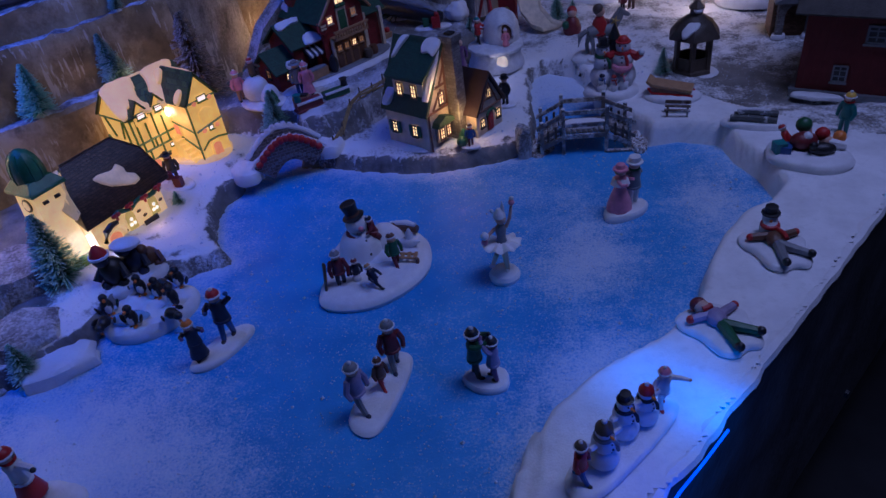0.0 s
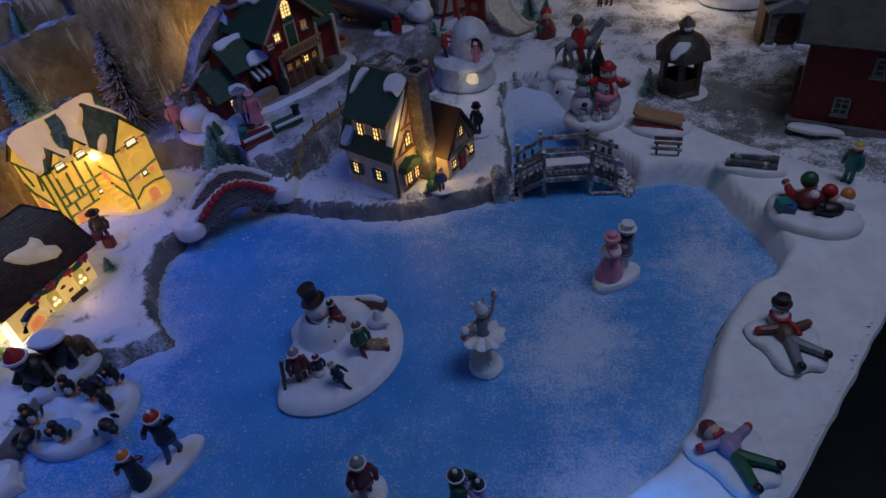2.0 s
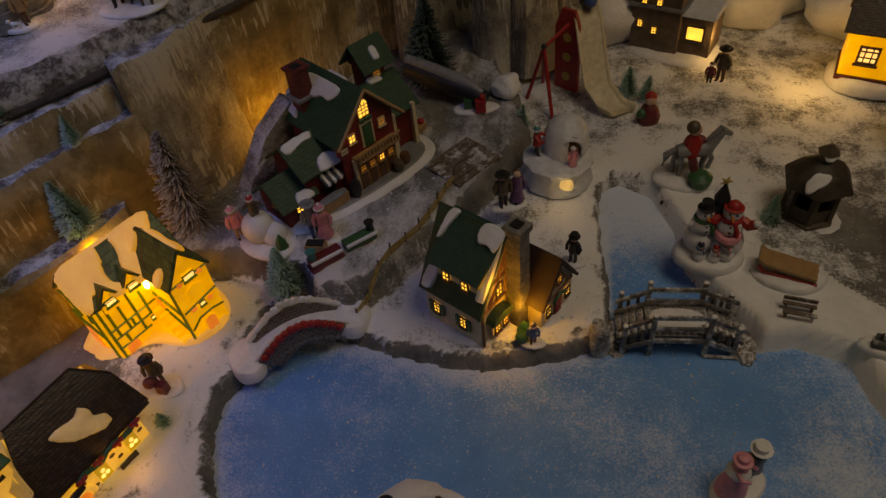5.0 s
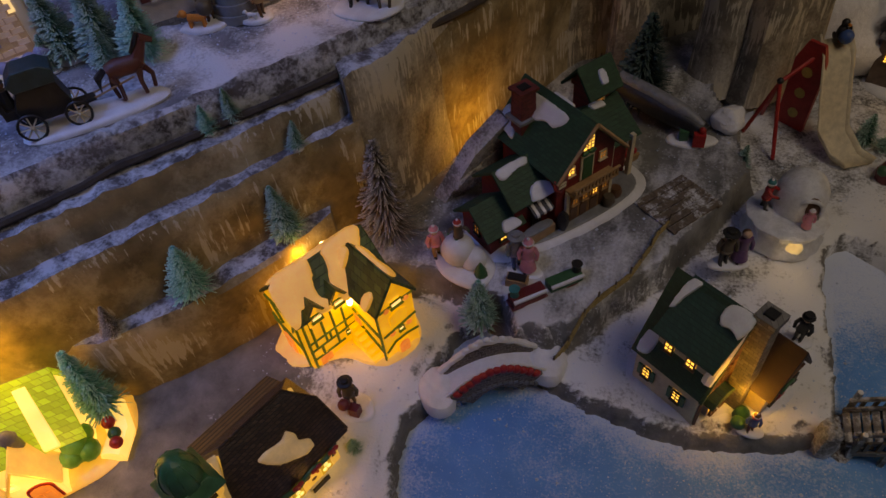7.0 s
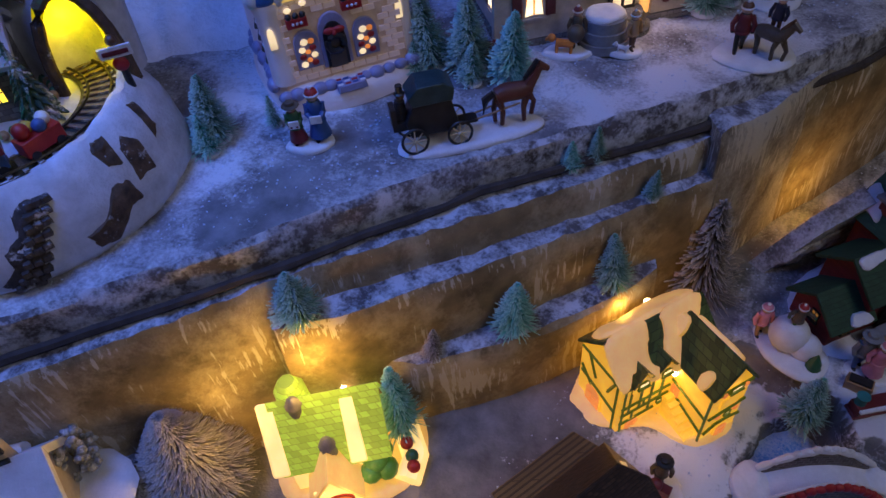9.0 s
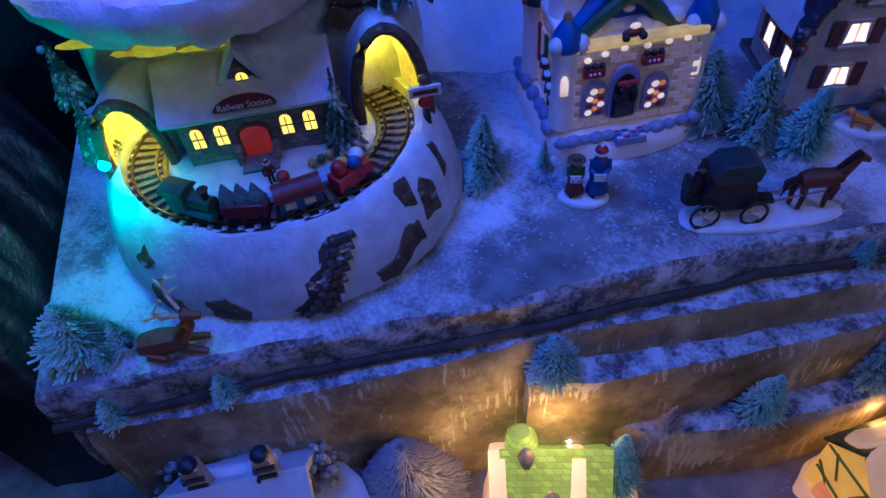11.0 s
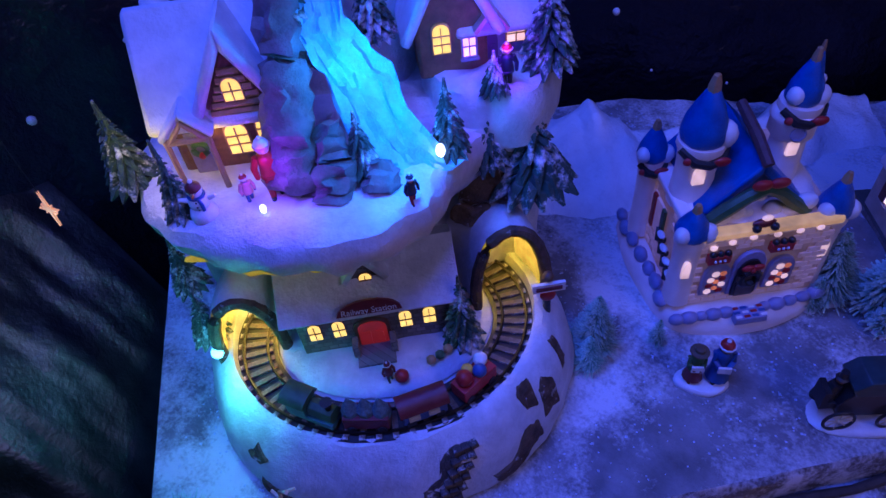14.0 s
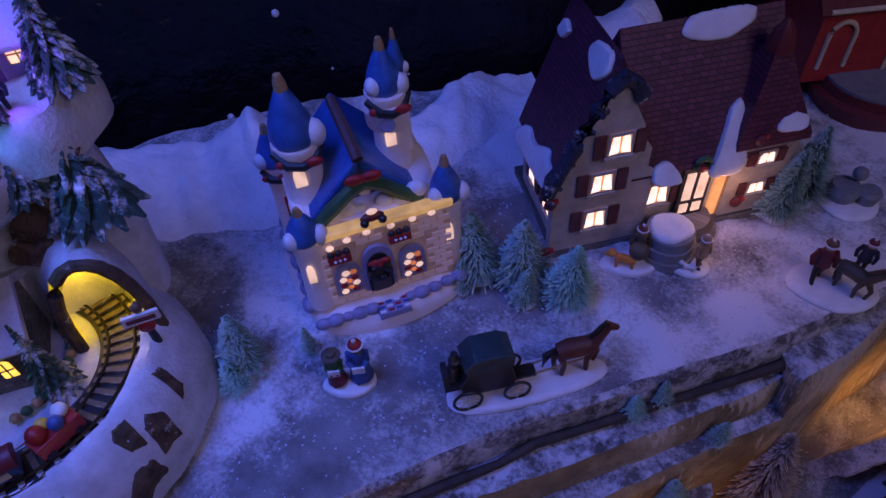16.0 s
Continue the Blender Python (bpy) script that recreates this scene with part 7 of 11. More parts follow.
part("turret_cap", Shape().lathe([(0.013, 0.186), (0.010, 0.204), (0.002, 0.216)], COL["maroon"], pose(0.212, 0.030, 0, 0, 0, 45), n=8), mh)
snow_poly(mh, pose(0.226, -0.002, 0.122, 56, 0, 0), [(-0.014, -0.008), (0.016, -0.010), (0.020, 0.004), (0.004, 0.010), (-0.012, 0.004)], 0.005)
GABLE = [(-0.010, 0.0), (0.092, 0.0), (0.092, 0.098), (0.084, 0.104), (0.084, 0.128), (0.075, 0.140), (0.072, 0.158), (0.062, 0.178), (0.054, 0.196), (0.046, 0.204), (0.036, 0.196), (0.028, 0.176), (0.014, 0.152), (0.004, 0.122), (-0.008, 0.100)]
part("gable_front", Shape().prism(GABLE, -0.006, 0.003, STUCCO_GREY, axis="y"), mh, bevel=0.0008)
garland = paint("navy_garland", (0.02, 0.028, 0.07), 0.6, 0.5, 200, 900, 0.9, dust=0.2)
gp = [(-0.014, 0.088), (-0.010, 0.104), (0.000, 0.122), (0.008, 0.142), (0.016, 0.158), (0.026, 0.178), (0.034, 0.196), (0.045, 0.208), (0.056, 0.200), (0.064, 0.186)]
gg = part("gable_garland", Shape().tube([(x, -0.004, z + 0.004) for x, z in gp], [0.0068 + 0.0022 * (q % 2) for q in range(len(gp))], garland), mh, "navy snow-flecked garland along the gable")
rr = random.Random(3)
for x, z in gp:
    for q in range(5):
        part("garland_sprig", Shape().ball((x + rr.uniform(-0.007, 0.007), -0.004 + rr.uniform(-0.008, 0.002), z + 0.004 + rr.uniform(-0.007, 0.007)), rr.uniform(0.002, 0.0036), garland, n=6), gg)
for x, z, r_ in ((-0.012, 0.082, 0.006), (-0.013, 0.012, 0.007), (0.196, 0.112, 0.0055), (0.194, 0.030, 0.006)):
    part("berry_spray", Shape().ball((x, -0.008, z), r_, COL["maroon"], s=(1.1, 0.7, 1.2)).ball((x + 0.005, -0.009, z + 0.004), r_ * 0.5, COL["red"]), mh, "dark red berry spray")
SH = paint("plum_shutter", (0.13, 0.030, 0.026), 0.5)
AMBER = lit("amber_pane", (1.0, 0.42, 0.10), 0.75)
# Room light on the curtains is put into them as glow.
CURTAIN = lit("lit_curtain", (1.0, 0.78, 0.46), 2.0)


def curtained(root, p, side, w, h):
    win = window(root, p, side, w, h, STUCCO_GREY, pane=AMBER, cols=1, rows=1, shutters=SH)
    for k in (-1, 1):
        part("curtain", Shape().prism([(k * w * 0.06, h * 0.36), (k * w * 0.30, h * 0.34), (k * w * 0.42, -h * 0.40), (k * w * 0.05, -h * 0.34)], -0.0024, -0.0010, CURTAIN, axis="y"), win, "pale lit curtain")
    return win


for p in ((0.050, -0.0068, 0.142), (0.038, -0.0068, 0.098), (0.036, -0.0068, 0.050)):
    curtained(mh, p, "front", 0.025, 0.026)
curtained(mh, (0.104, -0.0002, 0.060), "front", 0.025, 0.030)
for y in (0.026, 0.072):
    curtained(mh, (-0.0012, y, 0.052), "left", 0.020, 0.030)
DRF = part("porch_frame", Shape().box((0.142, -0.002, 0.022), (0.032, 0.005, 0.066), COL["black"]), mh, "dark framed glazed door", bevel=0.0006)
for dx in (-0.007, 0.007):
    part("door_pane", Shape().box((0.142 + dx, -0.0042, 0.046), (0.0092, 0.003, 0.036), CASTLE_PANE), DRF)
    part("door_pane", Shape().box((0.142 + dx, -0.0042, 0.028), (0.0092, 0.003, 0.012), CASTLE_PANE), DRF)
part("door_wreath", Shape().tube([(0.142 + 0.0075 * math.cos(a), -0.007, 0.094 + 0.0075 * math.sin(a)) for a in [2 * math.pi * k / 12 for k in range(13)]], 0.003, COL["green"]).ball((0.142, -0.0095, 0.090), 0.004, COL["red"], s=(1.5, 0.6, 0.9)), mh, "green wreath with red bow")
# Warm light of the niche is put in as an emitting box.
part("lit_recess", Shape().box((0.172, 0.002, 0.010), (0.012, 0.006, 0.088), lit("lit_doorway", (1.0, 0.50, 0.12), 1.0)), mh, "orange glowing strip put in for the lit recess", bevel=0.001)
for z in (0.046, 0.086):
    curtained(mh, (0.212, -0.0052, z), "front", 0.020, 0.016)
part("plinth", Shape().box((0.122, 0.062, 0.0), (0.252, 0.138, 0.010), STONEWORK), mh)
for k in range(3):
    part("terrace_step", Shape().lathe([(0.034 - 0.005 * k, 0.008 * k), (0.034 - 0.005 * k, 0.008 * k + 0.007)], STONEWORK, pose(0.142, -0.004, 0), n=20), mh)
lamp("stone_house_bulb", "POINT", (*(mh.matrix_basis @ Vector((0.172, -0.034, 0.060))),), 0.045, (1.0, 0.60, 0.28), 0.01)

# red house with a turntable, at the far end of the shelf
rb = thing("red_house", pose(-0.60, 1.435, 0.326, 0, 0, 40), "red house with cream trim and a dark round platform", "house")
pl = gabled(rb, (0.05, 0.06, 0.03), 0.10, 0.12, 0.10, 0.16, "x", paint("bright_red_boards", (0.46, 0.035, 0.028), 0.5, 0.25, 60, 500, 0.4), BARN_RED, over=0.010)
part("arch_trim", Shape().tube([(0.030 + 0.016 * math.cos(a), -0.001, 0.09 + 0.02 * math.sin(a)) for a in [math.pi * k / 10 for k in range(11)]], 0.003, COL["cream"]).tube([(0.014, -0.001, 0.05), (0.014, -0.001, 0.09)], 0.003, COL["cream"]).tube([(0.046, -0.001, 0.05), (0.046, -0.001, 0.09)], 0.003, COL["cream"]), rb)
part("corner_trim", Shape().box((0.1, 0.0, 0.03), (0.005, 0.005, 0.10), COL["cream"]), rb)
part("eave_trim", Shape().tube([(0.0, -0.008, 0.128), (0.105, -0.008, 0.128)], 0.003, COL["cream"]), rb)
part("round_platform", Shape().lathe([(0.075, 0.0), (0.078, 0.02), (0.070, 0.024), (0.068, 0.034), (0.02, 0.036)], COL["maroon"], pose(0.10, -0.005, 0), n=28), rb)
part("platform_top", Shape().lathe([(0.066, 0.034), (0.066, 0.038), (0.05, 0.039)], COL["grey"], pose(0.10, -0.005, 0), n=28), rb)
snow_on(rb, pose(0.11, 0.05, 0.15, 20, 20, 0), 0.03, 0.02, 51, h=0.006)

# ---- coach and horse ----
def horse(s, m, coat, k=1.0, mane=None):
    mane = mane or COL["black"]
    s.tube([(-0.016 * k, 0, 0.030 * k), (-0.006 * k, 0, 0.032 * k), (0.010 * k, 0, 0.031 * k), (0.018 * k, 0, 0.034 * k)], [0.0075 * k, 0.009 * k, 0.0085 * k, 0.007 * k], coat, m, 10)
    s.tube([(0.015 * k, 0, 0.034 * k), (0.024 * k, 0, 0.046 * k), (0.027 * k, 0, 0.052 * k)], [0.007 * k, 0.0045 * k, 0.004 * k], coat, m)
    s.tube([(0.025 * k, 0, 0.053 * k), (0.036 * k, 0, 0.047 * k)], [0.0045 * k, 0.0025 * k], coat, m)
    s.tube([(0.012 * k, 0, 0.041 * k), (0.020 * k, 0, 0.050 * k), (0.025 * k, 0, 0.058 * k)], [0.002 * k, 0.003 * k, 0.002 * k], mane, m, 6)
    s.tube([(-0.018 * k, 0, 0.034 * k), (-0.027 * k, 0, 0.028 * k), (-0.029 * k, 0, 0.014 * k)], [0.003 * k, 0.004 * k, 0.001 * k], mane, m, 6)
    for x, y, fx in ((0.015, 0.004, 0.012), (0.013, -0.004, -0.004), (-0.013, 0.004, -0.006), (-0.014, -0.004, 0.005)):
        s.tube([(x * k, y * k, 0.028 * k), ((x + fx * 0.7) * k, y * k, 0.015 * k), ((x + fx * 0.5) * k, y * k, 0.0015 * k)], [0.0042 * k, 0.0026 * k, 0.0022 * k], coat, m, 6)


co = thing("coach", pose(-0.683, 0.905, 0.328, 0, 0, 47) @ Matrix.Diagonal((1.0, 1.0, 1.10, 1)), "black horse-drawn coach with spoked wheels and brown horse", "coach")
part("snow_base", Shape().mound([(-0.072, -0.018), (0.0, -0.024), (0.07, -0.016), (0.078, 0.004), (0.05, 0.018), (-0.03, 0.024), (-0.07, 0.016)], 0.006, RESIN, z=-0.001), co)
part("body", Shape().prism([(-0.058, 0.018), (-0.014, 0.018), (-0.012, 0.028), (-0.018, 0.052), (-0.052, 0.052), (-0.062, 0.034)], -0.011, 0.011, COL["black"], axis="y"), co, bevel=0.001)
part("hood", Shape().prism([(-0.054, 0.050), (-0.016, 0.050), (-0.014, 0.062), (-0.024, 0.068), (-0.048, 0.068), (-0.058, 0.058)], -0.0135, 0.0135, paint("teal_black_hood", (0.015, 0.05, 0.06), 0.5), axis="y"), co, bevel=0.001)
part("driver_seat", Shape().box((-0.066, 0, 0.026), (0.016, 0.016, 0.008), COL["black"]).box((-0.072, 0, 0.034), (0.005, 0.016, 0.014), COL["black"]), co)
part("driver", Shape().tube([(-0.066, 0, 0.036), (-0.064, 0, 0.052)], [0.007, 0.005], COL["black"]).ball((-0.063, 0, 0.057), 0.0042, COL["brown"]).lathe([(0.0055, 0.059), (0.0035, 0.0605), (0.0032, 0.067)], COL["black"], pose(-0.063, 0, 0), n=8), co)
part("footboard", Shape().box((-0.004, 0, 0.018), (0.024, 0.012, 0.003), COL["black"]).tube([(0.006, 0.005, 0.02), (0.05, 0.006, 0.028)], 0.001, COL["tan"]).tube([(0.006, -0.005, 0.02), (0.05, -0.006, 0.028)], 0.001, COL["tan"]), co)
for x, r in ((-0.056, 0.0125), (-0.012, 0.0115)):
    for y in (-0.0145, 0.0145):
        wm = pose(x, y, r + 0.004, 90)
        wl = part("wheel", Shape().tube([(r * math.cos(a), r * math.sin(a), 0) for a in [2 * math.pi * k / 20 for k in range(21)]], 0.0014, COL["black"], wm, 6), co)
        for k in range(8):
            a = 2 * math.pi * k / 8
            part("spoke", Shape().tube([(0, 0, 0), (r * math.cos(a), r * math.sin(a), 0)], 0.0007, COL["cream"], wm, 4), wl)
        part("hub", Shape().ball((0, 0, 0), 0.002, COL["cream"], wm, 8), wl)
hs = Shape()
horse(hs, pose(0.044, 0, 0.006), paint("bay_coat", (0.13, 0.035, 0.02), 0.5, 0.3), 1.0)
part("horse", hs, co, "bay brown horse in harness")

# ---- red brick bridge over the brook ----
br = thing("snowy_bridge", pose(-0.268, 0.890, 0.006, 0, 0, 33) @ Matrix.Diagonal((0.84, 0.85, 0.90, 1)), "snow-covered arched stone bridge trimmed with red garland", "bridge")
L, W = 0.075, 0.020
BRIDGE_STONE = tiles("dark_snowy_stone", (0.13, 0.11, 0.11), (0.34, 0.32, 0.32), 0.009, 0.0055, 0.7, var=0.5, gap=0.10)
def arc(n, x0, x1, zb, zt):
    return [(x0 + (x1 - x0) * i / n, zb + (zt - zb) * math.sin(math.pi * i / n)) for i in range(n + 1)]
for y, nm in ((-W, "parapet"), (W, "parapet")):
    prof = arc(14, -0.066, 0.066, 0.036, 0.074) + arc(10, 0.036, -0.036, 0.010, 0.034)
    w = part(nm, Shape().prism(prof, y - 0.004, y + 0.004, BRIDGE_STONE, axis="y"), br, bevel=0.001)
    sn = Shape()
    deep = 1.0 if y > 0 else 0.45
    sn.tube([(x, y + 0.002 * (1 - deep), z + 0.003 * deep) for x, z in arc(18, -0.070, 0.070, 0.036, 0.075)], [(0.0046 + 0.0010 * math.sin(i * 2.1)) * deep for i in range(19)], RESIN)
    for i, (x, z) in enumerate(arc(12, -0.062, 0.062, 0.038, 0.076)):
        sn.ball((x, y + 0.002 * (1 - deep), z + 0.006 * deep), 0.0046 * deep, RESIN, s=(1.3, 0.85, 0.9 + 0.3 * (i % 2)), n=10)
    part("snow_ridge", sn, w)
part("deck", Shape().prism(arc(14, -0.078, 0.078, 0.026, 0.050) + arc(14, 0.072, -0.072, 0.012, 0.036), -W, W, RESIN, axis="y"), br)
for k in (-1, 1):
    part("snow_bank", Shape().mound(blob(k * 0.078, 0.0, 0.028, 0.036, 20, 3 + k), 0.020, RESIN, z=0.016), br)
for i in range(13):
    t = (i + 0.5) / 13
    x = -0.060 + 0.120 * t
    part("garland_bow", Shape().ball((x, -W - 0.003, 0.037 + 0.036 * math.sin(math.pi * t)), 0.0060, COL["red"], s=(1.2, 0.8, 1.0 + 0.25 * (i % 2)), n=9), br)
for i in range(16):
    t = (i + 0.5) / 16
    x = -0.060 + 0.120 * t
    part("stone", Shape().box((x, -W - 0.004, 0.014 + 0.026 * math.sin(math.pi * t)), (0.006, 0.003, 0.005), COL["grey"], top=0.8), br)

# ---- wooden footbridge ----
fb = thing("footbridge", pose(0.184, 0.938, 0.0, 0, 0, 2), "weathered grey wooden footbridge dusted with snow", "bridge")
GREY_WOOD = paint("snow_dusted_grey_wood", (0.20, 0.185, 0.18), 0.75, 0.45, 160, 900, 0.6, dust=0.45)


def slat(nm, a, b, hh, th=0.0030):
    """Flat board on edge between two points of the bridge's side."""
    return part(nm, Shape().prism([(a[0], a[2] - hh / 2), (b[0], b[2] - hh / 2), (b[0], b[2] + hh / 2), (a[0], a[2] + hh / 2)], a[1] - th / 2, a[1] + th / 2, GREY_WOOD, axis="y"), fb, bevel=0.0005)


for y, f in ((-0.024, -1), (0.026, 1)):
    for x, h in ((-0.067, 0.056), (-0.036, 0.075), (0.026, 0.075), (0.058, 0.055)):
        part("post", Shape().box((x, y, -0.002), (0.0052, 0.0050, h), GREY_WOOD), fb, bevel=0.0006)
        part("post_snow", Shape().ball((x, y, h - 0.002), 0.0032, SNOW, s=(1, 1, 0.4), n=7), fb)
    for dz, hh in ((0.0, 0.0065), (-0.020, 0.0060)):
        slat("rail", (-0.074, y - f * 0.004, 0.041 + dz), (-0.034, y, 0.062 + dz), hh)
        slat("rail", (-0.038, y - f * 0.0041, 0.064 + dz), (0.028, y, 0.064 + dz), hh)
        slat("rail", (0.024, y - f * 0.004, 0.062 + dz), (0.068, y, 0.041 + dz), hh)
    slat("stringer", (-0.070, y + f * 0.001, 0.012), (-0.036, y, 0.028), 0.008)
    slat("stringer", (-0.036, y + f * 0.001, 0.029), (0.026, y, 0.029), 0.007)
    slat("stringer", (0.026, y + f * 0.001, 0.028), (0.062, y, 0.012), 0.008)
    for x in (-0.058, -0.047, 0.038, 0.049):
        part("baluster", Shape().box((x, y, 0.016), (0.0034, 0.003, 0.050 - 0.55 * (abs(x + 0.004) - 0.031) - 0.014), COL["bronze"]), fb)
plank = Shape().box((0, 0, 0), (0.0072, 0.046, 0.0026), GREY_WOOD).mesh("plank")
for i in range(17):
    x = -0.068 + 0.0079 * i
    z = 0.012 + 0.020 * min(1, (0.066 - abs(x + 0.004)) / 0.032)
    part("plank", plank, fb, m=pose(x, 0.001, z, 0, (26 if x < -0.037 else -26 if x > 0.029 else 0) * -1, 0))
part("deck_snow", Shape().mound(blob(-0.005, 0.002, 0.030, 0.018, 20, 4, 0.12), 0.0030, SNOW, z=0.0345), fb)
part("ground_board", Shape().tube([(0.026, -0.026, 0.003), (0.084, -0.028, 0.003)], 0.0026, GREY_WOOD, n=4), fb)
for k in (-1, 1):
    part("gravel_foot", Shape().mound(blob(k * 0.072, 0.0, 0.020, 0.032, 18, 5 + k, 0.2), 0.008, patchy("gravel_%d" % (k + 1), (0.15, 0.11, 0.09), amount=0.5, scale=150), z=-0.002, rough=0.5), fb)

# ---- backdrop: black foil with snow spots, cotton wool ----
mat, nt, b = nodes_of("black_foil")
v = coords(nt)
b.inputs["Base Color"].default_value, b.inputs["Roughness"].default_value = (0.008, 0.008, 0.014, 1), 0.30
w1, w2 = tex_noise(nt, 9, 5, 0.6, v), tex_noise(nt, 40, 4, 0.6, v)
bump(nt, b, math_node(nt, "ADD", w1.outputs[0], math_node(nt, "MULTIPLY", w2.outputs[0], 0.4)), 0.9, 0.02)
FOIL = mat
line = [(-0.55, -0.55), (-0.95, -0.05), (-1.24, 0.16), (-1.40, 0.36), (-1.44, 0.56), (-1.41, 0.80), (-1.30, 1.00), (-1.17, 1.17), (-1.01, 1.29), (-0.86, 1.43), (-0.76, 1.66), (-0.5, 2.05), (0.3, 2.35), (1.6, 2.4)]
fine = []
for p, q in zip(line, line[1:]):
    k = max(2, int(math.dist(p, q) / 0.03))
    fine += [(p[0] + (q[0] - p[0]) * i / k, p[1] + (q[1] - p[1]) * i / k) for i in range(k)]
fine.append(line[-1])
s = Shape()
nz = 26
vs = []
for i, (x, y) in enumerate(fine):
    for j in range(nz):
        z = -0.75 + 2.6 * j / (nz - 1)
        d = 0.022 * noise.noise((i * 0.22, z * 0.8, 2.0)) + 0.012 * noise.noise((i * 0.6, z * 2.0, 7.0))
        vs.append((x + d, y - d, z))
s.add(vs, [(i * nz + j, (i + 1) * nz + j, (i + 1) * nz + j + 1, i * nz + j + 1) for i in range(len(fine) - 1) for j in range(nz - 1)], FOIL)
tagged(new("backdrop", s.mesh("backdrop", 180)), "black foil backdrop with hanging folds", "backdrop", kind="structure")
sp = Shape()
rnd = random.Random(12)
SPOT = paint("white_spot", (0.75, 0.76, 0.80), 0.6, 0.1)
for k in range(170):
    i = rnd.randrange(14, len(fine) - 70)
    x, y = fine[i]
    nx, ny = fine[i + 1][0] - x, fine[i + 1][1] - y
    l = math.hypot(nx, ny)
    ox, oy = ny / l * 0.03, -nx / l * 0.03
    z = rnd.uniform(-0.3, 1.1)
    r = rnd.choice((0.002, 0.003, 0.004, 0.005))
    sp.ball((x + ox, y + oy, z), r, SPOT, n=7)
tagged(new("snow_spots", sp.mesh("snow_spots")), "small white snow dots hanging before the black foil", "snow dots", kind="stuff")

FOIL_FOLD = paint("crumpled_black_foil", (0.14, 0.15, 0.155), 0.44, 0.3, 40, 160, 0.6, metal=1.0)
# crumpled foil hanging beside the end of the shelf, tilted to mirror the teal lamp
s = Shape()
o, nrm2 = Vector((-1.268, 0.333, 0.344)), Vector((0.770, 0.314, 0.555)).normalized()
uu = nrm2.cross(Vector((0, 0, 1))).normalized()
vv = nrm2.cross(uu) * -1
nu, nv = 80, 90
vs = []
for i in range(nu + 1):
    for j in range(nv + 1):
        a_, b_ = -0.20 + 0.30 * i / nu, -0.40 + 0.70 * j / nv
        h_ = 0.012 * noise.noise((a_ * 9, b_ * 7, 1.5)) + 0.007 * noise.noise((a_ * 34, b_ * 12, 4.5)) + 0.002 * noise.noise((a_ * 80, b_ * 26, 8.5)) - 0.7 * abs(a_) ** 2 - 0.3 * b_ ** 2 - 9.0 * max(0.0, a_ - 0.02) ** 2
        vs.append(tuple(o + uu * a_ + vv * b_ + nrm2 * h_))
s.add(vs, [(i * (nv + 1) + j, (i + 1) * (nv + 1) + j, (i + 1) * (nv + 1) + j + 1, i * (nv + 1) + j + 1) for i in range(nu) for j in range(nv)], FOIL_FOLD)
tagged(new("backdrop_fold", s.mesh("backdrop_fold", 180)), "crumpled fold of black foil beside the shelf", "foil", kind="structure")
# Unseen teal fill lamp, added to brighten the foil.
lamp("teal_foil_fill", "POINT", (-1.222, 0.262, 0.440), 0.30, (0.0, 1.0, 0.50), 0.012)
gs = thing("star_light", pose(-1.139, 0.460, 0.604, 0, 0, 30), "small gold star light hanging on a dark thread", "ornament")
s = Shape()
GOLD_LIT = lit("gold_star_glow", (1.0, 0.52, 0.14), 0.9)
pts = []
for k in range(16):
    r_ = (0.016, 0.0025, 0.006, 0.0025)[k % 4] * (1.0 if k % 8 == 0 else 0.5 if k % 8 == 4 else 1.0)
    pts.append((r_ * math.sin(math.pi * k / 8), r_ * math.cos(math.pi * k / 8)))
s.prism(pts, -0.001, 0.001, GOLD_LIT, axis="y")
part("star", s, gs)
part("thread", Shape().tube([(0, 0, 0.014), (0, 0, 1.2)], 0.0004, COL["black"], n=4), gs)

cw = Shape()
rnd = random.Random(5)


def fluff(c, r, s):
    n1, n2 = 20, 13
    off = rnd.uniform(0, 50)
    vs = []
    for j in range(n2 + 1):
        for i in range(n1):
            a, t = 2 * math.pi * i / n1, math.pi * j / n2
            d = Vector((math.sin(t) * math.cos(a), math.sin(t) * math.sin(a), -math.cos(t)))
            w = 1 + 0.35 * noise.noise(d * 1.6 + Vector((off, 0, 0))) + 0.12 * noise.noise(d * 5 + Vector((off, 3, 0)))
            vs.append((c[0] + r * w * d.x * s[0], c[1] + r * w * d.y * s[1], c[2] + r * w * d.z * s[2]))
    cw.add(vs, [(j * n1 + i, j * n1 + (i + 1) % n1, (j + 1) * n1 + (i + 1) % n1, (j + 1) * n1 + i) for j in range(n2) for i in range(n1)], COTTON)


# one loose drape of wool along the foot of the backdrop
CX = [(-0.26, 0.040), (-0.16, 0.062), (-0.067, 0.058), (-0.02, 0.085), (0.0, 0.108), (0.03, 0.080), (0.063, 0.052), (0.10, 0.046), (0.15, 0.040), (0.21, 0.048), (0.26, 0.062), (0.30, 0.055), (0.36, 0.03)]
vs, na, nb = [], 110, 18
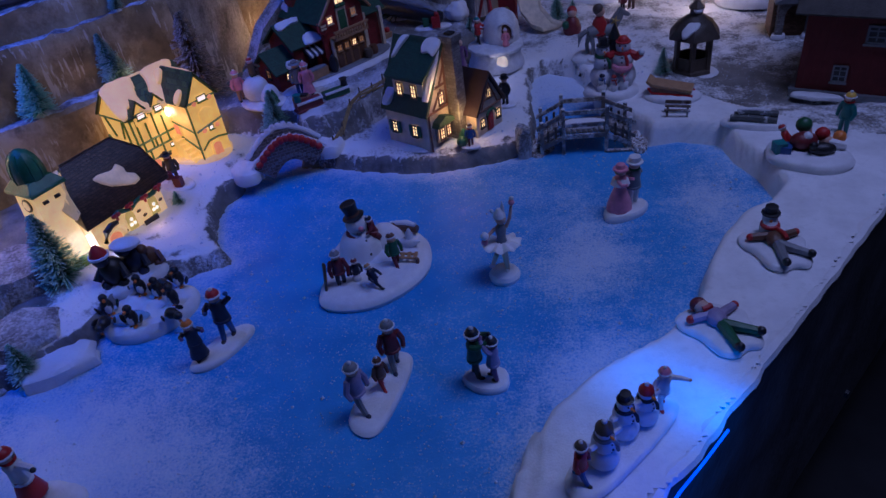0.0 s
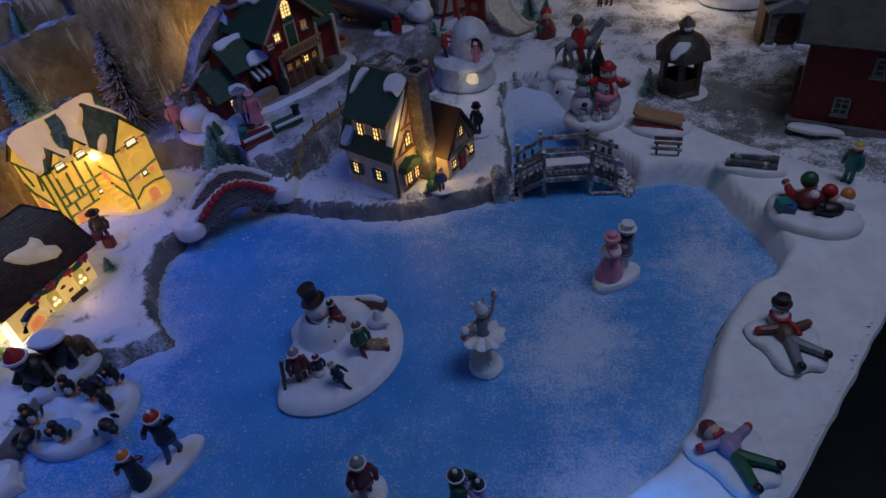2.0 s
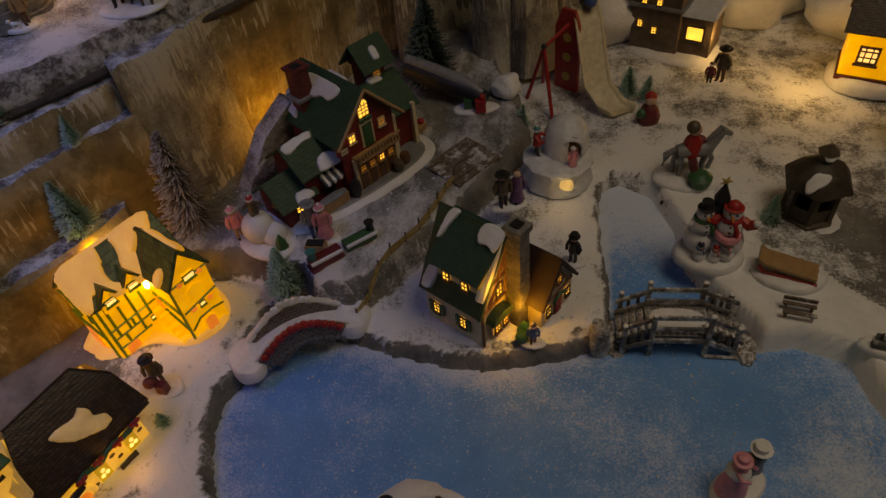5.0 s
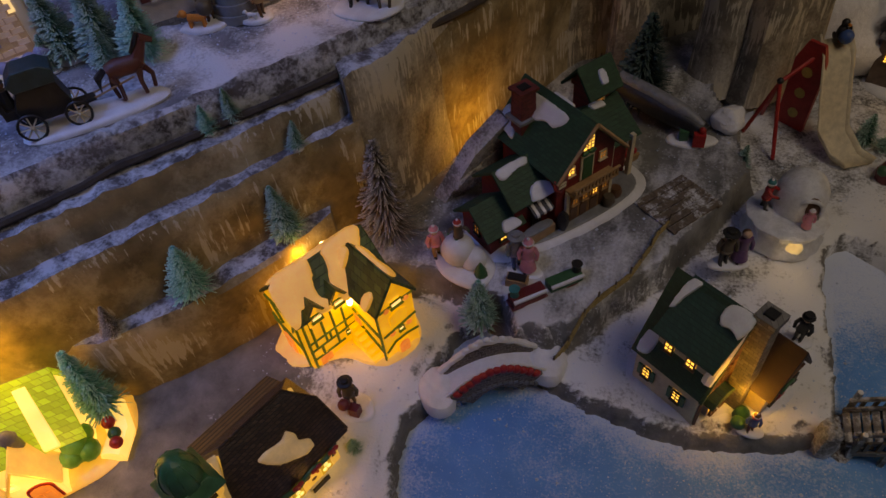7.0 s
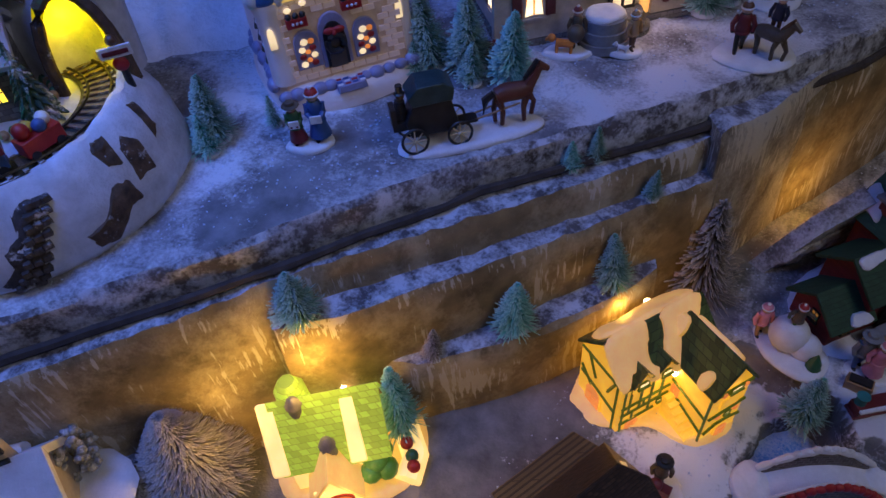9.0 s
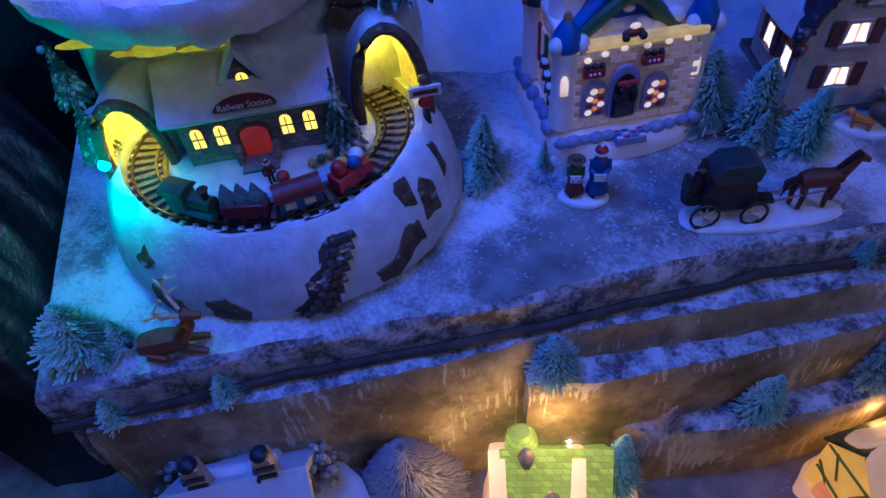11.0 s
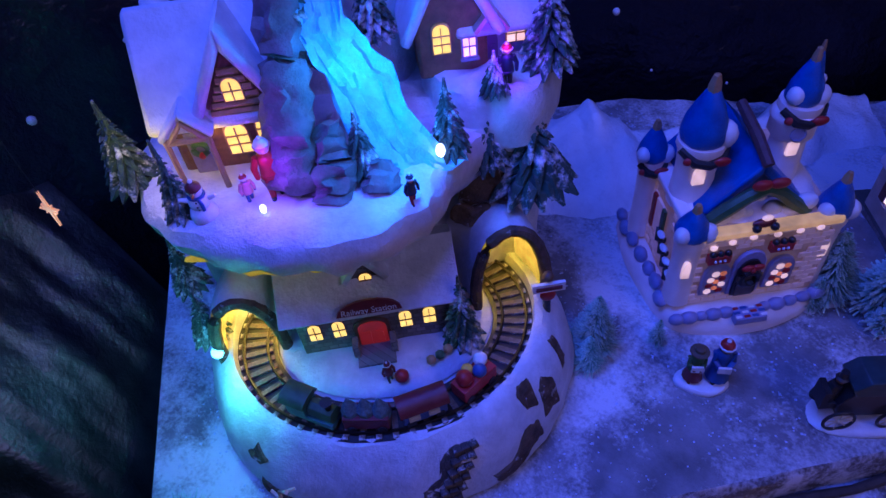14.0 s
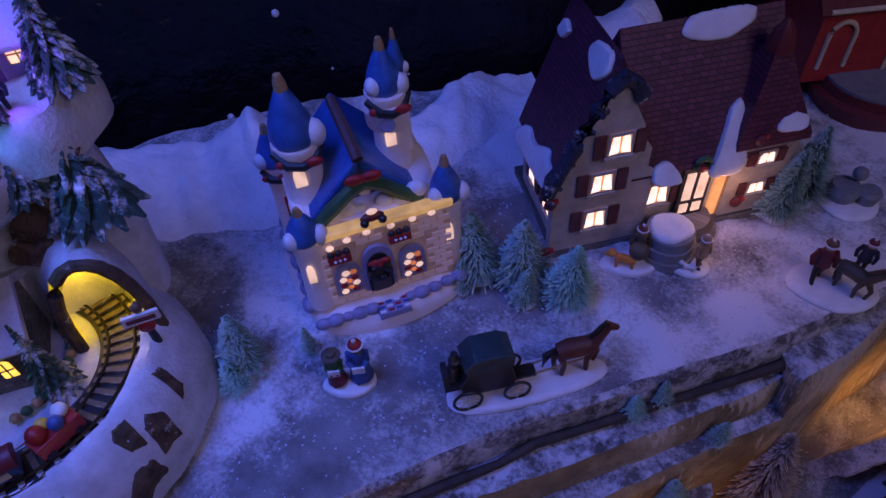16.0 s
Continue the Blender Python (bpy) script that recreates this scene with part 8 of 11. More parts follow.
for i in range(na + 1):
    x = -0.26 + 0.62 * i / na
    k = max(q for q in range(len(CX) - 1) if CX[q][0] <= x + 1e-9)
    t = (x - CX[k][0]) / (CX[k + 1][0] - CX[k][0])
    top = CX[k][1] + (CX[k + 1][1] - CX[k][1]) * t * t * (3 - 2 * t)
    y0 = 0.20 - 0.05 * math.sin(math.pi * min(1, max(0, (x + 0.2) / 0.5))) + 0.02 * noise.noise((x * 9, 1, 0))
    for j in range(nb + 1):
        u = j / nb
        f = math.sin(min(1.0, u * 1.25) * math.pi / 2) ** 0.9 if u < 0.8 else 1 - ((u - 0.8) / 0.2) ** 2 * 0.5
        y = y0 + (0.15 - 0.05 * min(1, max(0, x * 8))) * u
        z = top * f * (0.82 + 0.45 * noise.noise((x * 11, y * 11, 3))) + (0.010 * noise.noise((x * 40, y * 40, 6)) + 0.004 * noise.noise((x * 110, y * 110, 2))) * min(1, u * 6)
        a_ = radians(54)
        vs.append((-0.885 + x * math.cos(a_) - y * math.sin(a_), 0.845 + x * math.sin(a_) + y * math.cos(a_), 0.322 + max(0.0, z)))
cw.add(vs, [(i * (nb + 1) + j, (i + 1) * (nb + 1) + j, (i + 1) * (nb + 1) + j + 1, i * (nb + 1) + j + 1) for i in range(na) for j in range(nb)], COTTON)
fluff((-0.80, 1.36, 0.38), 0.05, (1.1, 1.1, 1.1))
tagged(new("cotton_snow", cw.mesh("cotton_snow", 180)), "banks of loose white cotton wool against the backdrop", "cotton snow", kind="stuff")
cw = Shape()
for p, r, s_ in (((0.10, 1.62, 0.10), 0.075, (1.1, 0.9, 1.3)), ((0.17, 1.68, 0.08), 0.07, (1.2, 1, 1.1)), ((0.38, 1.72, 0.07), 0.08, (1.4, 1, 1.0)), ((0.62, 1.66, 0.07), 0.10, (1.5, 1, 0.9)), ((-0.045, 1.36, 0.085), 0.022, (1, 1, 1))):
    fluff(p, r, s_)
tagged(new("cotton_snow", cw.mesh("cotton_snow", 180)), "heaps of white cotton wool behind the village", "cotton snow", kind="stuff")

# ---- rocks ----
def rock(name, c, r, s_, seed, mat_, label, turn=0.0):
    n1, n2 = 18, 12
    sh_ = Shape()
    vs = []
    for j in range(n2 + 1):
        for i in range(n1):
            a, t = 2 * math.pi * i / n1, math.pi * j / n2
            d = Vector((math.sin(t) * math.cos(a), math.sin(t) * math.sin(a), -math.cos(t)))
            k = max(abs(d.x), abs(d.y), abs(d.z)) ** -0.75
            w = k * (1 + 0.16 * noise.noise(d * 1.8 + Vector((seed, 0, 0))) + 0.09 * noise.noise(d * 5 + Vector((seed, 3, 0))))
            vs.append((r * w * d.x * s_[0], r * w * d.y * s_[1], r * w * d.z * s_[2] + r * s_[2] * 0.8))
    sh_.add(vs, [(j * n1 + i, j * n1 + (i + 1) % n1, (j + 1) * n1 + (i + 1) % n1, (j + 1) * n1 + i) for j in range(n2) for i in range(n1)], mat_)
    return thing(name, pose(*c, 0, 0, turn), label, "rock", "painted rocks", shape=sh_)


rock("rock", (-0.470, 0.500, 0.0), 0.040, (1.2, 0.9, 0.6), 1, STONE, "grey painted foam rock beside the ice", 30)
rock("rock", (-0.530, 0.600, 0.0), 0.050, (1.1, 1.0, 0.7), 2, STONE, "grey painted foam rock beside the chapel", 40)
rock("rock", (-0.585, 0.545, -0.02), 0.060, (1.2, 1.0, 0.7), 3, STONE, "dark painted foam rock behind the chapel tower", 20)
rock("rock", (-0.51, 0.46, -0.05), 0.040, (1.2, 0.9, 0.9), 6, STONE, "grey painted foam rock beside the ice", 10)
rock("rock", (-0.838, 0.482, 0.030), 0.052, (1.1, 1.0, 1.0), 8, STONE, "grey painted rock below the terrace wall", 50)
rock("rock", (-0.890, 0.405, 0.030), 0.066, (1.2, 1.0, 0.9), 9, STONE, "grey painted rock under the snowy house", 55)
rock("rock", (0.090, 0.914, 0.0), 0.016, (0.65, 0.75, 1.75), 11, STONE, "upright grey-green stone beside the footbridge", 20)
rock("snow_block", (-0.415, 0.478, -0.004), 0.030, (1.3, 0.8, 0.45), 4, FOAM, "white foam block lying on the ice edge", 40)
sl_ = Shape().prism([(-0.075, 0.0), (0.085, 0.0), (0.070, 0.075), (0.010, 0.135), (-0.035, 0.095)], -0.010, 0.012, STONE, axis="y")
for k in range(6):
    sl_.mound(blob(-0.02 + 0.02 * k - 0.02, 0.04 + 0.012 * (k % 3), 0.022, 0.016, 12, k, 0.4), 0.004, STONE, pose(0, -0.010, 0, 90), rough=0.6)
thing("stone_slab", pose(-0.365, 1.175, 0.068, 18, 0, 55), "tilted painted stone slab leaning on the rock wall", "rock", shape=sl_)
for i, (x, y, w, h, t) in enumerate(((-0.075, 1.50, 0.035, 0.24, 0), (-0.01, 1.50, 0.042, 0.20, 30), (0.045, 1.56, 0.032, 0.22, 60), (-0.215, 1.48, 0.030, 0.28, 20))):
    c_ = Shape()
    c_.lathe([(w * 1.1, 0), (w, h * 0.3), (w * 0.9, h * 0.6), (w * 0.95, h * 0.8), (w * 0.7, h)], ROCKWALL, n=11, wob=0.14, seed=i)
    thing("rock_column", pose(x, y, 0.04, 0, 0, t), "tall painted rock column against the back wall", "rock", "rock columns", shape=c_)
lg = Shape().tube([(-0.07, 0.056, 0.040), (-0.03, 0.026, 0.034), (0.02, -0.008, 0.026), (0.046, -0.026, 0.018)], [0.017, 0.019, 0.017, 0.013], COL["black"], n=12).tube([(-0.072, 0.057, 0.054), (-0.03, 0.026, 0.049), (0.018, -0.007, 0.040), (0.042, -0.023, 0.028)], [0.009, 0.0105, 0.010, 0.006], COL["grey"], n=10)
lg.mound(blob(0.03, -0.024, 0.034, 0.018, 18, 4), 0.006, RESIN).box((0.040, -0.036, 0.006), (0.016, 0.010, 0.020), COL["red"], pose(0, 0, 0, 0, 0, -4)).ball((0.040, -0.036, 0.030), 0.005, COL["red"]).box((0.018, -0.026, 0.006), (0.012, 0.010, 0.016), COL["green"])
thing("snowy_log", pose(-0.125, 1.335, 0.070, 0, 0, 10), "snow-topped fallen log with red box on a snow base", "log", shape=lg)

# ---- trees ----
def needle_mat(name, col, tip, frost):
    mat, nt, b = nodes_of(name)
    a = nt.nodes.new("ShaderNodeAttribute")
    a.attribute_name = "tip"
    n1 = tex_noise(nt, 40, 4, vec=coords(nt))
    n2 = nt.nodes.new("ShaderNodeNewGeometry")
    c = ramp(nt, n2.outputs["Random Per Island"], [(0.0, tuple(x * 0.5 for x in col)), (1.0, tuple(x * 1.4 for x in col))]).outputs[0]
    k = math_node(nt, "MULTIPLY", math_node(nt, "POWER", a.outputs["Fac"], 2.0), math_node(nt, "ADD", n1.outputs[0], frost - 0.5))
    c = mix(nt, k, c, tip)
    nt.links.new(c, b.inputs["Base Color"])
    b.inputs["Roughness"].default_value = 0.7
    return mat


NEEDLE = needle_mat("green_bristle", (0.045, 0.22, 0.13), (0.60, 0.80, 0.74), 0.80)
NEEDLE_TEAL = needle_mat("teal_bristle", (0.045, 0.34, 0.25), (0.55, 0.85, 0.78), 0.82)
NEEDLE_GREY = needle_mat("grey_bristle", (0.09, 0.075, 0.055), (0.70, 0.64, 0.58), 0.75)
NEEDLE_WHITE = needle_mat("white_bristle", (0.20, 0.19, 0.19), (0.66, 0.63, 0.62), 0.8)
NEEDLE_DARK = needle_mat("dark_bristle", (0.015, 0.05, 0.04), (0.3, 0.4, 0.4), 0.3)


def brush_mesh(name, mat_, h, r, count, seed, droop=0.25, blade=0.05, even=0.62):
    """Bottle-brush crown: many thin bristles in loose whorls, longer below, uneven at the rim."""
    rnd = random.Random(seed)
    vs, fs, tip = [], [], []
    for k in range(count):
        t = rnd.random() ** 1.25
        z = h * (0.12 + 0.86 * t)
        whorl = 0.85 + 0.15 * math.sin(t * 40 + rnd.uniform(-0.6, 0.6))
        ln = r * (1.02 - t) ** 0.85 * rnd.uniform(even, 1.08) * (whorl if even < 0.8 else 1) + 0.03 * h
        a = rnd.uniform(0, 2 * math.pi)
        up = rnd.uniform(-droop, 0.45)
        d = Vector((math.cos(a), math.sin(a), up)).normalized()
        sd = d.cross(Vector((0, 0, 1))).normalized() * (blade * r * rnd.uniform(0.6, 1.2))
        p = Vector((0, 0, z)) + d * ln * 0.12
        q = Vector((0, 0, z)) + d * ln
        i = len(vs)
        w = Vector((0, 0, blade * r * 0.7))
        vs += [p - sd * 0.6, p + sd * 0.6, q + sd * 0.35 + w * 0.5, q - sd * 0.35 - w * 0.5]
        tip += [0.0, 0.0, 1.0, 1.0]
        fs.append((i, i + 1, i + 2, i + 3))
    me = bpy.data.meshes.new(name)
    me.from_pydata(vs, [], fs)
    me.materials.append(mat_)
    at = me.attributes.new("tip", "FLOAT", "POINT")
    at.data.foreach_set("value", tip)
    return me


def tree(m, kind, h, r, count, seed, label, base="snow", group="bottle-brush trees", droop=0.25, blade=0.05, lean=0.0, even=0.62):
    t = thing("tree", m @ pose(0, 0, 0, lean, lean * 0.6, seed * 47 % 360), label, "tree", group)
    part("trunk", Shape().tube([(0, 0, 0), (0, 0, h * 0.5), (0, 0, h * 0.97)], [h * 0.03, h * 0.02, h * 0.006], COL["brown"], n=6), t)
    part("crown", brush_mesh("crown", kind, h, r, count, seed, droop, blade, even), t)
    if base == "snow":
        part("foot", Shape().lathe([(r * 0.55, 0), (r * 0.5, h * 0.05), (r * 0.2, h * 0.08)], RESIN, n=12, wob=0.06, seed=seed), t)
    return t


TREES_BELOW = [  # x, y, z, kind, height, radius
    (-0.596, 0.836, 0.148, NEEDLE_TEAL, 0.080, 0.026, "frosted teal bottle-brush tree on the low terrace"),
    (-0.530, 0.945, 0.148, NEEDLE, 0.080, 0.024, "frosted green bottle-brush tree on the low terrace"),
    (-0.650, 0.762, 0.148, NEEDLE_GREY, 0.045, 0.014, "small grey bottle-brush tree on the low terrace"),
    (-0.744, 0.690, 0.244, NEEDLE, 0.064, 0.026, "frosted green bottle-brush tree at the shelf corner"),
    (-0.518, 0.992, 0.244, NEEDLE, 0.040, 0.012, "small green bottle-brush tree on the high terrace"),
    (-0.592, 0.951, 0.286, NEEDLE_TEAL, 0.036, 0.013, "small frosted tree on the shelf lip"),
    (-0.576, 0.976, 0.286, NEEDLE, 0.044, 0.012, "small green tree on the shelf lip"),
    (-0.668, 0.712, 0.060, NEEDLE_TEAL, 0.115, 0.027, "frosted teal bottle-brush tree beside the lit cottage"),
    (-0.924, 0.462, 0.286, NEEDLE_TEAL, 0.036, 0.015, "small frosted tree on the shelf lip"),
    (-0.978, 0.382, 0.286, NEEDLE_TEAL, 0.036, 0.016, "small frosted tree on the shelf lip"),
    (-0.302, 0.958, 0.032, NEEDLE, 0.082, 0.026, "dark green bottle-brush tree beside the snowy bridge"),
    (-0.386, 0.757, 0.034, NEEDLE, 0.026, 0.011, "tiny green tree beside the chapel"),
    (-0.174, 1.400, 0.068, NEEDLE_DARK, 0.150, 0.046, "tall dark bottle-brush tree by the rock wall"),
    (-0.018, 1.300, 0.040, NEEDLE, 0.050, 0.015, "small green tree by the playground"),
    (0.151, 1.412, 0.030, NEEDLE, 0.055, 0.020, "small green tree at the foot of the slide"),
    (0.178, 1.405, 0.030, NEEDLE, 0.045, 0.016, "small green tree at the foot of the slide"),
    (0.318, 1.120, 0.024, NEEDLE, 0.050, 0.014, "small green tree beside the pavilion"),
    (-0.470, 0.600, 0.025, NEEDLE, 0.105, 0.032, "frosted green bottle-brush tree before the chapel tower"),
    (-0.440, 0.462, 0.004, NEEDLE, 0.056, 0.020, "small green tree by the white foam block"),
    (-0.545, 0.480, 0.0, NEEDLE, 0.07, 0.03, "green tree among the rocks"),
]
TREES_SHELF = [
    (-0.785, 0.992, 0.328, NEEDLE, 0.090, 0.030, "frosted green bottle-brush tree between the castle and the house"),
    (-0.790, 0.965, 0.328, NEEDLE, 0.044, 0.016, "small frosted tree beside the castle"),
    (-0.746, 1.010, 0.328, NEEDLE, 0.092, 0.030, "frosted green bottle-brush tree before the stone house"),
    (-0.696, 1.012, 0.328, NEEDLE_TEAL, 0.080, 0.028, "frosted teal bottle-brush tree before the stone house"),
    (-0.728, 0.985, 0.328, NEEDLE, 0.05, 0.018, "small frosted tree before the stone house"),
    (-0.872, 0.828, 0.328, NEEDLE, 0.038, 0.010, "tiny green tree before the castle"),
    (-0.912, 0.782, 0.328, NEEDLE, 0.075, 0.026, "frosted green bottle-brush tree beside the railway scene"),
    (-0.902, 0.762, 0.328, NEEDLE_TEAL, 0.046, 0.018, "small frosted tree beside the railway scene"),
    (-0.560, 1.225, 0.328, NEEDLE, 0.090, 0.026, "green bottle-brush tree beside the stone house"),
    (-0.545, 1.265, 0.328, NEEDLE, 0.10, 0.028, "green bottle-brush tree behind the stone house"),
    (-1.030, 0.398, 0.328, NEEDLE_TEAL, 0.062, 0.036, "frosted teal bottle-brush tree at the shelf end"),
    (-1.004, 0.425, 0.328, NEEDLE_TEAL, 0.034, 0.016, "small frosted tree beside the reindeer"),
    (-1.000, 0.405, 0.328, NEEDLE_TEAL, 0.024, 0.013, "tiny frosted tree beside the reindeer"),
]
for i, (x, y, z, k, h, r, lb) in enumerate(TREES_BELOW + TREES_SHELF):
    tree(pose(x, y, z), k, h, r * 1.06, 1700 if h > 0.06 else 900, i + 1, lb, blade=0.055, lean=random.Random(i).uniform(-5, 5))
tree(pose(-0.455, 1.050, 0.045), NEEDLE_GREY, 0.175, 0.056, 1500, 60, "large snow-tipped grey bottle-brush tree by the rock wall", droop=0.6, blade=0.03)
tree(pose(-0.818, 0.552, 0.060), NEEDLE_WHITE, 0.138, 0.058, 6500, 61, "large fluffy grey-white brush tree in the nook", droop=0.0, blade=0.022, even=0.92)
PINE = paint("frosted_moulded_pine", (0.022, 0.075, 0.060), 0.6, 0.4, 120, 700, 0.5, dust=0.42)
for i, (x, y, z, h, r) in enumerate(((-0.158, 0.050, 0.250, 0.075, 0.020), (-0.114, 0.000, 0.256, 0.066, 0.013), (0.140, 0.046, 0.190, 0.080, 0.034), (-0.018, 0.062, 0.320, 0.11, 0.018), (0.074, 0.022, 0.258, 0.062, 0.016), (0.158, 0.074, 0.282, 0.085, 0.022), (0.066, -0.020, 0.085, 0.085, 0.018), (-0.150, 0.020, 0.095, 0.060, 0.018), (-0.155, 0.04, 0.14, 0.06, 0.016), (0.034, 0.074, 0.325, 0.08, 0.016), (0.012, 0.012, 0.262, 0.050, 0.014), (0.104, 0.046, 0.222, 0.060, 0.020), (0.112, 0.048, 0.284, 0.034, 0.011))):
    pine = Shape()
    rr = random.Random(i)
    for lv in range(10):
        zz = z + h * (0.06 + 0.09 * lv)
        rad = r * (1.05 - 0.098 * lv)
        nb = max(5, 13 - lv)
        for k in range(nb):
            a = 2 * math.pi * (k + 0.5 * (lv % 2) + rr.uniform(-0.15, 0.15)) / nb
            q = rad * rr.uniform(0.9, 1.08)
            c_, s_ = math.cos(a), math.sin(a)
            pine.tube([(x + q * 0.2 * c_, y + q * 0.2 * s_, zz + rad * 0.30), (x + q * 0.7 * c_, y + q * 0.7 * s_, zz + rad * 0.12), (x + q * c_, y + q * s_, zz - rad * 0.16)], [rad * 0.16, rad * 0.20, rad * 0.04], PINE, n=5)
    pine.tube([(x, y, z), (x, y, z + h)], [r * 0.45, 0.001], PINE, n=7)
    part("moulded_pine", pine, st, "dark green moulded pine with snow")

# ---- figurines: each one plain painted mesh ----
def person(s, m, h, coat, legs, hat, skirt=None, arms=((0.16, -0.05, 0.42), (-0.16, -0.05, 0.42)), stride=0.05, hair=None, hat_kind="cap", scarf=None, shoe=None, lift=0.0):
    """Standing figure of height h facing -y. arms: where the two palms are, in heights."""
    k, m = h, m @ Matrix.Diagonal((1.10, 1.10, 1, 1))
    P = lambda x, y, z: (x * k, y * k, z * k)
    if skirt:
        s.lathe([(0.17 * k, 0.10 * k), (0.15 * k, 0.2 * k), (0.10 * k, 0.42 * k), (0.075 * k, 0.5 * k)], skirt, m, 12)
    for sx in (-1, 1):
        y = stride * sx
        s.tube([P(0.055 * sx, y, 0.03), P(0.055 * sx, y * 0.4, 0.22), P(0.045 * sx, 0, 0.45)], [0.038 * k, 0.046 * k, 0.06 * k], legs, m, 7)
        s.ball(P(0.058 * sx, y - 0.03, 0.025), 0.045 * k, shoe or COL["black"], m, 8, (0.8, 1.4, 0.6))
    s.lathe([(0.11 * k, 0.38 * k), (0.125 * k, 0.45 * k), (0.105 * k, 0.58 * k), (0.12 * k, 0.68 * k), (0.09 * k, 0.75 * k), (0.04 * k, 0.78 * k)], coat, m, 11, sy=0.82)
    for sx, hand in zip((1, -1), arms):
        sh_ = Vector((0.11 * sx, 0, 0.71))
        hd = Vector(hand)
        if hand[0] * sx < 0:
            hd = Vector((hand[0], hand[1], hand[2]))
        mid = (sh_ + hd) / 2 + Vector((0.04 * sx, 0.02, -0.03))
        s.tube([tuple(sh_ * k), tuple(mid * k), tuple(hd * k)], [0.05 * k, 0.044 * k, 0.035 * k], coat, m, 7)
        s.ball(tuple(hd * k), 0.036 * k, legs if legs is not COL["white"] else SKIN, m, 7)
    s.ball(P(0, -0.005, 0.85), 0.093 * k, SKIN, m, 12)
    s.lathe([(0.118 * k, 0.365 * k), (0.135 * k, 0.375 * k), (0.128 * k, 0.41 * k), (0.11 * k, 0.42 * k)], coat, m, 11, sy=0.85)
    s.lathe([(0.062 * k, 0.745 * k), (0.074 * k, 0.765 * k), (0.058 * k, 0.79 * k)], scarf or legs, m, 10)
    if hair:
        s.ball(P(0, 0.025, 0.855), 0.092 * k, hair, m, 10, (1, 0.9, 1.05))
    if scarf:
        s.tube([P(0.075 * math.cos(a), 0.065 * math.sin(a), 0.775) for a in [2 * math.pi * q / 10 for q in range(11)]], 0.028 * k, scarf, m, 6)
    if hat_kind == "cap":
        s.lathe([(0.098 * k, 0.875 * k), (0.10 * k, 0.90 * k), (0.075 * k, 0.955 * k), (0.02 * k, 0.985 * k)], hat, m, 10)
        s.ball(P(0, 0, 0.99), 0.034 * k, RESIN, m, 8)
        s.tube([P(0.096 * math.cos(a), 0.096 * math.sin(a), 0.882) for a in [2 * math.pi * q / 10 for q in range(11)]], 0.020 * k, RESIN if hat is not COL["white"] else COL["pink"], m, 6)
    elif hat_kind == "top":
        s.lathe([(0.14 * k, 0.905 * k), (0.14 * k, 0.92 * k), (0.09 * k, 0.922 * k), (0.095 * k, 1.02 * k), (0.02 * k, 1.025 * k)], hat, m, 12)
    elif hat_kind == "brim":
        s.lathe([(0.16 * k, 0.89 * k), (0.15 * k, 0.905 * k), (0.085 * k, 0.915 * k), (0.075 * k, 0.97 * k), (0.02 * k, 0.985 * k)], hat, m, 12)


def snowman(s, m, h, hat, scarf, hat_kind="top", arms=True):
    k = h
    s.ball((0, 0, 0.22 * k), 0.25 * k, RESIN, m, 16)
    s.ball((0, 0, 0.52 * k), 0.19 * k, RESIN, m, 16)
    s.ball((0, 0, 0.76 * k), 0.135 * k, RESIN, m, 14)
    s.tube([(0.13 * k * math.cos(a), 0.13 * k * math.sin(a), 0.655 * k) for a in [2 * math.pi * q / 14 for q in range(15)]], 0.034 * k, scarf, m, 7)
    s.tube([(0.05 * k, -0.13 * k, 0.65 * k), (0.09 * k, -0.18 * k, 0.55 * k), (0.10 * k, -0.20 * k, 0.44 * k)], [0.03 * k, 0.035 * k, 0.03 * k], scarf, m, 6)
    s.lathe([(0.022 * k, 0), (0.001, 0.09 * k)], COL["orange"], m @ Matrix.Translation((0, -0.125 * k, 0.76 * k)) @ pose(0, 0, 0, 90), 7)
    for x in (-0.05, 0.05):
        s.ball((x * k, -0.122 * k, 0.80 * k), 0.018 * k, COL["black"], m, 6)
    for z in (0.44, 0.52, 0.60):
        s.ball((0, -(0.19 - abs(z - 0.52) * 0.35) * k, z * k), 0.02 * k, COL["black"], m, 6)
    if hat_kind == "top":
        s.lathe([(0.135 * k, 0.855 * k), (0.138 * k, 0.866 * k), (0.088 * k, 0.873 * k), (0.080 * k, 0.93 * k), (0.088 * k, 1.0 * k), (0.02 * k, 1.005 * k)], hat, m, 14)
    elif hat_kind == "cap":
        s.lathe([(0.14 * k, 0.80 * k), (0.13 * k, 0.87 * k), (0.06 * k, 0.94 * k), (0.02 * k, 0.96 * k)], hat, m, 12)
        s.ball((0, 0, 0.97 * k), 0.045 * k, RESIN, m, 7)
    if arms:
        for sx in (-1, 1):
            s.tube([(0.17 * sx * k, 0, 0.55 * k), (0.32 * sx * k, -0.04 * k, 0.62 * k)], [0.05 * k, 0.035 * k], RESIN, m, 7)


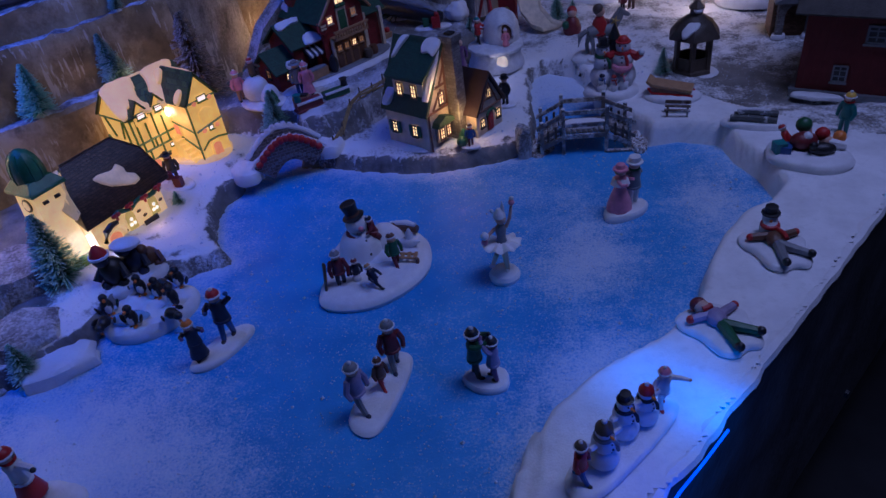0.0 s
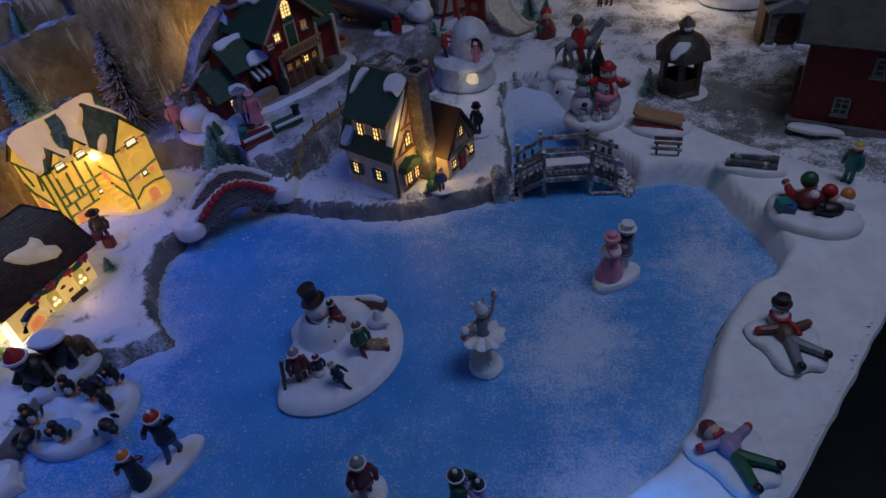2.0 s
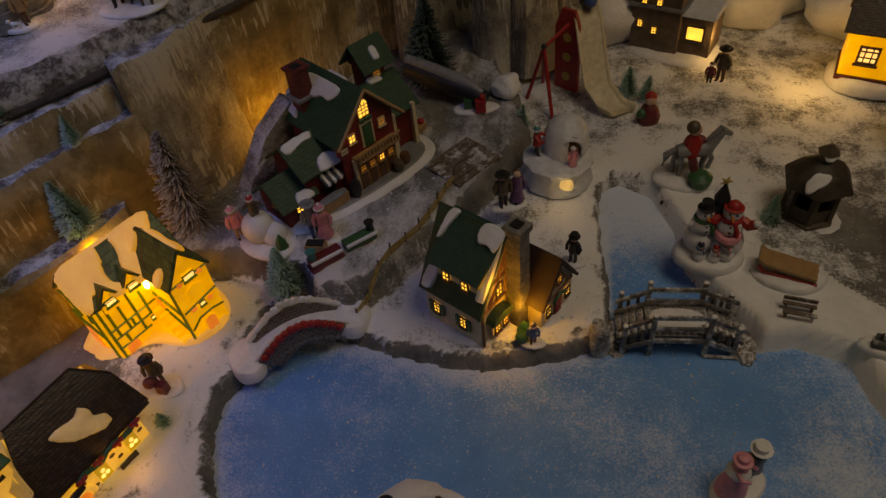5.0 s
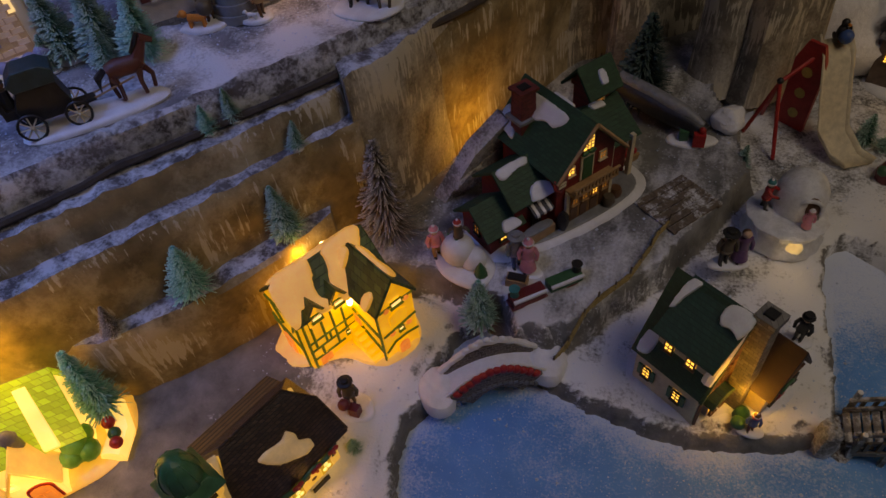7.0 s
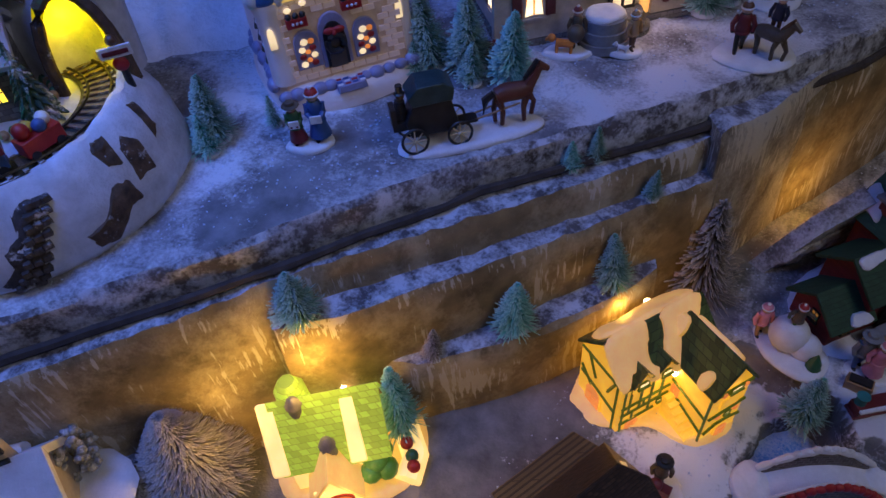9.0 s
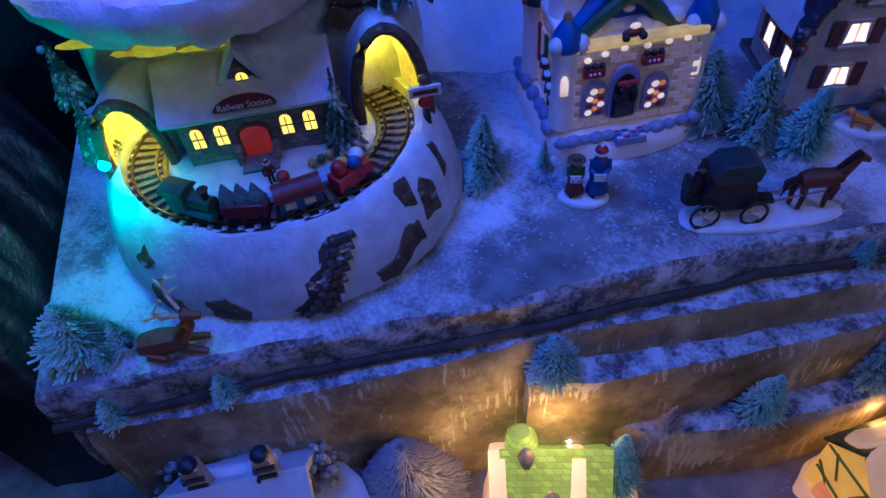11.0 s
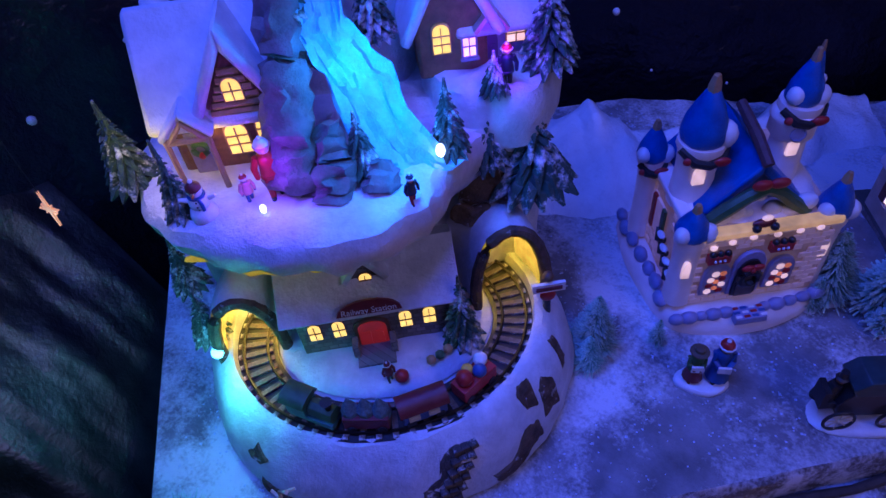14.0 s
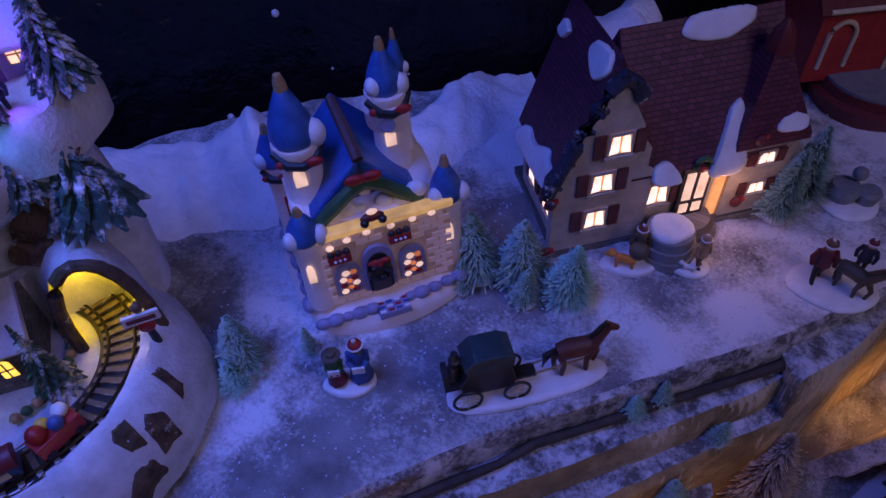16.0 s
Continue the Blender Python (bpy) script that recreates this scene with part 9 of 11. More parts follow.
def penguin(s, m, k, flat=False):
    if flat:
        m = m @ pose(0, 0, 0.2 * k, 80)
    s.ball((0, 0, 0.38 * k), 0.26 * k, COL["black"], m, 10, (0.9, 0.85, 1.35))
    s.ball((0, -0.07 * k, 0.34 * k), 0.21 * k, COL["white"], m, 9, (0.8, 0.85, 1.3))
    s.ball((0, -0.02 * k, 0.80 * k), 0.17 * k, COL["black"], m, 9)
    s.lathe([(0.05 * k, 0), (0.002, 0.12 * k)], COL["orange"], m @ Matrix.Translation((0, -0.16 * k, 0.79 * k)) @ pose(0, 0, 0, 90), 6)
    for sx in (-1, 1):
        s.ball((0.25 * sx * k, 0, 0.42 * k), 0.16 * k, COL["black"], m @ pose(0, 0, 0, 0, 18 * sx, 0), 7, (0.35, 0.7, 1.3))
        s.ball((0.1 * sx * k, -0.12 * k, 0.03 * k), 0.09 * k, COL["orange"], m, 7, (0.8, 1.2, 0.4))


def dog(s, m, k, col):
    s.tube([(-0.5 * k, 0, 0.45 * k), (0.3 * k, 0, 0.5 * k)], [0.18 * k, 0.2 * k], col, m)
    s.ball((0.5 * k, 0, 0.72 * k), 0.2 * k, col, m, 9)
    s.tube([(0.55 * k, 0, 0.68 * k), (0.78 * k, 0, 0.62 * k)], [0.12 * k, 0.07 * k], col, m, 7)
    s.tube([(-0.5 * k, 0, 0.5 * k), (-0.75 * k, 0, 0.75 * k)], [0.08 * k, 0.03 * k], col, m, 6)
    for x in (-0.4, 0.25):
        for y in (-0.12, 0.12):
            s.tube([(x * k, y * k, 0.42 * k), (x * k, y * k, 0.02 * k)], 0.075 * k, col, m, 6)


def fig(name, x, y, z, rot, label, build, category="figurine", group=""):
    s = Shape()
    build(s)
    return thing(name, pose(x, y, z, 0, 0, rot), label, category, group, shape=s)


def at(x, y, z=0, rz=0, rx=0):
    return pose(x, y, z, rx, 0, rz)


# -- on the ice --
def big_snowman(s):
    s.mound([(-0.066, -0.062), (-0.058, -0.080), (-0.030, -0.087), (0.003, -0.081), (0.034, -0.059), (0.059, -0.022), (0.059, 0.018), (0.045, 0.054), (0.012, 0.074), (-0.030, 0.072), (-0.058, 0.044), (-0.068, -0.01)], 0.014, RESIN, rough=0.1)
    m = at(-0.028, 0.016, 0.0, 35)
    s.lathe([(0.036, 0.006), (0.030, 0.014), (0.0275, 0.022), (0.0245, 0.032), (0.019, 0.040), (0.012, 0.045)], RESIN, m, 24)
    s.lathe([(0.052, 0.004), (0.044, 0.013), (0.034, 0.018), (0.02, 0.020)], RESIN, at(-0.018, 0.030), 20, wob=0.06)
    s.lathe([(0.030, 0.006), (0.022, 0.024), (0.014, 0.034), (0.004, 0.038)], RESIN, at(-0.002, 0.034), 18, wob=0.08)
    s.ball((0, 0, 0.0545), 0.0138, RESIN, m, 18)
    s.tube([(0.0125 * math.cos(a), 0.0125 * math.sin(a), 0.0425 + 0.0015 * math.sin(a)) for a in [2 * math.pi * q / 16 for q in range(17)]], 0.0030, COL["maroon"], m, 8)
    s.tube([(0.010, -0.011, 0.043), (0.016, -0.014, 0.040), (0.021, -0.013, 0.033)], [0.003, 0.0046, 0.0040], COL["maroon"], m, 8)
    s.ball((0.0, -0.0140, 0.0545), 0.0034, COL["pink"], m, 8)
    for q in range(4):
        s.ball((0.002, -0.0185 - 0.0026 * q, 0.0385 - 0.0052 * q), 0.0018, COL["black"], m, 7)
    for q in range(5):
        s.ball((-0.0048 + 0.0024 * q, -0.0126 + 0.0004 * abs(q - 2), 0.0478 + 0.0005 * abs(q - 2)), 0.0009, COL["black"], m, 5)
    hm = m @ pose(-0.001, 0.002, 0.0640, -8, -10, 0)
    s.lathe([(0.0132, 0.0), (0.0140, 0.0014), (0.0090, 0.003), (0.0084, 0.008), (0.0102, 0.0190), (0.0094, 0.0200), (0.001, 0.0192)], COL["black"], hm, 22)
    s.lathe([(0.0092, 0.0030), (0.0090, 0.0062)], COL["brown"], hm, 22)
    stout = Matrix.Diagonal((1.08, 1.08, 1, 1))
    person(s, at(-0.040, -0.047, 0.010, 25) @ stout, 0.052, COL["maroon"], COL["navy"], COL["grey"], stride=0.02, arms=((0.15, -0.14, 0.36), (-0.15, -0.06, 0.36)), hair=COL["grey"])
    person(s, at(-0.022, -0.040, 0.010, 30) @ stout, 0.034, COL["navy"], COL["navy"], COL["maroon"], stride=0.03)
    s.ball((-0.022, -0.042, 0.016), 0.006, RESIN)
    person(s, at(0.008, -0.056, 0.011, 65, -24) @ stout, 0.036, COL["navy"], COL["navy"], COL["tan"], stride=0.16, hair=COL["tan"], arms=((0.18, -0.12, 0.42), (-0.18, -0.12, 0.42)))
    person(s, at(0.022, -0.014, 0.011, 40, -8) @ stout, 0.047, COL["green"], COL["maroon"], COL["brown"], stride=0.10, scarf=COL["tan"])
    person(s, at(-0.006, 0.020, 0.026, -60, 12) @ stout, 0.040, COL["maroon"], COL["brown"], COL["black"], arms=((0.2, -0.2, 0.6), (-0.2, -0.2, 0.6)), scarf=COL["maroon"])
    for d in (-0.004, 0.004):
        s.tube([(0.024, -0.006 + d, 0.021), (0.046, -0.006 + d, 0.019)], 0.0016, COL["tan"])
    for x in (0.028, 0.036, 0.044):
        s.box((x, -0.006, 0.0200), (0.004, 0.012, 0.0018), COL["tan"])
    s.ball((0.046, -0.009, 0.014), 0.004, COL["brown"], s=(0.6, 1, 1.2))
    s.tube([(0.004, 0.056, 0.020), (0.024, 0.054, 0.021), (0.038, 0.050, 0.020)], [0.0055, 0.006, 0.005], COL["brown"], n=9).tube([(0.002, 0.057, 0.0255), (0.024, 0.055, 0.0268), (0.036, 0.051, 0.0252)], [0.003, 0.0042, 0.003], RESIN, n=9)
    s.ball((0.006, 0.052, 0.024), 0.0052, COL["brown"], n=9)
    s.ball((0.030, 0.024, 0.019), 0.0085, RESIN, s=(1.4, 0.9, 0.9)).lathe([(0.006, 0.0), (0.005, 0.010), (0.0015, 0.018)], RESIN, at(0.032, 0.025, 0.020), 9).tube([(0.036, 0.022, 0.020), (0.046, 0.020, 0.022)], [0.004, 0.0012], RESIN, n=7)
    for k in range(3):
        s.tube([(-0.056 - 0.002 * k, -0.060 + 0.006 * k, 0.010), (-0.055 - 0.001 * k, -0.050 + 0.003 * k, 0.046 - 0.004 * k)], 0.0018, COL["tan"] if k % 2 else COL["bronze"])


fig("snowman_figurine", -0.078, 0.652, 0.0, 0, "large snowman in top hat with children on a white base", big_snowman)


def ballerina(s):
    s.lathe([(0.0175, 0), (0.0185, 0.005), (0.016, 0.0095), (0.010, 0.012), (0.002, 0.0125)], RESIN, n=20)
    W = COL["white"]
    m = at(0, 0, 0.010, 0, -6)
    s.tube([(0.004, -0.002, 0.001), (0.003, 0, 0.016), (0.0, 0, 0.036)], [0.0026, 0.0032, 0.0048], COL["cream"], m)
    s.tube([(-0.012, 0.006, 0.006), (-0.007, 0.004, 0.020), (0, 0, 0.034)], [0.0024, 0.0032, 0.0045], COL["cream"], m)
    s.ball((-0.013, 0.005, 0.005), 0.0030, W, m, 7, (1.5, 0.9, 0.7)).ball((0.003, -0.004, 0.002), 0.0030, W, m, 7, (0.9, 1.6, 0.7))
    ruff = [(0.0225 * (1 + 0.07 * math.sin(9 * 2 * math.pi * k / 54)), 0.002 * math.sin(9 * 2 * math.pi * k / 54 + 1)) for k in range(54)]
    vs = []
    for f, z in ((0.30, 0.0405), (0.62, 0.0402), (0.92, 0.0385), (1.0, 0.0368), (0.92, 0.0355), (0.4, 0.0360)):
        vs += [(f * r * math.cos(2 * math.pi * k / 54), f * r * math.sin(2 * math.pi * k / 54), z + d * f) for k, (r, d) in enumerate(ruff)]
    s.add(vs, [(j * 54 + i, j * 54 + (i + 1) % 54, (j + 1) * 54 + (i + 1) % 54, (j + 1) * 54 + i) for j in range(5) for i in range(54)], W, m)
    s.lathe([(0.0062, 0.038), (0.0050, 0.046), (0.0066, 0.055), (0.0058, 0.059), (0.0025, 0.062)], COL["grey"], m, 12)
    s.ball((0.001, -0.001, 0.0685), 0.0064, SKIN, m, 11).ball((0.001, 0.0015, 0.070), 0.0066, COL["brown"], m, 10)
    s.lathe([(0.0072, 0.0705), (0.0068, 0.075), (0.0025, 0.081)], W, m, 11).ball((-0.008, 0, 0.079), 0.0024, W, m, 7)
    s.lathe([(0.0020, 0.076), (0.0022, 0.083), (0.0004, 0.090)], W, m @ at(0.004, 0, 0), 7)
    s.tube([(0.006, 0, 0.057), (0.011, -0.001, 0.068), (0.014, 0, 0.083)], [0.0022, 0.0020, 0.0016], SKIN, m).ball((0.0145, 0, 0.087), 0.0036, COL["pink"], m, 8).ball((0.015, 0, 0.092), 0.0026, W, m, 7)
    s.tube([(-0.006, 0, 0.057), (-0.013, -0.004, 0.053), (-0.018, -0.006, 0.047)], [0.0022, 0.0020, 0.0022], SKIN, m).ball((-0.019, -0.006, 0.052), 0.0050, W, m, 8).ball((-0.0195, -0.005, 0.044), 0.0042, COL["pink"], m, 8)


fig("ballerina_figurine", 0.073, 0.626, 0.0, 10, "white ballerina with raised arm on a round snow base", ballerina)


def couple(s):
    s.mound(blob(0, 0, 0.030, 0.021, 20, 3, 0.1, 0.6), 0.010, RESIN)
    person(s, at(0.010, 0.008, 0.008, 200), 0.068, COL["grey"], COL["white"], COL["white"], hat_kind="top", scarf=COL["green"], arms=((-0.1, -0.14, 0.5), (0.10, -0.14, 0.55)), stride=0.03)
    m = at(-0.008, -0.004, 0.009, 60)
    s.lathe([(0.0155, 0.0), (0.0150, 0.008), (0.0115, 0.020), (0.0078, 0.030), (0.0065, 0.034)], COL["pink"], m, 18, wob=0.05, seed=4)
    s.lathe([(0.0066, 0.033), (0.0076, 0.040), (0.0084, 0.045), (0.0052, 0.050), (0.003, 0.052)], COL["pink"], m, 14)
    s.lathe([(0.0118, 0.038), (0.0100, 0.044), (0.0055, 0.048)], COL["white"], m, 16, wob=0.05)
    s.ball((0, -0.001, 0.056), 0.0062, SKIN, m, 11).ball((0, 0.002, 0.056), 0.0064, COL["tan"], m, 10)
    s.lathe([(0.0096, 0.058), (0.0092, 0.0598), (0.0060, 0.0602), (0.0052, 0.065), (0.001, 0.0665)], COL["pink"], m, 14)
    for sx in (-1, 1):
        s.tube([(0.0070 * sx, 0, 0.045), (0.010 * sx, -0.007, 0.041), (0.0085 * sx, -0.014, 0.043)], [0.0028, 0.0024, 0.0020], COL["pink"], m, 7)


fig("dancing_couple_figurine", 0.222, 0.752, 0.0, 0, "dancing pair in pink coat and white top hat", couple)


def trio(s):
    s.mound([(-0.018, -0.050), (0.004, -0.058), (0.016, -0.038), (0.030, 0.030), (0.024, 0.052), (0.004, 0.054), (-0.008, 0.036), (-0.026, -0.028)], 0.007, RESIN)
    person(s, at(0.012, 0.030, 0.006, 30), 0.064, COL["maroon"], COL["grey"], COL["grey"], stride=0.12, shoe=COL["navy"])
    person(s, at(-0.012, -0.026, 0.006, 60), 0.064, COL["lilac"], COL["grey"], COL["grey"], stride=0.14, hair=COL["tan"], shoe=COL["navy"])
    person(s, at(0.004, 0.002, 0.006, 50), 0.042, COL["brown"], COL["red"], COL["brown"], stride=0.12, shoe=COL["red"])


fig("skaters_figurine", -0.044, 0.448, 0.0, 0, "three skaters in winter coats on a long white base", trio)


def duo_skate(s):
    s.mound(blob(0.002, 0, 0.024, 0.018, 18, 5, 0.1), 0.007, RESIN)
    person(s, at(-0.008, 0.002, 0.006, 80), 0.064, COL["green"], COL["black"], COL["black"], hair=COL["black"], arms=((0.05, -0.22, 0.86), (-0.05, -0.22, 0.80)))
    person(s, at(0.010, -0.002, 0.006, -100), 0.056, COL["lilac"], COL["purple"], COL["black"], hair=COL["brown"], arms=((0.05, -0.16, 0.95), (-0.05, -0.2, 0.9)))


fig("skating_pair_figurine", 0.060, 0.464, 0.0, 0, "skating pair in green and violet on a white base", duo_skate)


def left_pair(s):
    s.mound([(-0.030, -0.026), (-0.004, -0.030), (0.020, 0.000), (0.032, 0.040), (0.012, 0.046), (-0.012, 0.020)], 0.008, RESIN)
    person(s, at(0.006, 0.020, 0.007, 10), 0.070, COL["navy"], COL["blue"], COL["red"], stride=0.08, arms=((0.20, -0.05, 0.92), (-0.16, -0.10, 0.62)))
    person(s, at(-0.014, -0.012, 0.007, 30), 0.056, COL["navy"], COL["purple"], COL["orange"], skirt=COL["navy"], hair=COL["orange"], arms=((0.20, -0.1, 0.70), (-0.16, -0.1, 0.66)))


fig("waving_pair_figurine", -0.236, 0.502, 0.0, 0, "two waving children in dark coats on a white base", left_pair)


def girl(s):
    s.mound(blob(0.012, 0, 0.030, 0.020, 18, 7), 0.006, RESIN)
    person(s, at(-0.004, 0, 0.005, -10), 0.070, COL["white"], COL["black"], COL["red"], skirt=COL["red"], scarf=COL["red"], hair=COL["brown"], stride=0.10, arms=((0.42, -0.05, 0.78), (-0.18, 0.12, 0.52)))


fig("girl_skater_figurine", -0.335, 0.318, 0.0, 0, "girl skater in red skirt and red hat on snow", girl)


def penguins(s):
    s.mound([(-0.055, -0.020), (-0.015, -0.042), (0.025, -0.028), (0.052, 0.012), (0.045, 0.052), (0.005, 0.066), (-0.040, 0.060), (-0.068, 0.020)], 0.016, RESIN, rough=0.3)
    s.mound(blob(-0.016, -0.010, 0.024, 0.013, 18, 2), 0.002, paint("pool_ice", (0.35, 0.5, 0.7), 0.2), z=0.0165)
    for x, y, r, f in ((-0.046, 0.0, 40, 0), (-0.040, -0.012, 10, 1), (-0.022, 0.036, 20, 0), (0.004, 0.030, -20, 0), (-0.004, -0.020, 0, 0), (0.030, 0.016, -40, 0), (0.030, -0.004, 60, 1), (0.022, 0.050, -10, 0), (-0.008, 0.050, 60, 1)):
        penguin(s, at(x, y, 0.015, r), 0.031, f)


fig("penguins_figurine", -0.345, 0.555, 0.0, 0, "group of black and white penguins round a small ice pool", penguins)


def bears(s):
    s.mound(blob(0, 0, 0.046, 0.030, 20, 8, 0.15, 0.7), 0.012, RESIN, rough=0.25)
    for x, y, k, c in ((-0.018, -0.010, 1.0, "black"), (0.002, 0.010, 0.95, "navy"), (0.018, 0.020, 0.7, "brown")):
        s.ball((x, y, 0.026 * k), 0.016 * k, COL[c], s=(1, 1, 1.25)).ball((x - 0.004, y - 0.008, 0.050 * k), 0.0105 * k, COL[c])
        for sx in (-1, 1):
            s.tube([(x + 0.010 * sx, y, 0.034 * k), (x + 0.018 * sx, y - 0.012, 0.022 * k)], 0.005 * k, COL[c])
            s.ball((x + 0.010 * sx, y - 0.010, 0.012), 0.007 * k, COL[c])
    s.lathe([(0.0115, 0.055), (0.009, 0.062), (0.002, 0.070)], COL["red"], at(-0.022, -0.018), 10).lathe([(0.0125, 0.054), (0.0125, 0.057)], RESIN, at(-0.022, -0.018), 10)
    s.ball((0.002, 0.004, 0.052), 0.014, RESIN, s=(1.4, 1, 0.5))


fig("bears_figurine", -0.385, 0.615, 0.018, 15, "dark bears with red cap on a snowy base", bears)

# -- on the white bank --
def angel(coat, legs, hatc, snow_head):
    def build(s):
        s.mound([(0.030, 0.006), (0.034, 0.020), (0.018, 0.030), (0.0, 0.038), (-0.020, 0.030), (-0.036, 0.020), (-0.032, 0.002), (-0.018, -0.010), (-0.010, -0.034), (0.006, -0.038), (0.016, -0.028), (0.030, -0.030), (0.036, -0.016)], 0.007, RESIN)
        z = 0.011
        s.ball((0, 0.008, z), 0.010, coat, s=(1.0, 1.3, 0.7))
        for p in (((0.006, 0.012, z), (0.022, 0.022, z), 0.0042), ((-0.006, 0.012, z), (-0.024, 0.008, z), 0.0042)):
            s.tube([p[0], p[1]], [0.005, 0.004], coat)
            s.ball(p[1], 0.0042, COL["red"])
        for q in ((0.006, -0.032, z), (0.030, -0.016, z)):
            s.tube([(0.002, -0.002, z), q], [0.0058, 0.0042], legs)
            s.ball((q[0] * 1.06, q[1] * 1.06, z + 0.001), 0.0046, COL["black"])
        if snow_head:
            s.ball((-0.004, 0.024, 0.014), 0.0105, RESIN).ball((-0.004, 0.028, 0.024), 0.0082, RESIN)
            s.lathe([(0.0098, 0.029), (0.0098, 0.0305), (0.0068, 0.031), (0.0066, 0.038), (0.001, 0.039)], COL["black"], at(-0.004, 0.029), 14)
            s.tube([(-0.004 + 0.0078 * math.cos(a), 0.023 + 0.0078 * math.sin(a), 0.0185) for a in [2 * math.pi * q / 12 for q in range(13)]], 0.0026, COL["red"])
            s.tube([(0.002, 0.016, 0.018), (0.008, 0.008, 0.018), (0.010, 0.0, 0.017)], 0.0026, COL["red"])
            s.ball((-0.004, 0.0205, 0.0245), 0.0018, COL["orange"])
        else:
            s.ball((-0.010, 0.020, z + 0.003), 0.0078, SKIN)
            s.ball((-0.012, 0.024, z + 0.003), 0.0082, hatc, s=(1, 0.9, 1))
            s.tube([(-0.012, 0.014, z + 0.006), (-0.002, 0.018, z + 0.006)], 0.003, COL["red"])
    return build


fig("snow_angel_figurine", 0.362, 0.618, 0.034, -8, "snow angel with snowman in black hat on a white base", angel(COL["brown"], COL["grey"], COL["black"], True))
fig("snow_angel_figurine", 0.281, 0.496, 0.034, 8, "child making a snow angel in lilac and green", angel(COL["lilac"], COL["green"], COL["maroon"], False))


def snow_row(s):
    s.mound([(-0.012, -0.022), (0.010, -0.030), (0.044, 0.006), (0.080, 0.050), (0.086, 0.070), (0.070, 0.076), (0.034, 0.044), (-0.010, 0.004)], 0.006, RESIN)
    person(s, at(0.0, -0.010, 0.005, 60), 0.046, COL["red"], COL["blue"], COL["bronze"], stride=0.14)
    snowman(s, at(0.018, 0.006, 0.004, 40), 0.052, COL["bronze"], COL["grey"], "cap")
    snowman(s, at(0.036, 0.034, 0.004, 40), 0.050, COL["black"], COL["navy"])
    snowman(s, at(0.054, 0.048, 0.004, 40), 0.046, COL["red"], COL["black"], "cap")
    person(s, at(0.070, 0.064, 0.005, 20), 0.046, COL["white"], COL["white"], COL["pink"], stride=0.10, arms=((0.40, -0.1, 0.62), (-0.16, -0.1, 0.6)), shoe=COL["red"])


fig("snowmen_row_figurine", 0.146, 0.336, 0.036, 0, "row of snowmen and children in coloured caps", snow_row)


def picnic(s):
    s.mound(blob(0, 0, 0.050, 0.040, 26, 9, 0.08, -0.4), 0.012, RESIN)
    person(s, at(-0.012, 0.016, 0.0, 60, -30), 0.042, COL["red"], COL["red"], COL["red"])
    s.ball((-0.006, 0.006, 0.022), 0.013, COL["maroon"], s=(1.3, 1, 0.9)).ball((-0.004, 0.002, 0.030), 0.006, COL["white"])
    s.ball((-0.002, 0.026, 0.034), 0.010, COL["green"]).ball((0.002, 0.028, 0.024), 0.008, SKIN)
    s.ball((0.016, 0.010, 0.028), 0.009, COL["red"]).ball((0.020, 0.006, 0.020), 0.008, SKIN).tube([(0.022, 0.004, 0.018), (0.042, -0.002, 0.016)], [0.008, 0.005], COL["white"])
    s.ball((0.036, 0.008, 0.024), 0.008, COL["orange"]).ball((0.012, -0.010, 0.018), 0.010, COL["black"], s=(1.6, 0.9, 0.8)).ball((0.0, -0.012, 0.024), 0.005, COL["black"])
    s.box((-0.034, 0.008, 0.010), (0.014, 0.014, 0.014), COL["teal"], at(0, 0, 0, 10)).box((-0.026, -0.008, 0.010), (0.014, 0.018, 0.010), COL["blue"], at(0, 0, 0, -20))


fig("picnic_figurine", 0.450, 0.808, 0.035, 0, "party in red caps with presents on a white base", picnic)


def man(s):
    s.mound(blob(0, 0, 0.016, 0.012, 14, 4), 0.004, RESIN)
    person(s, at(0, 0, 0.003, -60), 0.060, COL["teal"], COL["teal"], COL["yellow"], scarf=COL["red"], stride=0.02)


fig("man_figurine", 0.512, 0.872, 0.030, 0, "man in teal overalls and yellow cap", man)
lp = thing("log_pile", pose(0.408, 0.906, 0.034, 0, 0, -18), "dark logs stacked on a white snow base", "log pile")
part("snow_base", Shape().mound(blob(0, 0, 0.040, 0.018, 22, 3, 0.08), 0.009, RESIN), lp)
LOG_GREY = paint("frosted_log", (0.09, 0.10, 0.10), 0.7, 0.4, 120, 600, 0.6, dust=0.3)
for k, (y, z) in enumerate(((-0.0055, 0.012), (0.0045, 0.012), (0.0, 0.019))):
    part("log", Shape().tube([(-0.030 + 0.004 * k, y, z), (0.0, y + 0.0015, z + 0.0008), (0.030, y + 0.001, z)], [0.0050, 0.0056, 0.0046], LOG_GREY, n=9), lp)
part("log_snow", Shape().tube([(-0.022, -0.001, 0.0235), (0.0, 0.001, 0.0245), (0.020, 0.002, 0.0235)], [0.0016, 0.003, 0.0018], RESIN), lp)
s = Shape()
for y in (-0.007, 0.007):
    for x in (-0.014, 0.014):
        s.box((x, y, 0.0), (0.003, 0.003, 0.009), WOOD)
    s.box((0, y, 0.008), (0.036, 0.005, 0.002), WOOD)
s.box((0, 0.010, 0.012), (0.036, 0.002, 0.005), WOOD)
thing("bench", pose(0.315, 0.956, 0.034, 0, 0, -12), "small weathered wooden bench half sunk in snow", "bench", shape=s)
sl2 = thing("sledge", pose(0.316, 1.016, 0.033, 0, 0, -18), "tan wooden toboggan with red runners on a white base", "sledge")
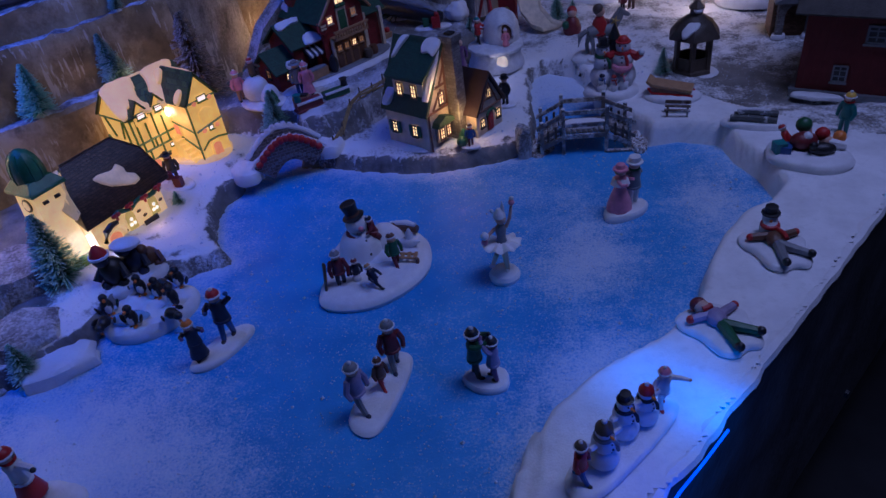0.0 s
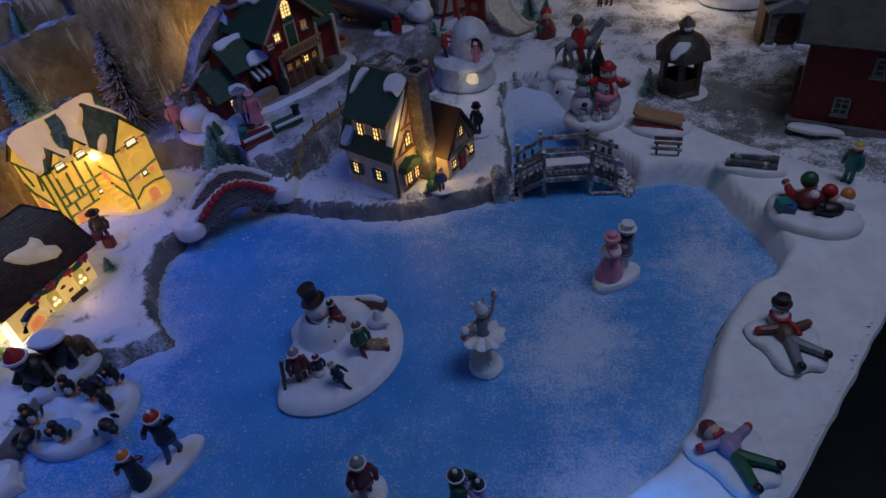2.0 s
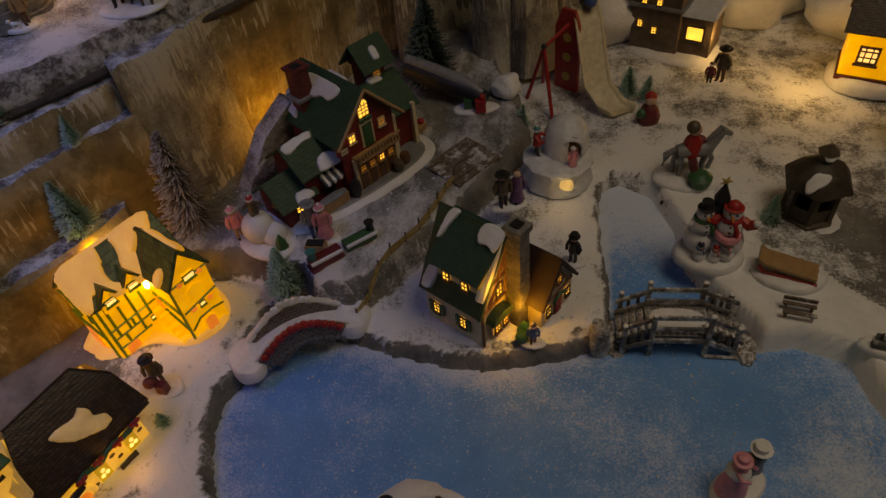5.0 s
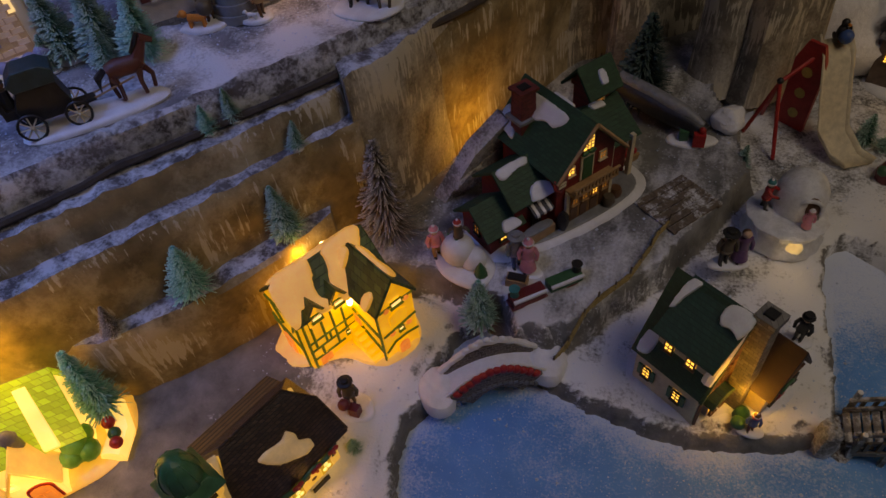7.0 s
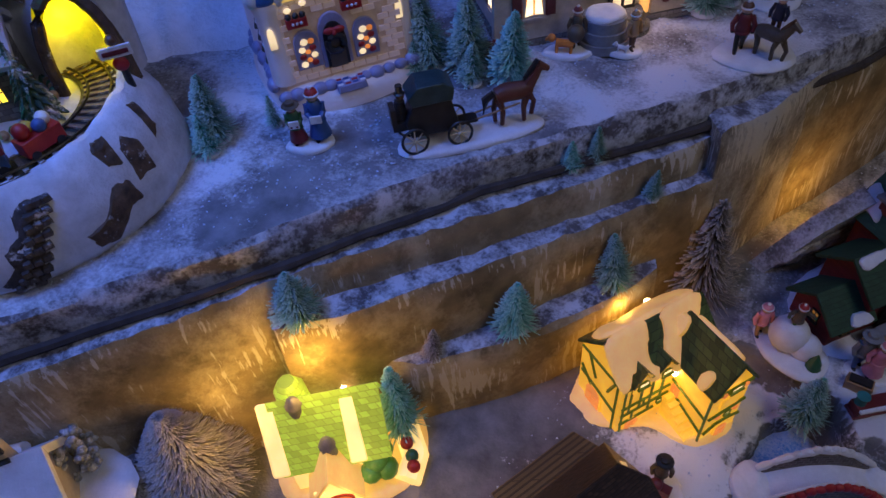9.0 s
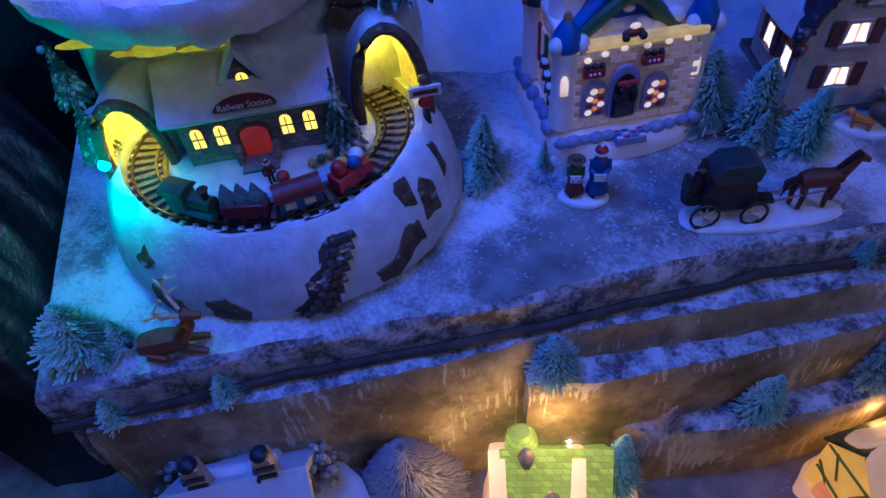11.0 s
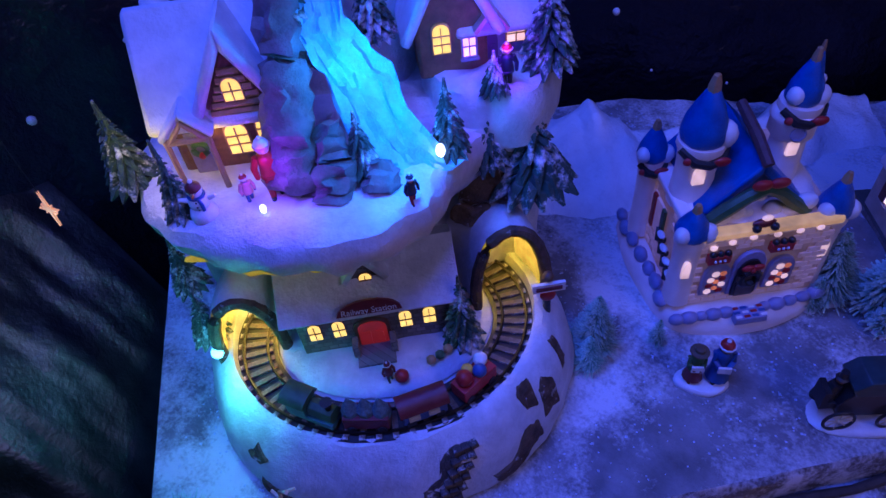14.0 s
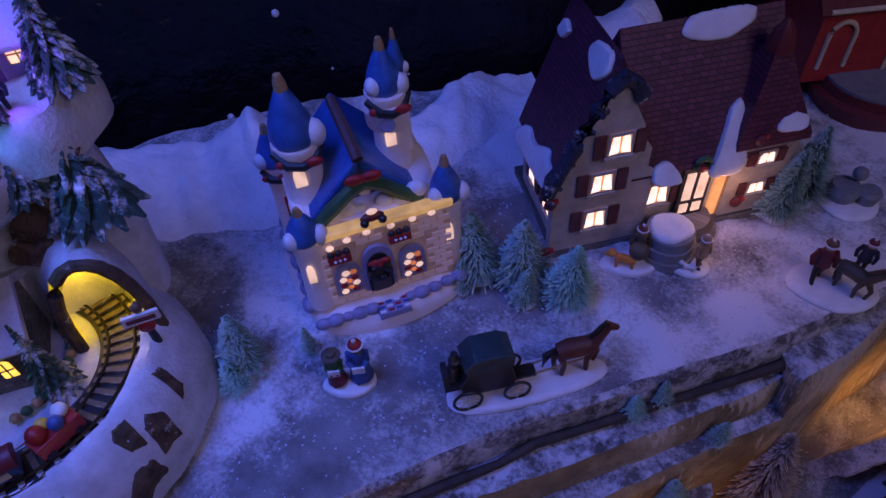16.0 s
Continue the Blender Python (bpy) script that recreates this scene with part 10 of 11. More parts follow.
part("snow_base", Shape().mound(blob(0, 0, 0.043, 0.028, 24, 2, 0.06), 0.009, RESIN), sl2)
part("seat", Shape().prism([(-0.030, 0.020), (0.030, 0.014), (0.030, 0.019), (-0.028, 0.025), (-0.036, 0.031), (-0.038, 0.027)], -0.014, 0.014, COL["tan"], axis="y"), sl2, "tan slatted seat", bevel=0.0008)
for y in (-0.012, 0.012):
    part("runner", Shape().tube([(-0.034, y, 0.018), (-0.028, y, 0.010), (0.032, y, 0.009)], 0.0022, COL["red"]), sl2)


def stack(s):
    s.mound(blob(0, 0, 0.044, 0.034, 24, 6, 0.06), 0.014, RESIN)
    snowman(s, at(-0.014, 0.006, 0.011, 10), 0.078, COL["black"], COL["green"])
    m = at(0.016, 0.002, 0.011, -10)
    snowman(s, m, 0.086, COL["red"], COL["red"], "none", arms=False)
    s.lathe([(0.0115, 0.0715), (0.0118, 0.0730), (0.0090, 0.0738), (0.0080, 0.077), (0.0050, 0.0805), (0.001, 0.0815)], COL["red"], m, 14)
    for sx in (-1, 1):
        s.tube([(0.012 * sx, 0, 0.054), (0.021 * sx, -0.004, 0.050), (0.027 * sx, -0.008, 0.056)], [0.006, 0.007, 0.006], COL["red"], m, 8)
    s.ball((0.028, -0.008, 0.058), 0.005, RESIN, m, 9)
    s.tube([(0.012 * math.cos(a), -0.006 + 0.016 * math.sin(a), 0.036) for a in [math.pi + math.pi * q / 8 for q in range(9)]], 0.005, COL["pink"], m, 7)
    snowman(s, at(-0.016, -0.016, 0.011, 10), 0.032, COL["navy"], COL["blue"], "cap", arms=False)
    snowman(s, at(0.002, -0.018, 0.011, 0), 0.030, COL["red"], COL["red"], "cap", arms=False)
    snowman(s, at(0.016, -0.016, 0.013, -20), 0.036, COL["pink"], COL["pink"], "cap", arms=False)
    s.lathe([(0.016, 0.030), (0.010, 0.060), (0.013, 0.060), (0.008, 0.085), (0.010, 0.085), (0.001, 0.108)], COL["black"], at(0.004, 0.016), 10)
    for q in range(5):
        a = 2 * math.pi * q / 5
        s.lathe([(0.0026, 0.0), (0.0003, 0.008)], COL["gold"], at(0.004, 0.016, 0.111) @ pose(0, 0, 0, 0, math.degrees(a) + 90, 0), 5)


fig("snowman_family_figurine", 0.228, 1.046, 0.032, 0, "snowman family with dark tree on a white base", stack)


def rider(s):
    s.mound(blob(0, 0, 0.048, 0.034, 24, 7, 0.05), 0.010, RESIN)
    horse(s, at(0.0, 0.002, 0.008, 10), COL["grey"], 1.35, COL["grey"])
    m = at(-0.002, 0.002, 0.046, 100)
    s.lathe([(0.014, 0.0), (0.012, 0.02), (0.006, 0.03)], COL["red"], m, 10).ball((0, 0, 0.038), 0.009, SKIN, m).ball((0, 0.003, 0.042), 0.0095, COL["bronze"], m).ball((0.006, -0.012, 0.012), 0.010, COL["maroon"], m)
    s.tube([(-0.002, -0.010, 0.046), (0.004, -0.014, 0.026)], 0.006, COL["maroon"])
    s.lathe([(0.014, 0.008), (0.017, 0.022), (0.008, 0.030)], COL["green"], at(0.012, -0.022), 10)


fig("horse_rider_figurine", 0.222, 1.205, 0.028, 0, "rider in red on a grey horse over a green sack", rider)

# ---- snow grotto piece ----
gr = thing("snow_grotto", pose(0.038, 1.198, 0.034), "snowy grotto on a round pedestal with dolls and lit front", "ornament")
ICY = paint("icy_resin", (0.72, 0.74, 0.78), 0.4, 0.25, 70, 320, 0.9)
part("pedestal", Shape().lathe([(0.049, 0), (0.050, 0.008), (0.045, 0.018), (0.044, 0.030), (0.049, 0.034), (0.049, 0.038), (0.044, 0.041), (0.02, 0.042)], ICY, n=36, wob=0.04, seed=3), gr)
part("grotto_dome", Shape().lathe([(0.032, 0.038), (0.033, 0.054), (0.031, 0.070), (0.024, 0.085), (0.012, 0.094), (0.002, 0.096)], ICY, pose(0.010, 0.014, 0), n=26, wob=0.05, seed=5), gr, "white snowy dome with an oval opening")
# The hollow's darkness is put in as a brown ball on the dome.
part("grotto_dark_oval", Shape().ball((0.019, -0.010, 0.061), 0.0155, COL["brown"], s=(0.85, 0.65, 1.15), n=14), gr, "brown oval put in for the dark hollow")
part("opening_rim", Shape().tube([(0.019 + 0.0140 * math.cos(a), -0.0165 + 0.0015 * math.cos(2 * a), 0.061 + 0.0185 * math.sin(a)) for a in [2 * math.pi * k / 20 for k in range(21)]], 0.0026, ICY), gr)
gs = Shape()
person(gs, at(0.020, -0.025, 0.040, 0), 0.034, COL["pink"], COL["pink"], COL["white"], hair=COL["brown"], skirt=COL["pink"])
part("girl_doll", gs, gr, "small girl doll in pink before the opening")
gs = Shape()
person(gs, at(-0.030, 0.000, 0.040, 70), 0.050, COL["red"], COL["black"], COL["teal"], stride=0.06, arms=((0.14, -0.26, 0.6), (-0.14, -0.26, 0.62)))
part("boy_doll", gs, gr, "small boy doll in red coat and teal cap")
# Warm glow on the pedestal front is put in as an emitting ball.
part("lit_panel", Shape().ball((0, 0, 0), 0.012, lit("warm_panel", (1.0, 0.74, 0.36), 0.55), pose(0.012, -0.0425, 0.019), n=12, s=(0.9, 0.4, 1.15)), gr, "warm lit icy patch")
lamp("grotto_bulb", "POINT", (0.046, 1.125, 0.070), 0.008, (1.0, 0.75, 0.4), 0.006)

# ---- slide with climbing frame ----
pg_ = thing("playground_slide", pose(0.070, 1.40, 0.030, 0, 0, 0), "white slide with red panel ladder and red tripod swing", "slide")
chute = Shape()
pts = [(0.0, 0.060, 0.140), (0.010, 0.040, 0.118), (0.018, 0.015, 0.075), (0.028, -0.008, 0.030), (0.050, -0.030, 0.008), (0.070, -0.042, 0.004)]
vs, fs = [], []
for x, y, z in pts:
    for dx, dz in ((-0.024, 0.010), (-0.020, 0.0), (0.020, 0.0), (0.024, 0.010)):
        vs.append((x + dx * 0.9, y + dx * 0.5, z + dz))
fs = [(i * 4 + j, i * 4 + j + 1, i * 4 + j + 5, i * 4 + j + 4) for i in range(len(pts) - 1) for j in range(3)]
chute.add(vs, fs, COL["cream"])
co_ = part("chute", chute, pg_)
co_.modifiers.new("thickness", "SOLIDIFY").thickness = 0.003
pan = Shape().prism([(-0.022, 0.0), (0.022, 0.0), (0.024, 0.110), (0.012, 0.142), (-0.012, 0.142), (-0.024, 0.110)], -0.003, 0.003, COL["red"], pose(-0.020, 0.040, 0.0, 0, 0, -35), axis="y")
pnl = part("ladder_panel", pan, pg_, "red panel with round holes")
for z in (0.025, 0.060, 0.095):
    part("hole", Shape().lathe([(0.008, -0.0038), (0.008, 0.0038)], COL["gold"], pose(-0.020, 0.040, 0.0, 0, 0, -35) @ pose(0, 0, z, 90), n=14), pnl)
for q in ((-0.085, 0.010, 0.0), (-0.042, -0.048, 0.0), (-0.060, 0.060, 0.0)):
    part("frame_leg", Shape().tube([(-0.058, 0.002, 0.098), q], 0.003, COL["red"]), pg_)
part("frame_bar", Shape().tube([(-0.058, 0.002, 0.098), (-0.020, 0.038, 0.118)], 0.003, COL["red"]).ball((-0.058, 0.002, 0.100), 0.005, COL["black"]), pg_)
d1 = Shape()
penguin(d1, at(0.006, 0.055, 0.140, 40), 0.034)
d1.ball((0.012, 0.048, 0.150), 0.010, COL["blue"])
part("penguin_doll", d1, pg_, "penguin doll at the top of the slide")


def slider(s):
    person(s, at(0, 0, 0, 60, -40), 0.040, COL["maroon"], COL["maroon"], COL["pink"], hair=COL["tan"])
    s.mound(blob(0.0, -0.004, 0.02, 0.014, 12, 2), 0.003, RESIN)


fig("sliding_child_figurine", 0.126, 1.396, 0.030, 0, "child in maroon at the foot of the slide", slider)


def kneel(s):
    s.lathe([(0.016, 0.0), (0.018, 0.012), (0.012, 0.028), (0.006, 0.034)], COL["maroon"], n=12)
    s.ball((0, 0, 0.040), 0.009, SKIN).ball((0, 0.003, 0.043), 0.0098, COL["red"]).ball((-0.012, -0.008, 0.02), 0.008, COL["green"])


fig("kneeling_figurine", 0.178, 1.345, 0.028, 0, "kneeling figure in dark red coat", kneel)


def gent(s):
    s.mound(blob(0, 0, 0.020, 0.012, 12, 3), 0.003, RESIN)
    person(s, at(0.006, 0.004, 0.002, -40), 0.066, COL["bronze"], COL["brown"], COL["black"], hat_kind="brim", stride=0.02)
    person(s, at(-0.012, -0.002, 0.002, -20), 0.040, COL["maroon"], COL["black"], COL["brown"], stride=0.02)


fig("gentleman_figurine", 0.296, 1.455, 0.028, 0, "gentleman in brown coat with a child", gent)


def walkers(s):
    s.mound(blob(0, 0, 0.024, 0.014, 14, 3), 0.004, RESIN)
    person(s, at(-0.008, 0, 0.003, 0), 0.060, COL["bronze"], COL["black"], COL["black"], hat_kind="brim", stride=0.03)
    person(s, at(0.012, 0.002, 0.003, 0), 0.056, COL["purple"], COL["purple"], COL["brown"], skirt=COL["purple"], hat_kind="none", hair=COL["brown"])


fig("walking_couple_figurine", -0.026, 1.104, 0.060, 20, "walking couple in brown and violet coats", walkers)


def lamplighter(s):
    s.mound(blob(0, 0, 0.016, 0.012, 14, 3), 0.004, RESIN)
    person(s, at(0, 0, 0.003, -30), 0.049, COL["black"], COL["black"], COL["black"], hat_kind="top", stride=0.02)


fig("top_hat_figurine", 0.060, 1.030, 0.030, 0, "dark figure in black top hat beside the cottage", lamplighter)


def boy(s):
    s.mound(blob(0, 0, 0.014, 0.010, 12, 3), 0.003, RESIN)
    person(s, at(0, 0, 0.002, 0), 0.036, COL["blue"], COL["maroon"], COL["brown"], scarf=COL["red"])
    s.ball((-0.013, 0.002, 0.008), 0.008, COL["green"])


fig("boy_figurine", 0.014, 0.900, 0.028, 0, "boy in blue coat with red scarf before the cottage", boy)


def porter(s):
    s.mound(blob(0, 0, 0.028, 0.020, 16, 3), 0.005, RESIN)
    person(s, at(0.0, 0.004, 0.004, 20), 0.052, COL["bronze"], COL["brown"], COL["black"], hat_kind="brim", scarf=COL["maroon"], stride=0.03)
    s.box((0.010, -0.007, 0.004), (0.011, 0.010, 0.015), COL["maroon"])
    s.ball((0.0, -0.010, 0.024), 0.007, COL["maroon"])


fig("porter_figurine", -0.408, 0.800, 0.042, 0, "dark figure in brimmed hat with red parcel", porter)


def big_ball(s):
    s.mound(blob(0.004, 0, 0.046, 0.030, 24, 5, 0.10, -0.35), 0.007, RESIN)
    s.ball((-0.004, 0.004, 0.024), 0.0215, RESIN, n=20, s=(1.0, 1.0, 1.05)).ball((0.016, 0.002, 0.014), 0.017, RESIN, n=16)
    person(s, at(-0.002, 0.004, 0.032, 20), 0.046, COL["bronze"], COL["green"], COL["red"], scarf=COL["brown"], stride=0.16, arms=((0.26, -0.12, 0.66), (-0.24, -0.10, 0.60)))
    person(s, at(-0.034, 0.004, 0.005, 40), 0.054, COL["pink"], COL["tan"], COL["pink"], stride=0.06)
    s.lathe([(0.009, 0.006), (0.006, 0.014), (0.0075, 0.014), (0.001, 0.028)], COL["green"], at(0.030, -0.014), 9)


fig("snowball_figurine", -0.342, 1.012, 0.070, 0, "children climbing a big snowball on a white base", big_ball)


def shopper(s):
    s.mound(blob(0, 0, 0.022, 0.014, 14, 3), 0.004, RESIN)
    person(s, at(0.004, 0.0, 0.003, 10), 0.058, COL["pink"], COL["tan"], COL["pink"], hair=COL["tan"], skirt=COL["pink"])
    person(s, at(-0.012, 0.004, 0.003, 30), 0.060, COL["grey"], COL["blue"], COL["grey"], hat_kind="brim")
    s.box((-0.004, -0.022, 0.0), (0.026, 0.014, 0.012), COL["tan"]).box((-0.004, -0.022, 0.012), (0.022, 0.010, 0.003), COL["black"])


fig("shoppers_figurine", -0.262, 1.020, 0.072, 0, "shoppers in pink and grey with a tan crate", shopper)
tr_ = thing("toy_train", pose(-0.228, 0.998, 0.070, 0, 0, 42), "maroon and green model train bench with snow", "toy train")
for k, (x, c) in enumerate(((-0.028, "maroon"), (0.022, "green"))):
    w = part("carriage", Shape().box((x, 0, 0.004), (0.044, 0.016, 0.012), COL[c]).box((x, 0, 0.0), (0.048, 0.018, 0.004), COL["maroon"]), tr_, bevel=0.0008)
    part("snow_edge", Shape().box((x, -0.009, 0.014), (0.044, 0.004, 0.003), RESIN), w)
    part("stack", Shape().lathe([(0.006, 0.014), (0.005, 0.024), (0.007, 0.028)], COL["black"] if k else COL["teal"], pose(x + (0.018 if k else -0.016), 0.002, 0), n=10), w)

# wooden grating on the plateau
gr_ = thing("wooden_grating", pose(-0.096, 1.180, 0.071, 0, 0, 52), "dark weathered plank grating lying on the ground", "grating")
for k in range(6):
    part("plank", Shape().box((0, -0.030 + 0.012 * k, 0.003), (0.088, 0.010, 0.003), WOOD), gr_)
for x in (-0.040, 0.040):
    part("cross_bar", Shape().box((x, 0, 0), (0.006, 0.072, 0.004), WOOD), gr_)
# wattle fence along the plateau
fn = thing("fence", pose(0, 0, 0), "low twig fence along the plateau edge", "fence")
fp = [(-0.204, 0.925), (-0.192, 0.948), (-0.180, 0.972), (-0.168, 0.994), (-0.152, 1.016), (-0.138, 1.038), (-0.129, 1.064), (-0.121, 1.090), (-0.114, 1.116), (-0.104, 1.138)]
FENCE_Z = [float(GZ[int(round((y - 0.14) / 0.005)), int(round((x + 1.25) / 0.005))]) for x, y in fp]
for i, (x, y) in enumerate(fp):
    part("post", Shape().tube([(x, y, FENCE_Z[i] - 0.004), (x + 0.001, y, FENCE_Z[i] + 0.019 + 0.004 * math.sin(i * 3))], 0.0014, COL["bronze"], n=5), fn)
for dz in (0.003, 0.007, 0.011):
    part("rail", Shape().tube([(x, y - 0.001, FENCE_Z[i] + dz + 0.0015 * math.sin(3 * i + dz * 900)) for i, (x, y) in enumerate(fp)], 0.0016, paint("straw_wattle", (0.34, 0.25, 0.10), 0.75, 0.4, 200, 900, 0.6) if dz < 0.004 else bpy.data.materials["straw_wattle"], n=5), fn)

# ---- red barn, pavilion, arch, far lit houses ----
bn = thing("barn", pose(0.498, 1.030, 0.018, 0, 0, -24), "dark red wooden barn with dark roof and small windows", "barn")
part("stone_foot", Shape().box((0.10, 0.075, 0), (0.215, 0.165, 0.012), COL["grey"]), bn)
pl = gabled(bn, (0.10, 0.075, 0.010), 0.20, 0.15, 0.125, 0.190, "x", BARN_RED, paint("dark_barn_roof", (0.05, 0.045, 0.035), 0.7, 0.4, 60, 400, 0.6), over=0.016)
for p, wd, sd in (((0.055, -0.001, 0.040), 0.020, "front"), ((0.09, -0.001, 0.100), 0.026, "front"), ((0.15, -0.001, 0.040), 0.020, "front")):
    window(bn, p, sd, wd, 0.026, COL["grey"], pane=GLASS_DARK, cols=2, rows=3)
board = Shape().box((0, 0, 0), (0.0016, 0.0016, 0.122), BARN_RED).mesh("batten")
for k in range(19):
    part("batten", board, bn, m=pose(0.008 + 0.0102 * k, -0.0008, 0.011))
snow_on(bn, pose(0.030, -0.020, 0.008), 0.030, 0.012, 4, h=0.006)

pv = thing("pavilion", pose(0.366, 1.138, 0.022, 0, 0, 20) @ Matrix.Diagonal((0.86, 0.86, 0.97, 1)), "dark bronze garden pavilion with snow-patched hexagonal roof", "pavilion")
BZ = COL["bronze"]
part("floor_slab", Shape().lathe([(0.040, 0), (0.040, 0.008), (0.036, 0.010)], BZ, n=6), pv)
for k in range(6):
    a = radians(60 * k)
    part("column", Shape().box((0.033 * math.cos(a), 0.033 * math.sin(a), 0.008), (0.008, 0.008, 0.056), BZ), pv)
    a2 = radians(60 * k + 30)
    part("parapet_panel", Shape().box((0, 0, 0), (0.028, 0.003, 0.020), BZ, pose(0.0285 * math.cos(a2), 0.0285 * math.sin(a2), 0.010, 0, 0, 60 * k + 120)), pv)
part("beam_ring", Shape().lathe([(0.038, 0.060), (0.038, 0.068), (0.03, 0.069)], BZ, n=6), pv)
part("roof", Shape().lathe([(0.052, 0.064), (0.050, 0.068), (0.034, 0.086), (0.014, 0.098), (0.012, 0.100)], paint("bronze_roof", (0.055, 0.042, 0.03), 0.5, 0.4, 60, 400, 0.5), n=6), pv)
part("cupola", Shape().lathe([(0.012, 0.098), (0.013, 0.108), (0.016, 0.110), (0.003, 0.122)], BZ, n=6), pv)
snow_on(pv, pose(-0.024, -0.024, 0.0815, 28, -28, 0), 0.016, 0.012, 3, h=0.004)
snow_on(pv, pose(-0.002, -0.010, 0.106, 30, 0, 0), 0.008, 0.006, 4, h=0.004)
snow_base(pv, blob(0, 0, 0.050, 0.044, 20, 5), 0.004)

ar = thing("stone_gateway", pose(0.560, 1.262, 0.020, 0, 0, -6) @ Matrix.Diagonal((0.82, 0.82, 0.80, 1)), "small dark stone gateway with pitched roofs and snowy feet", "gateway")
for x in (-0.030, 0.030):
    part("pier", Shape().box((x, 0, 0), (0.015, 0.018, 0.060), STONEWORK, top=0.9), ar)
    part("snow_foot", Shape().mound(blob(x, -0.004, 0.014, 0.014, 14, 3), 0.010, RESIN), ar)
part("arch", Shape().prism([(-0.038, 0.056), (-0.022, 0.056)] + [(-0.022 * math.cos(a), 0.056 + 0.018 * math.sin(a)) for a in [math.pi * k / 10 for k in range(1, 10)]] + [(0.022, 0.056), (0.038, 0.056), (0.038, 0.080), (-0.038, 0.080)], -0.009, 0.009, STONEWORK, axis="y"), ar)
part("pediment", Shape().prism([(-0.046, 0.078), (0.046, 0.078), (0.046, 0.082), (0.0, 0.104), (-0.046, 0.082)], -0.014, 0.014, COL["grey"], axis="y"), ar)
part("rear_chamber", Shape().box((-0.008, 0.040, 0), (0.074, 0.060, 0.080), tiles("tan_brick", (0.24, 0.13, 0.07), (0.07, 0.05, 0.04), 0.008, 0.004)), ar)
part("rear_roof", Shape().prism([(-0.056, 0.094), (0.036, 0.094), (0.036, 0.098), (-0.010, 0.124), (-0.056, 0.098)], 0.006, 0.074, COL["grey"], axis="y"), ar)
part("inner_screen", Shape().box((0, 0.012, 0), (0.044, 0.004, 0.07), bpy.data.materials["tan_brick"]), ar)

yh = thing("lit_yellow_house", pose(0.492, 1.448, 0.026, 0, 0, -20), "yellow lit house with white-paned window on a snow base", "house")
snow_base(yh, [(-0.03, -0.025), (0.09, -0.025), (0.10, 0.08), (-0.03, 0.08)], 0.022)
pl = gabled(yh, (0.032, 0.030, 0.018), 0.095, 0.075, 0.085, 0.130, "x", PORCELAIN, SHINGLE_BROWN, over=0.010)
part("plinth", Shape().box((0.032, 0.030, 0.016), (0.101, 0.081, 0.008), BRICK_RED), yh)
window(yh, (0.018, -0.0085, 0.062), "front", 0.030, 0.030, COL["brown"], pane=PANE_WHITE, cols=3, rows=3)
window(yh, (0.060, -0.0085, 0.062), "front", 0.020, 0.030, COL["brown"], pane=PANE, cols=2, rows=3)
lamp("yellow_house_bulb", "POINT", (0.43, 1.43, 0.085), 0.14, (1.0, 0.68, 0.30), 0.012)

bh = thing("brown_house", pose(0.180, 1.565, 0.028, 0, 0, -25), "brown stone house with small lit windows and snow base", "house")
snow_base(bh, [(-0.03, -0.02), (0.085, -0.03), (0.13, 0.0), (0.13, 0.08), (-0.03, 0.08)], 0.010)
BH = paint("brown_stone", (0.17, 0.12, 0.09), 0.75, 0.4, 60, 400, 0.6)
part("wall", Shape().box((0.022, 0.035, 0.006), (0.085, 0.075, 0.110), BH), bh, bevel=0.001)
part("cornice", Shape().box((0.022, 0.035, 0.085), (0.094, 0.084, 0.005), COL["grey"]).box((0.022, 0.035, 0.116), (0.096, 0.086, 0.006), RESIN), bh)
part("side_wing", Shape().box((0.090, 0.040, 0.006), (0.055, 0.065, 0.070), BH), bh)
part("wing_roof", Shape().box((0.090, 0.040, 0.076), (0.062, 0.072, 0.006), RESIN, top=0.9), bh)
for x, z in ((-0.004, 0.055), (0.022, 0.046), (0.0, 0.098), (0.026, 0.098)):
    window(bh, (x, -0.0035, z), "front", 0.010, 0.014, COL["bronze"], cols=2, rows=3)
window(bh, (0.090, 0.0065, 0.048), "front", 0.034, 0.030, COL["bronze"], pane=PANE, cols=1, rows=1)
window(bh, (0.060, 0.0065, 0.046), "front", 0.010, 0.030, COL["bronze"], pane=PANE_WHITE, cols=1, rows=4)
lamp("brown_house_bulb", "POINT", (0.30, 1.52, 0.075), 0.07, (1.0, 0.68, 0.30), 0.012)

# -- upper shelf figurines --
def carollers(s):
    s.mound(blob(0, 0, 0.026, 0.015, 18, 6), 0.006, RESIN)
    person(s, at(-0.010, 0.0, 0.005, 0), 0.050, COL["green"], COL["maroon"], COL["bronze"], skirt=COL["maroon"], arms=((0.05, -0.14, 0.5), (-0.05, -0.14, 0.5)), hat_kind="brim")
    person(s, at(0.012, 0.002, 0.005, 0), 0.060, COL["blue"], COL["black"], COL["red"], skirt=COL["blue"], arms=((0.05, -0.16, 0.5), (-0.05, -0.16, 0.5)))
    s.box((-0.010, -0.008, 0.028), (0.010, 0.002, 0.008), COL["white"]).box((0.012, -0.010, 0.032), (0.011, 0.002, 0.008), COL["white"])


fig("carol_singers_figurine", -0.817, 0.820, 0.328, 40, "two carol singers with song sheets on a white base", carollers)


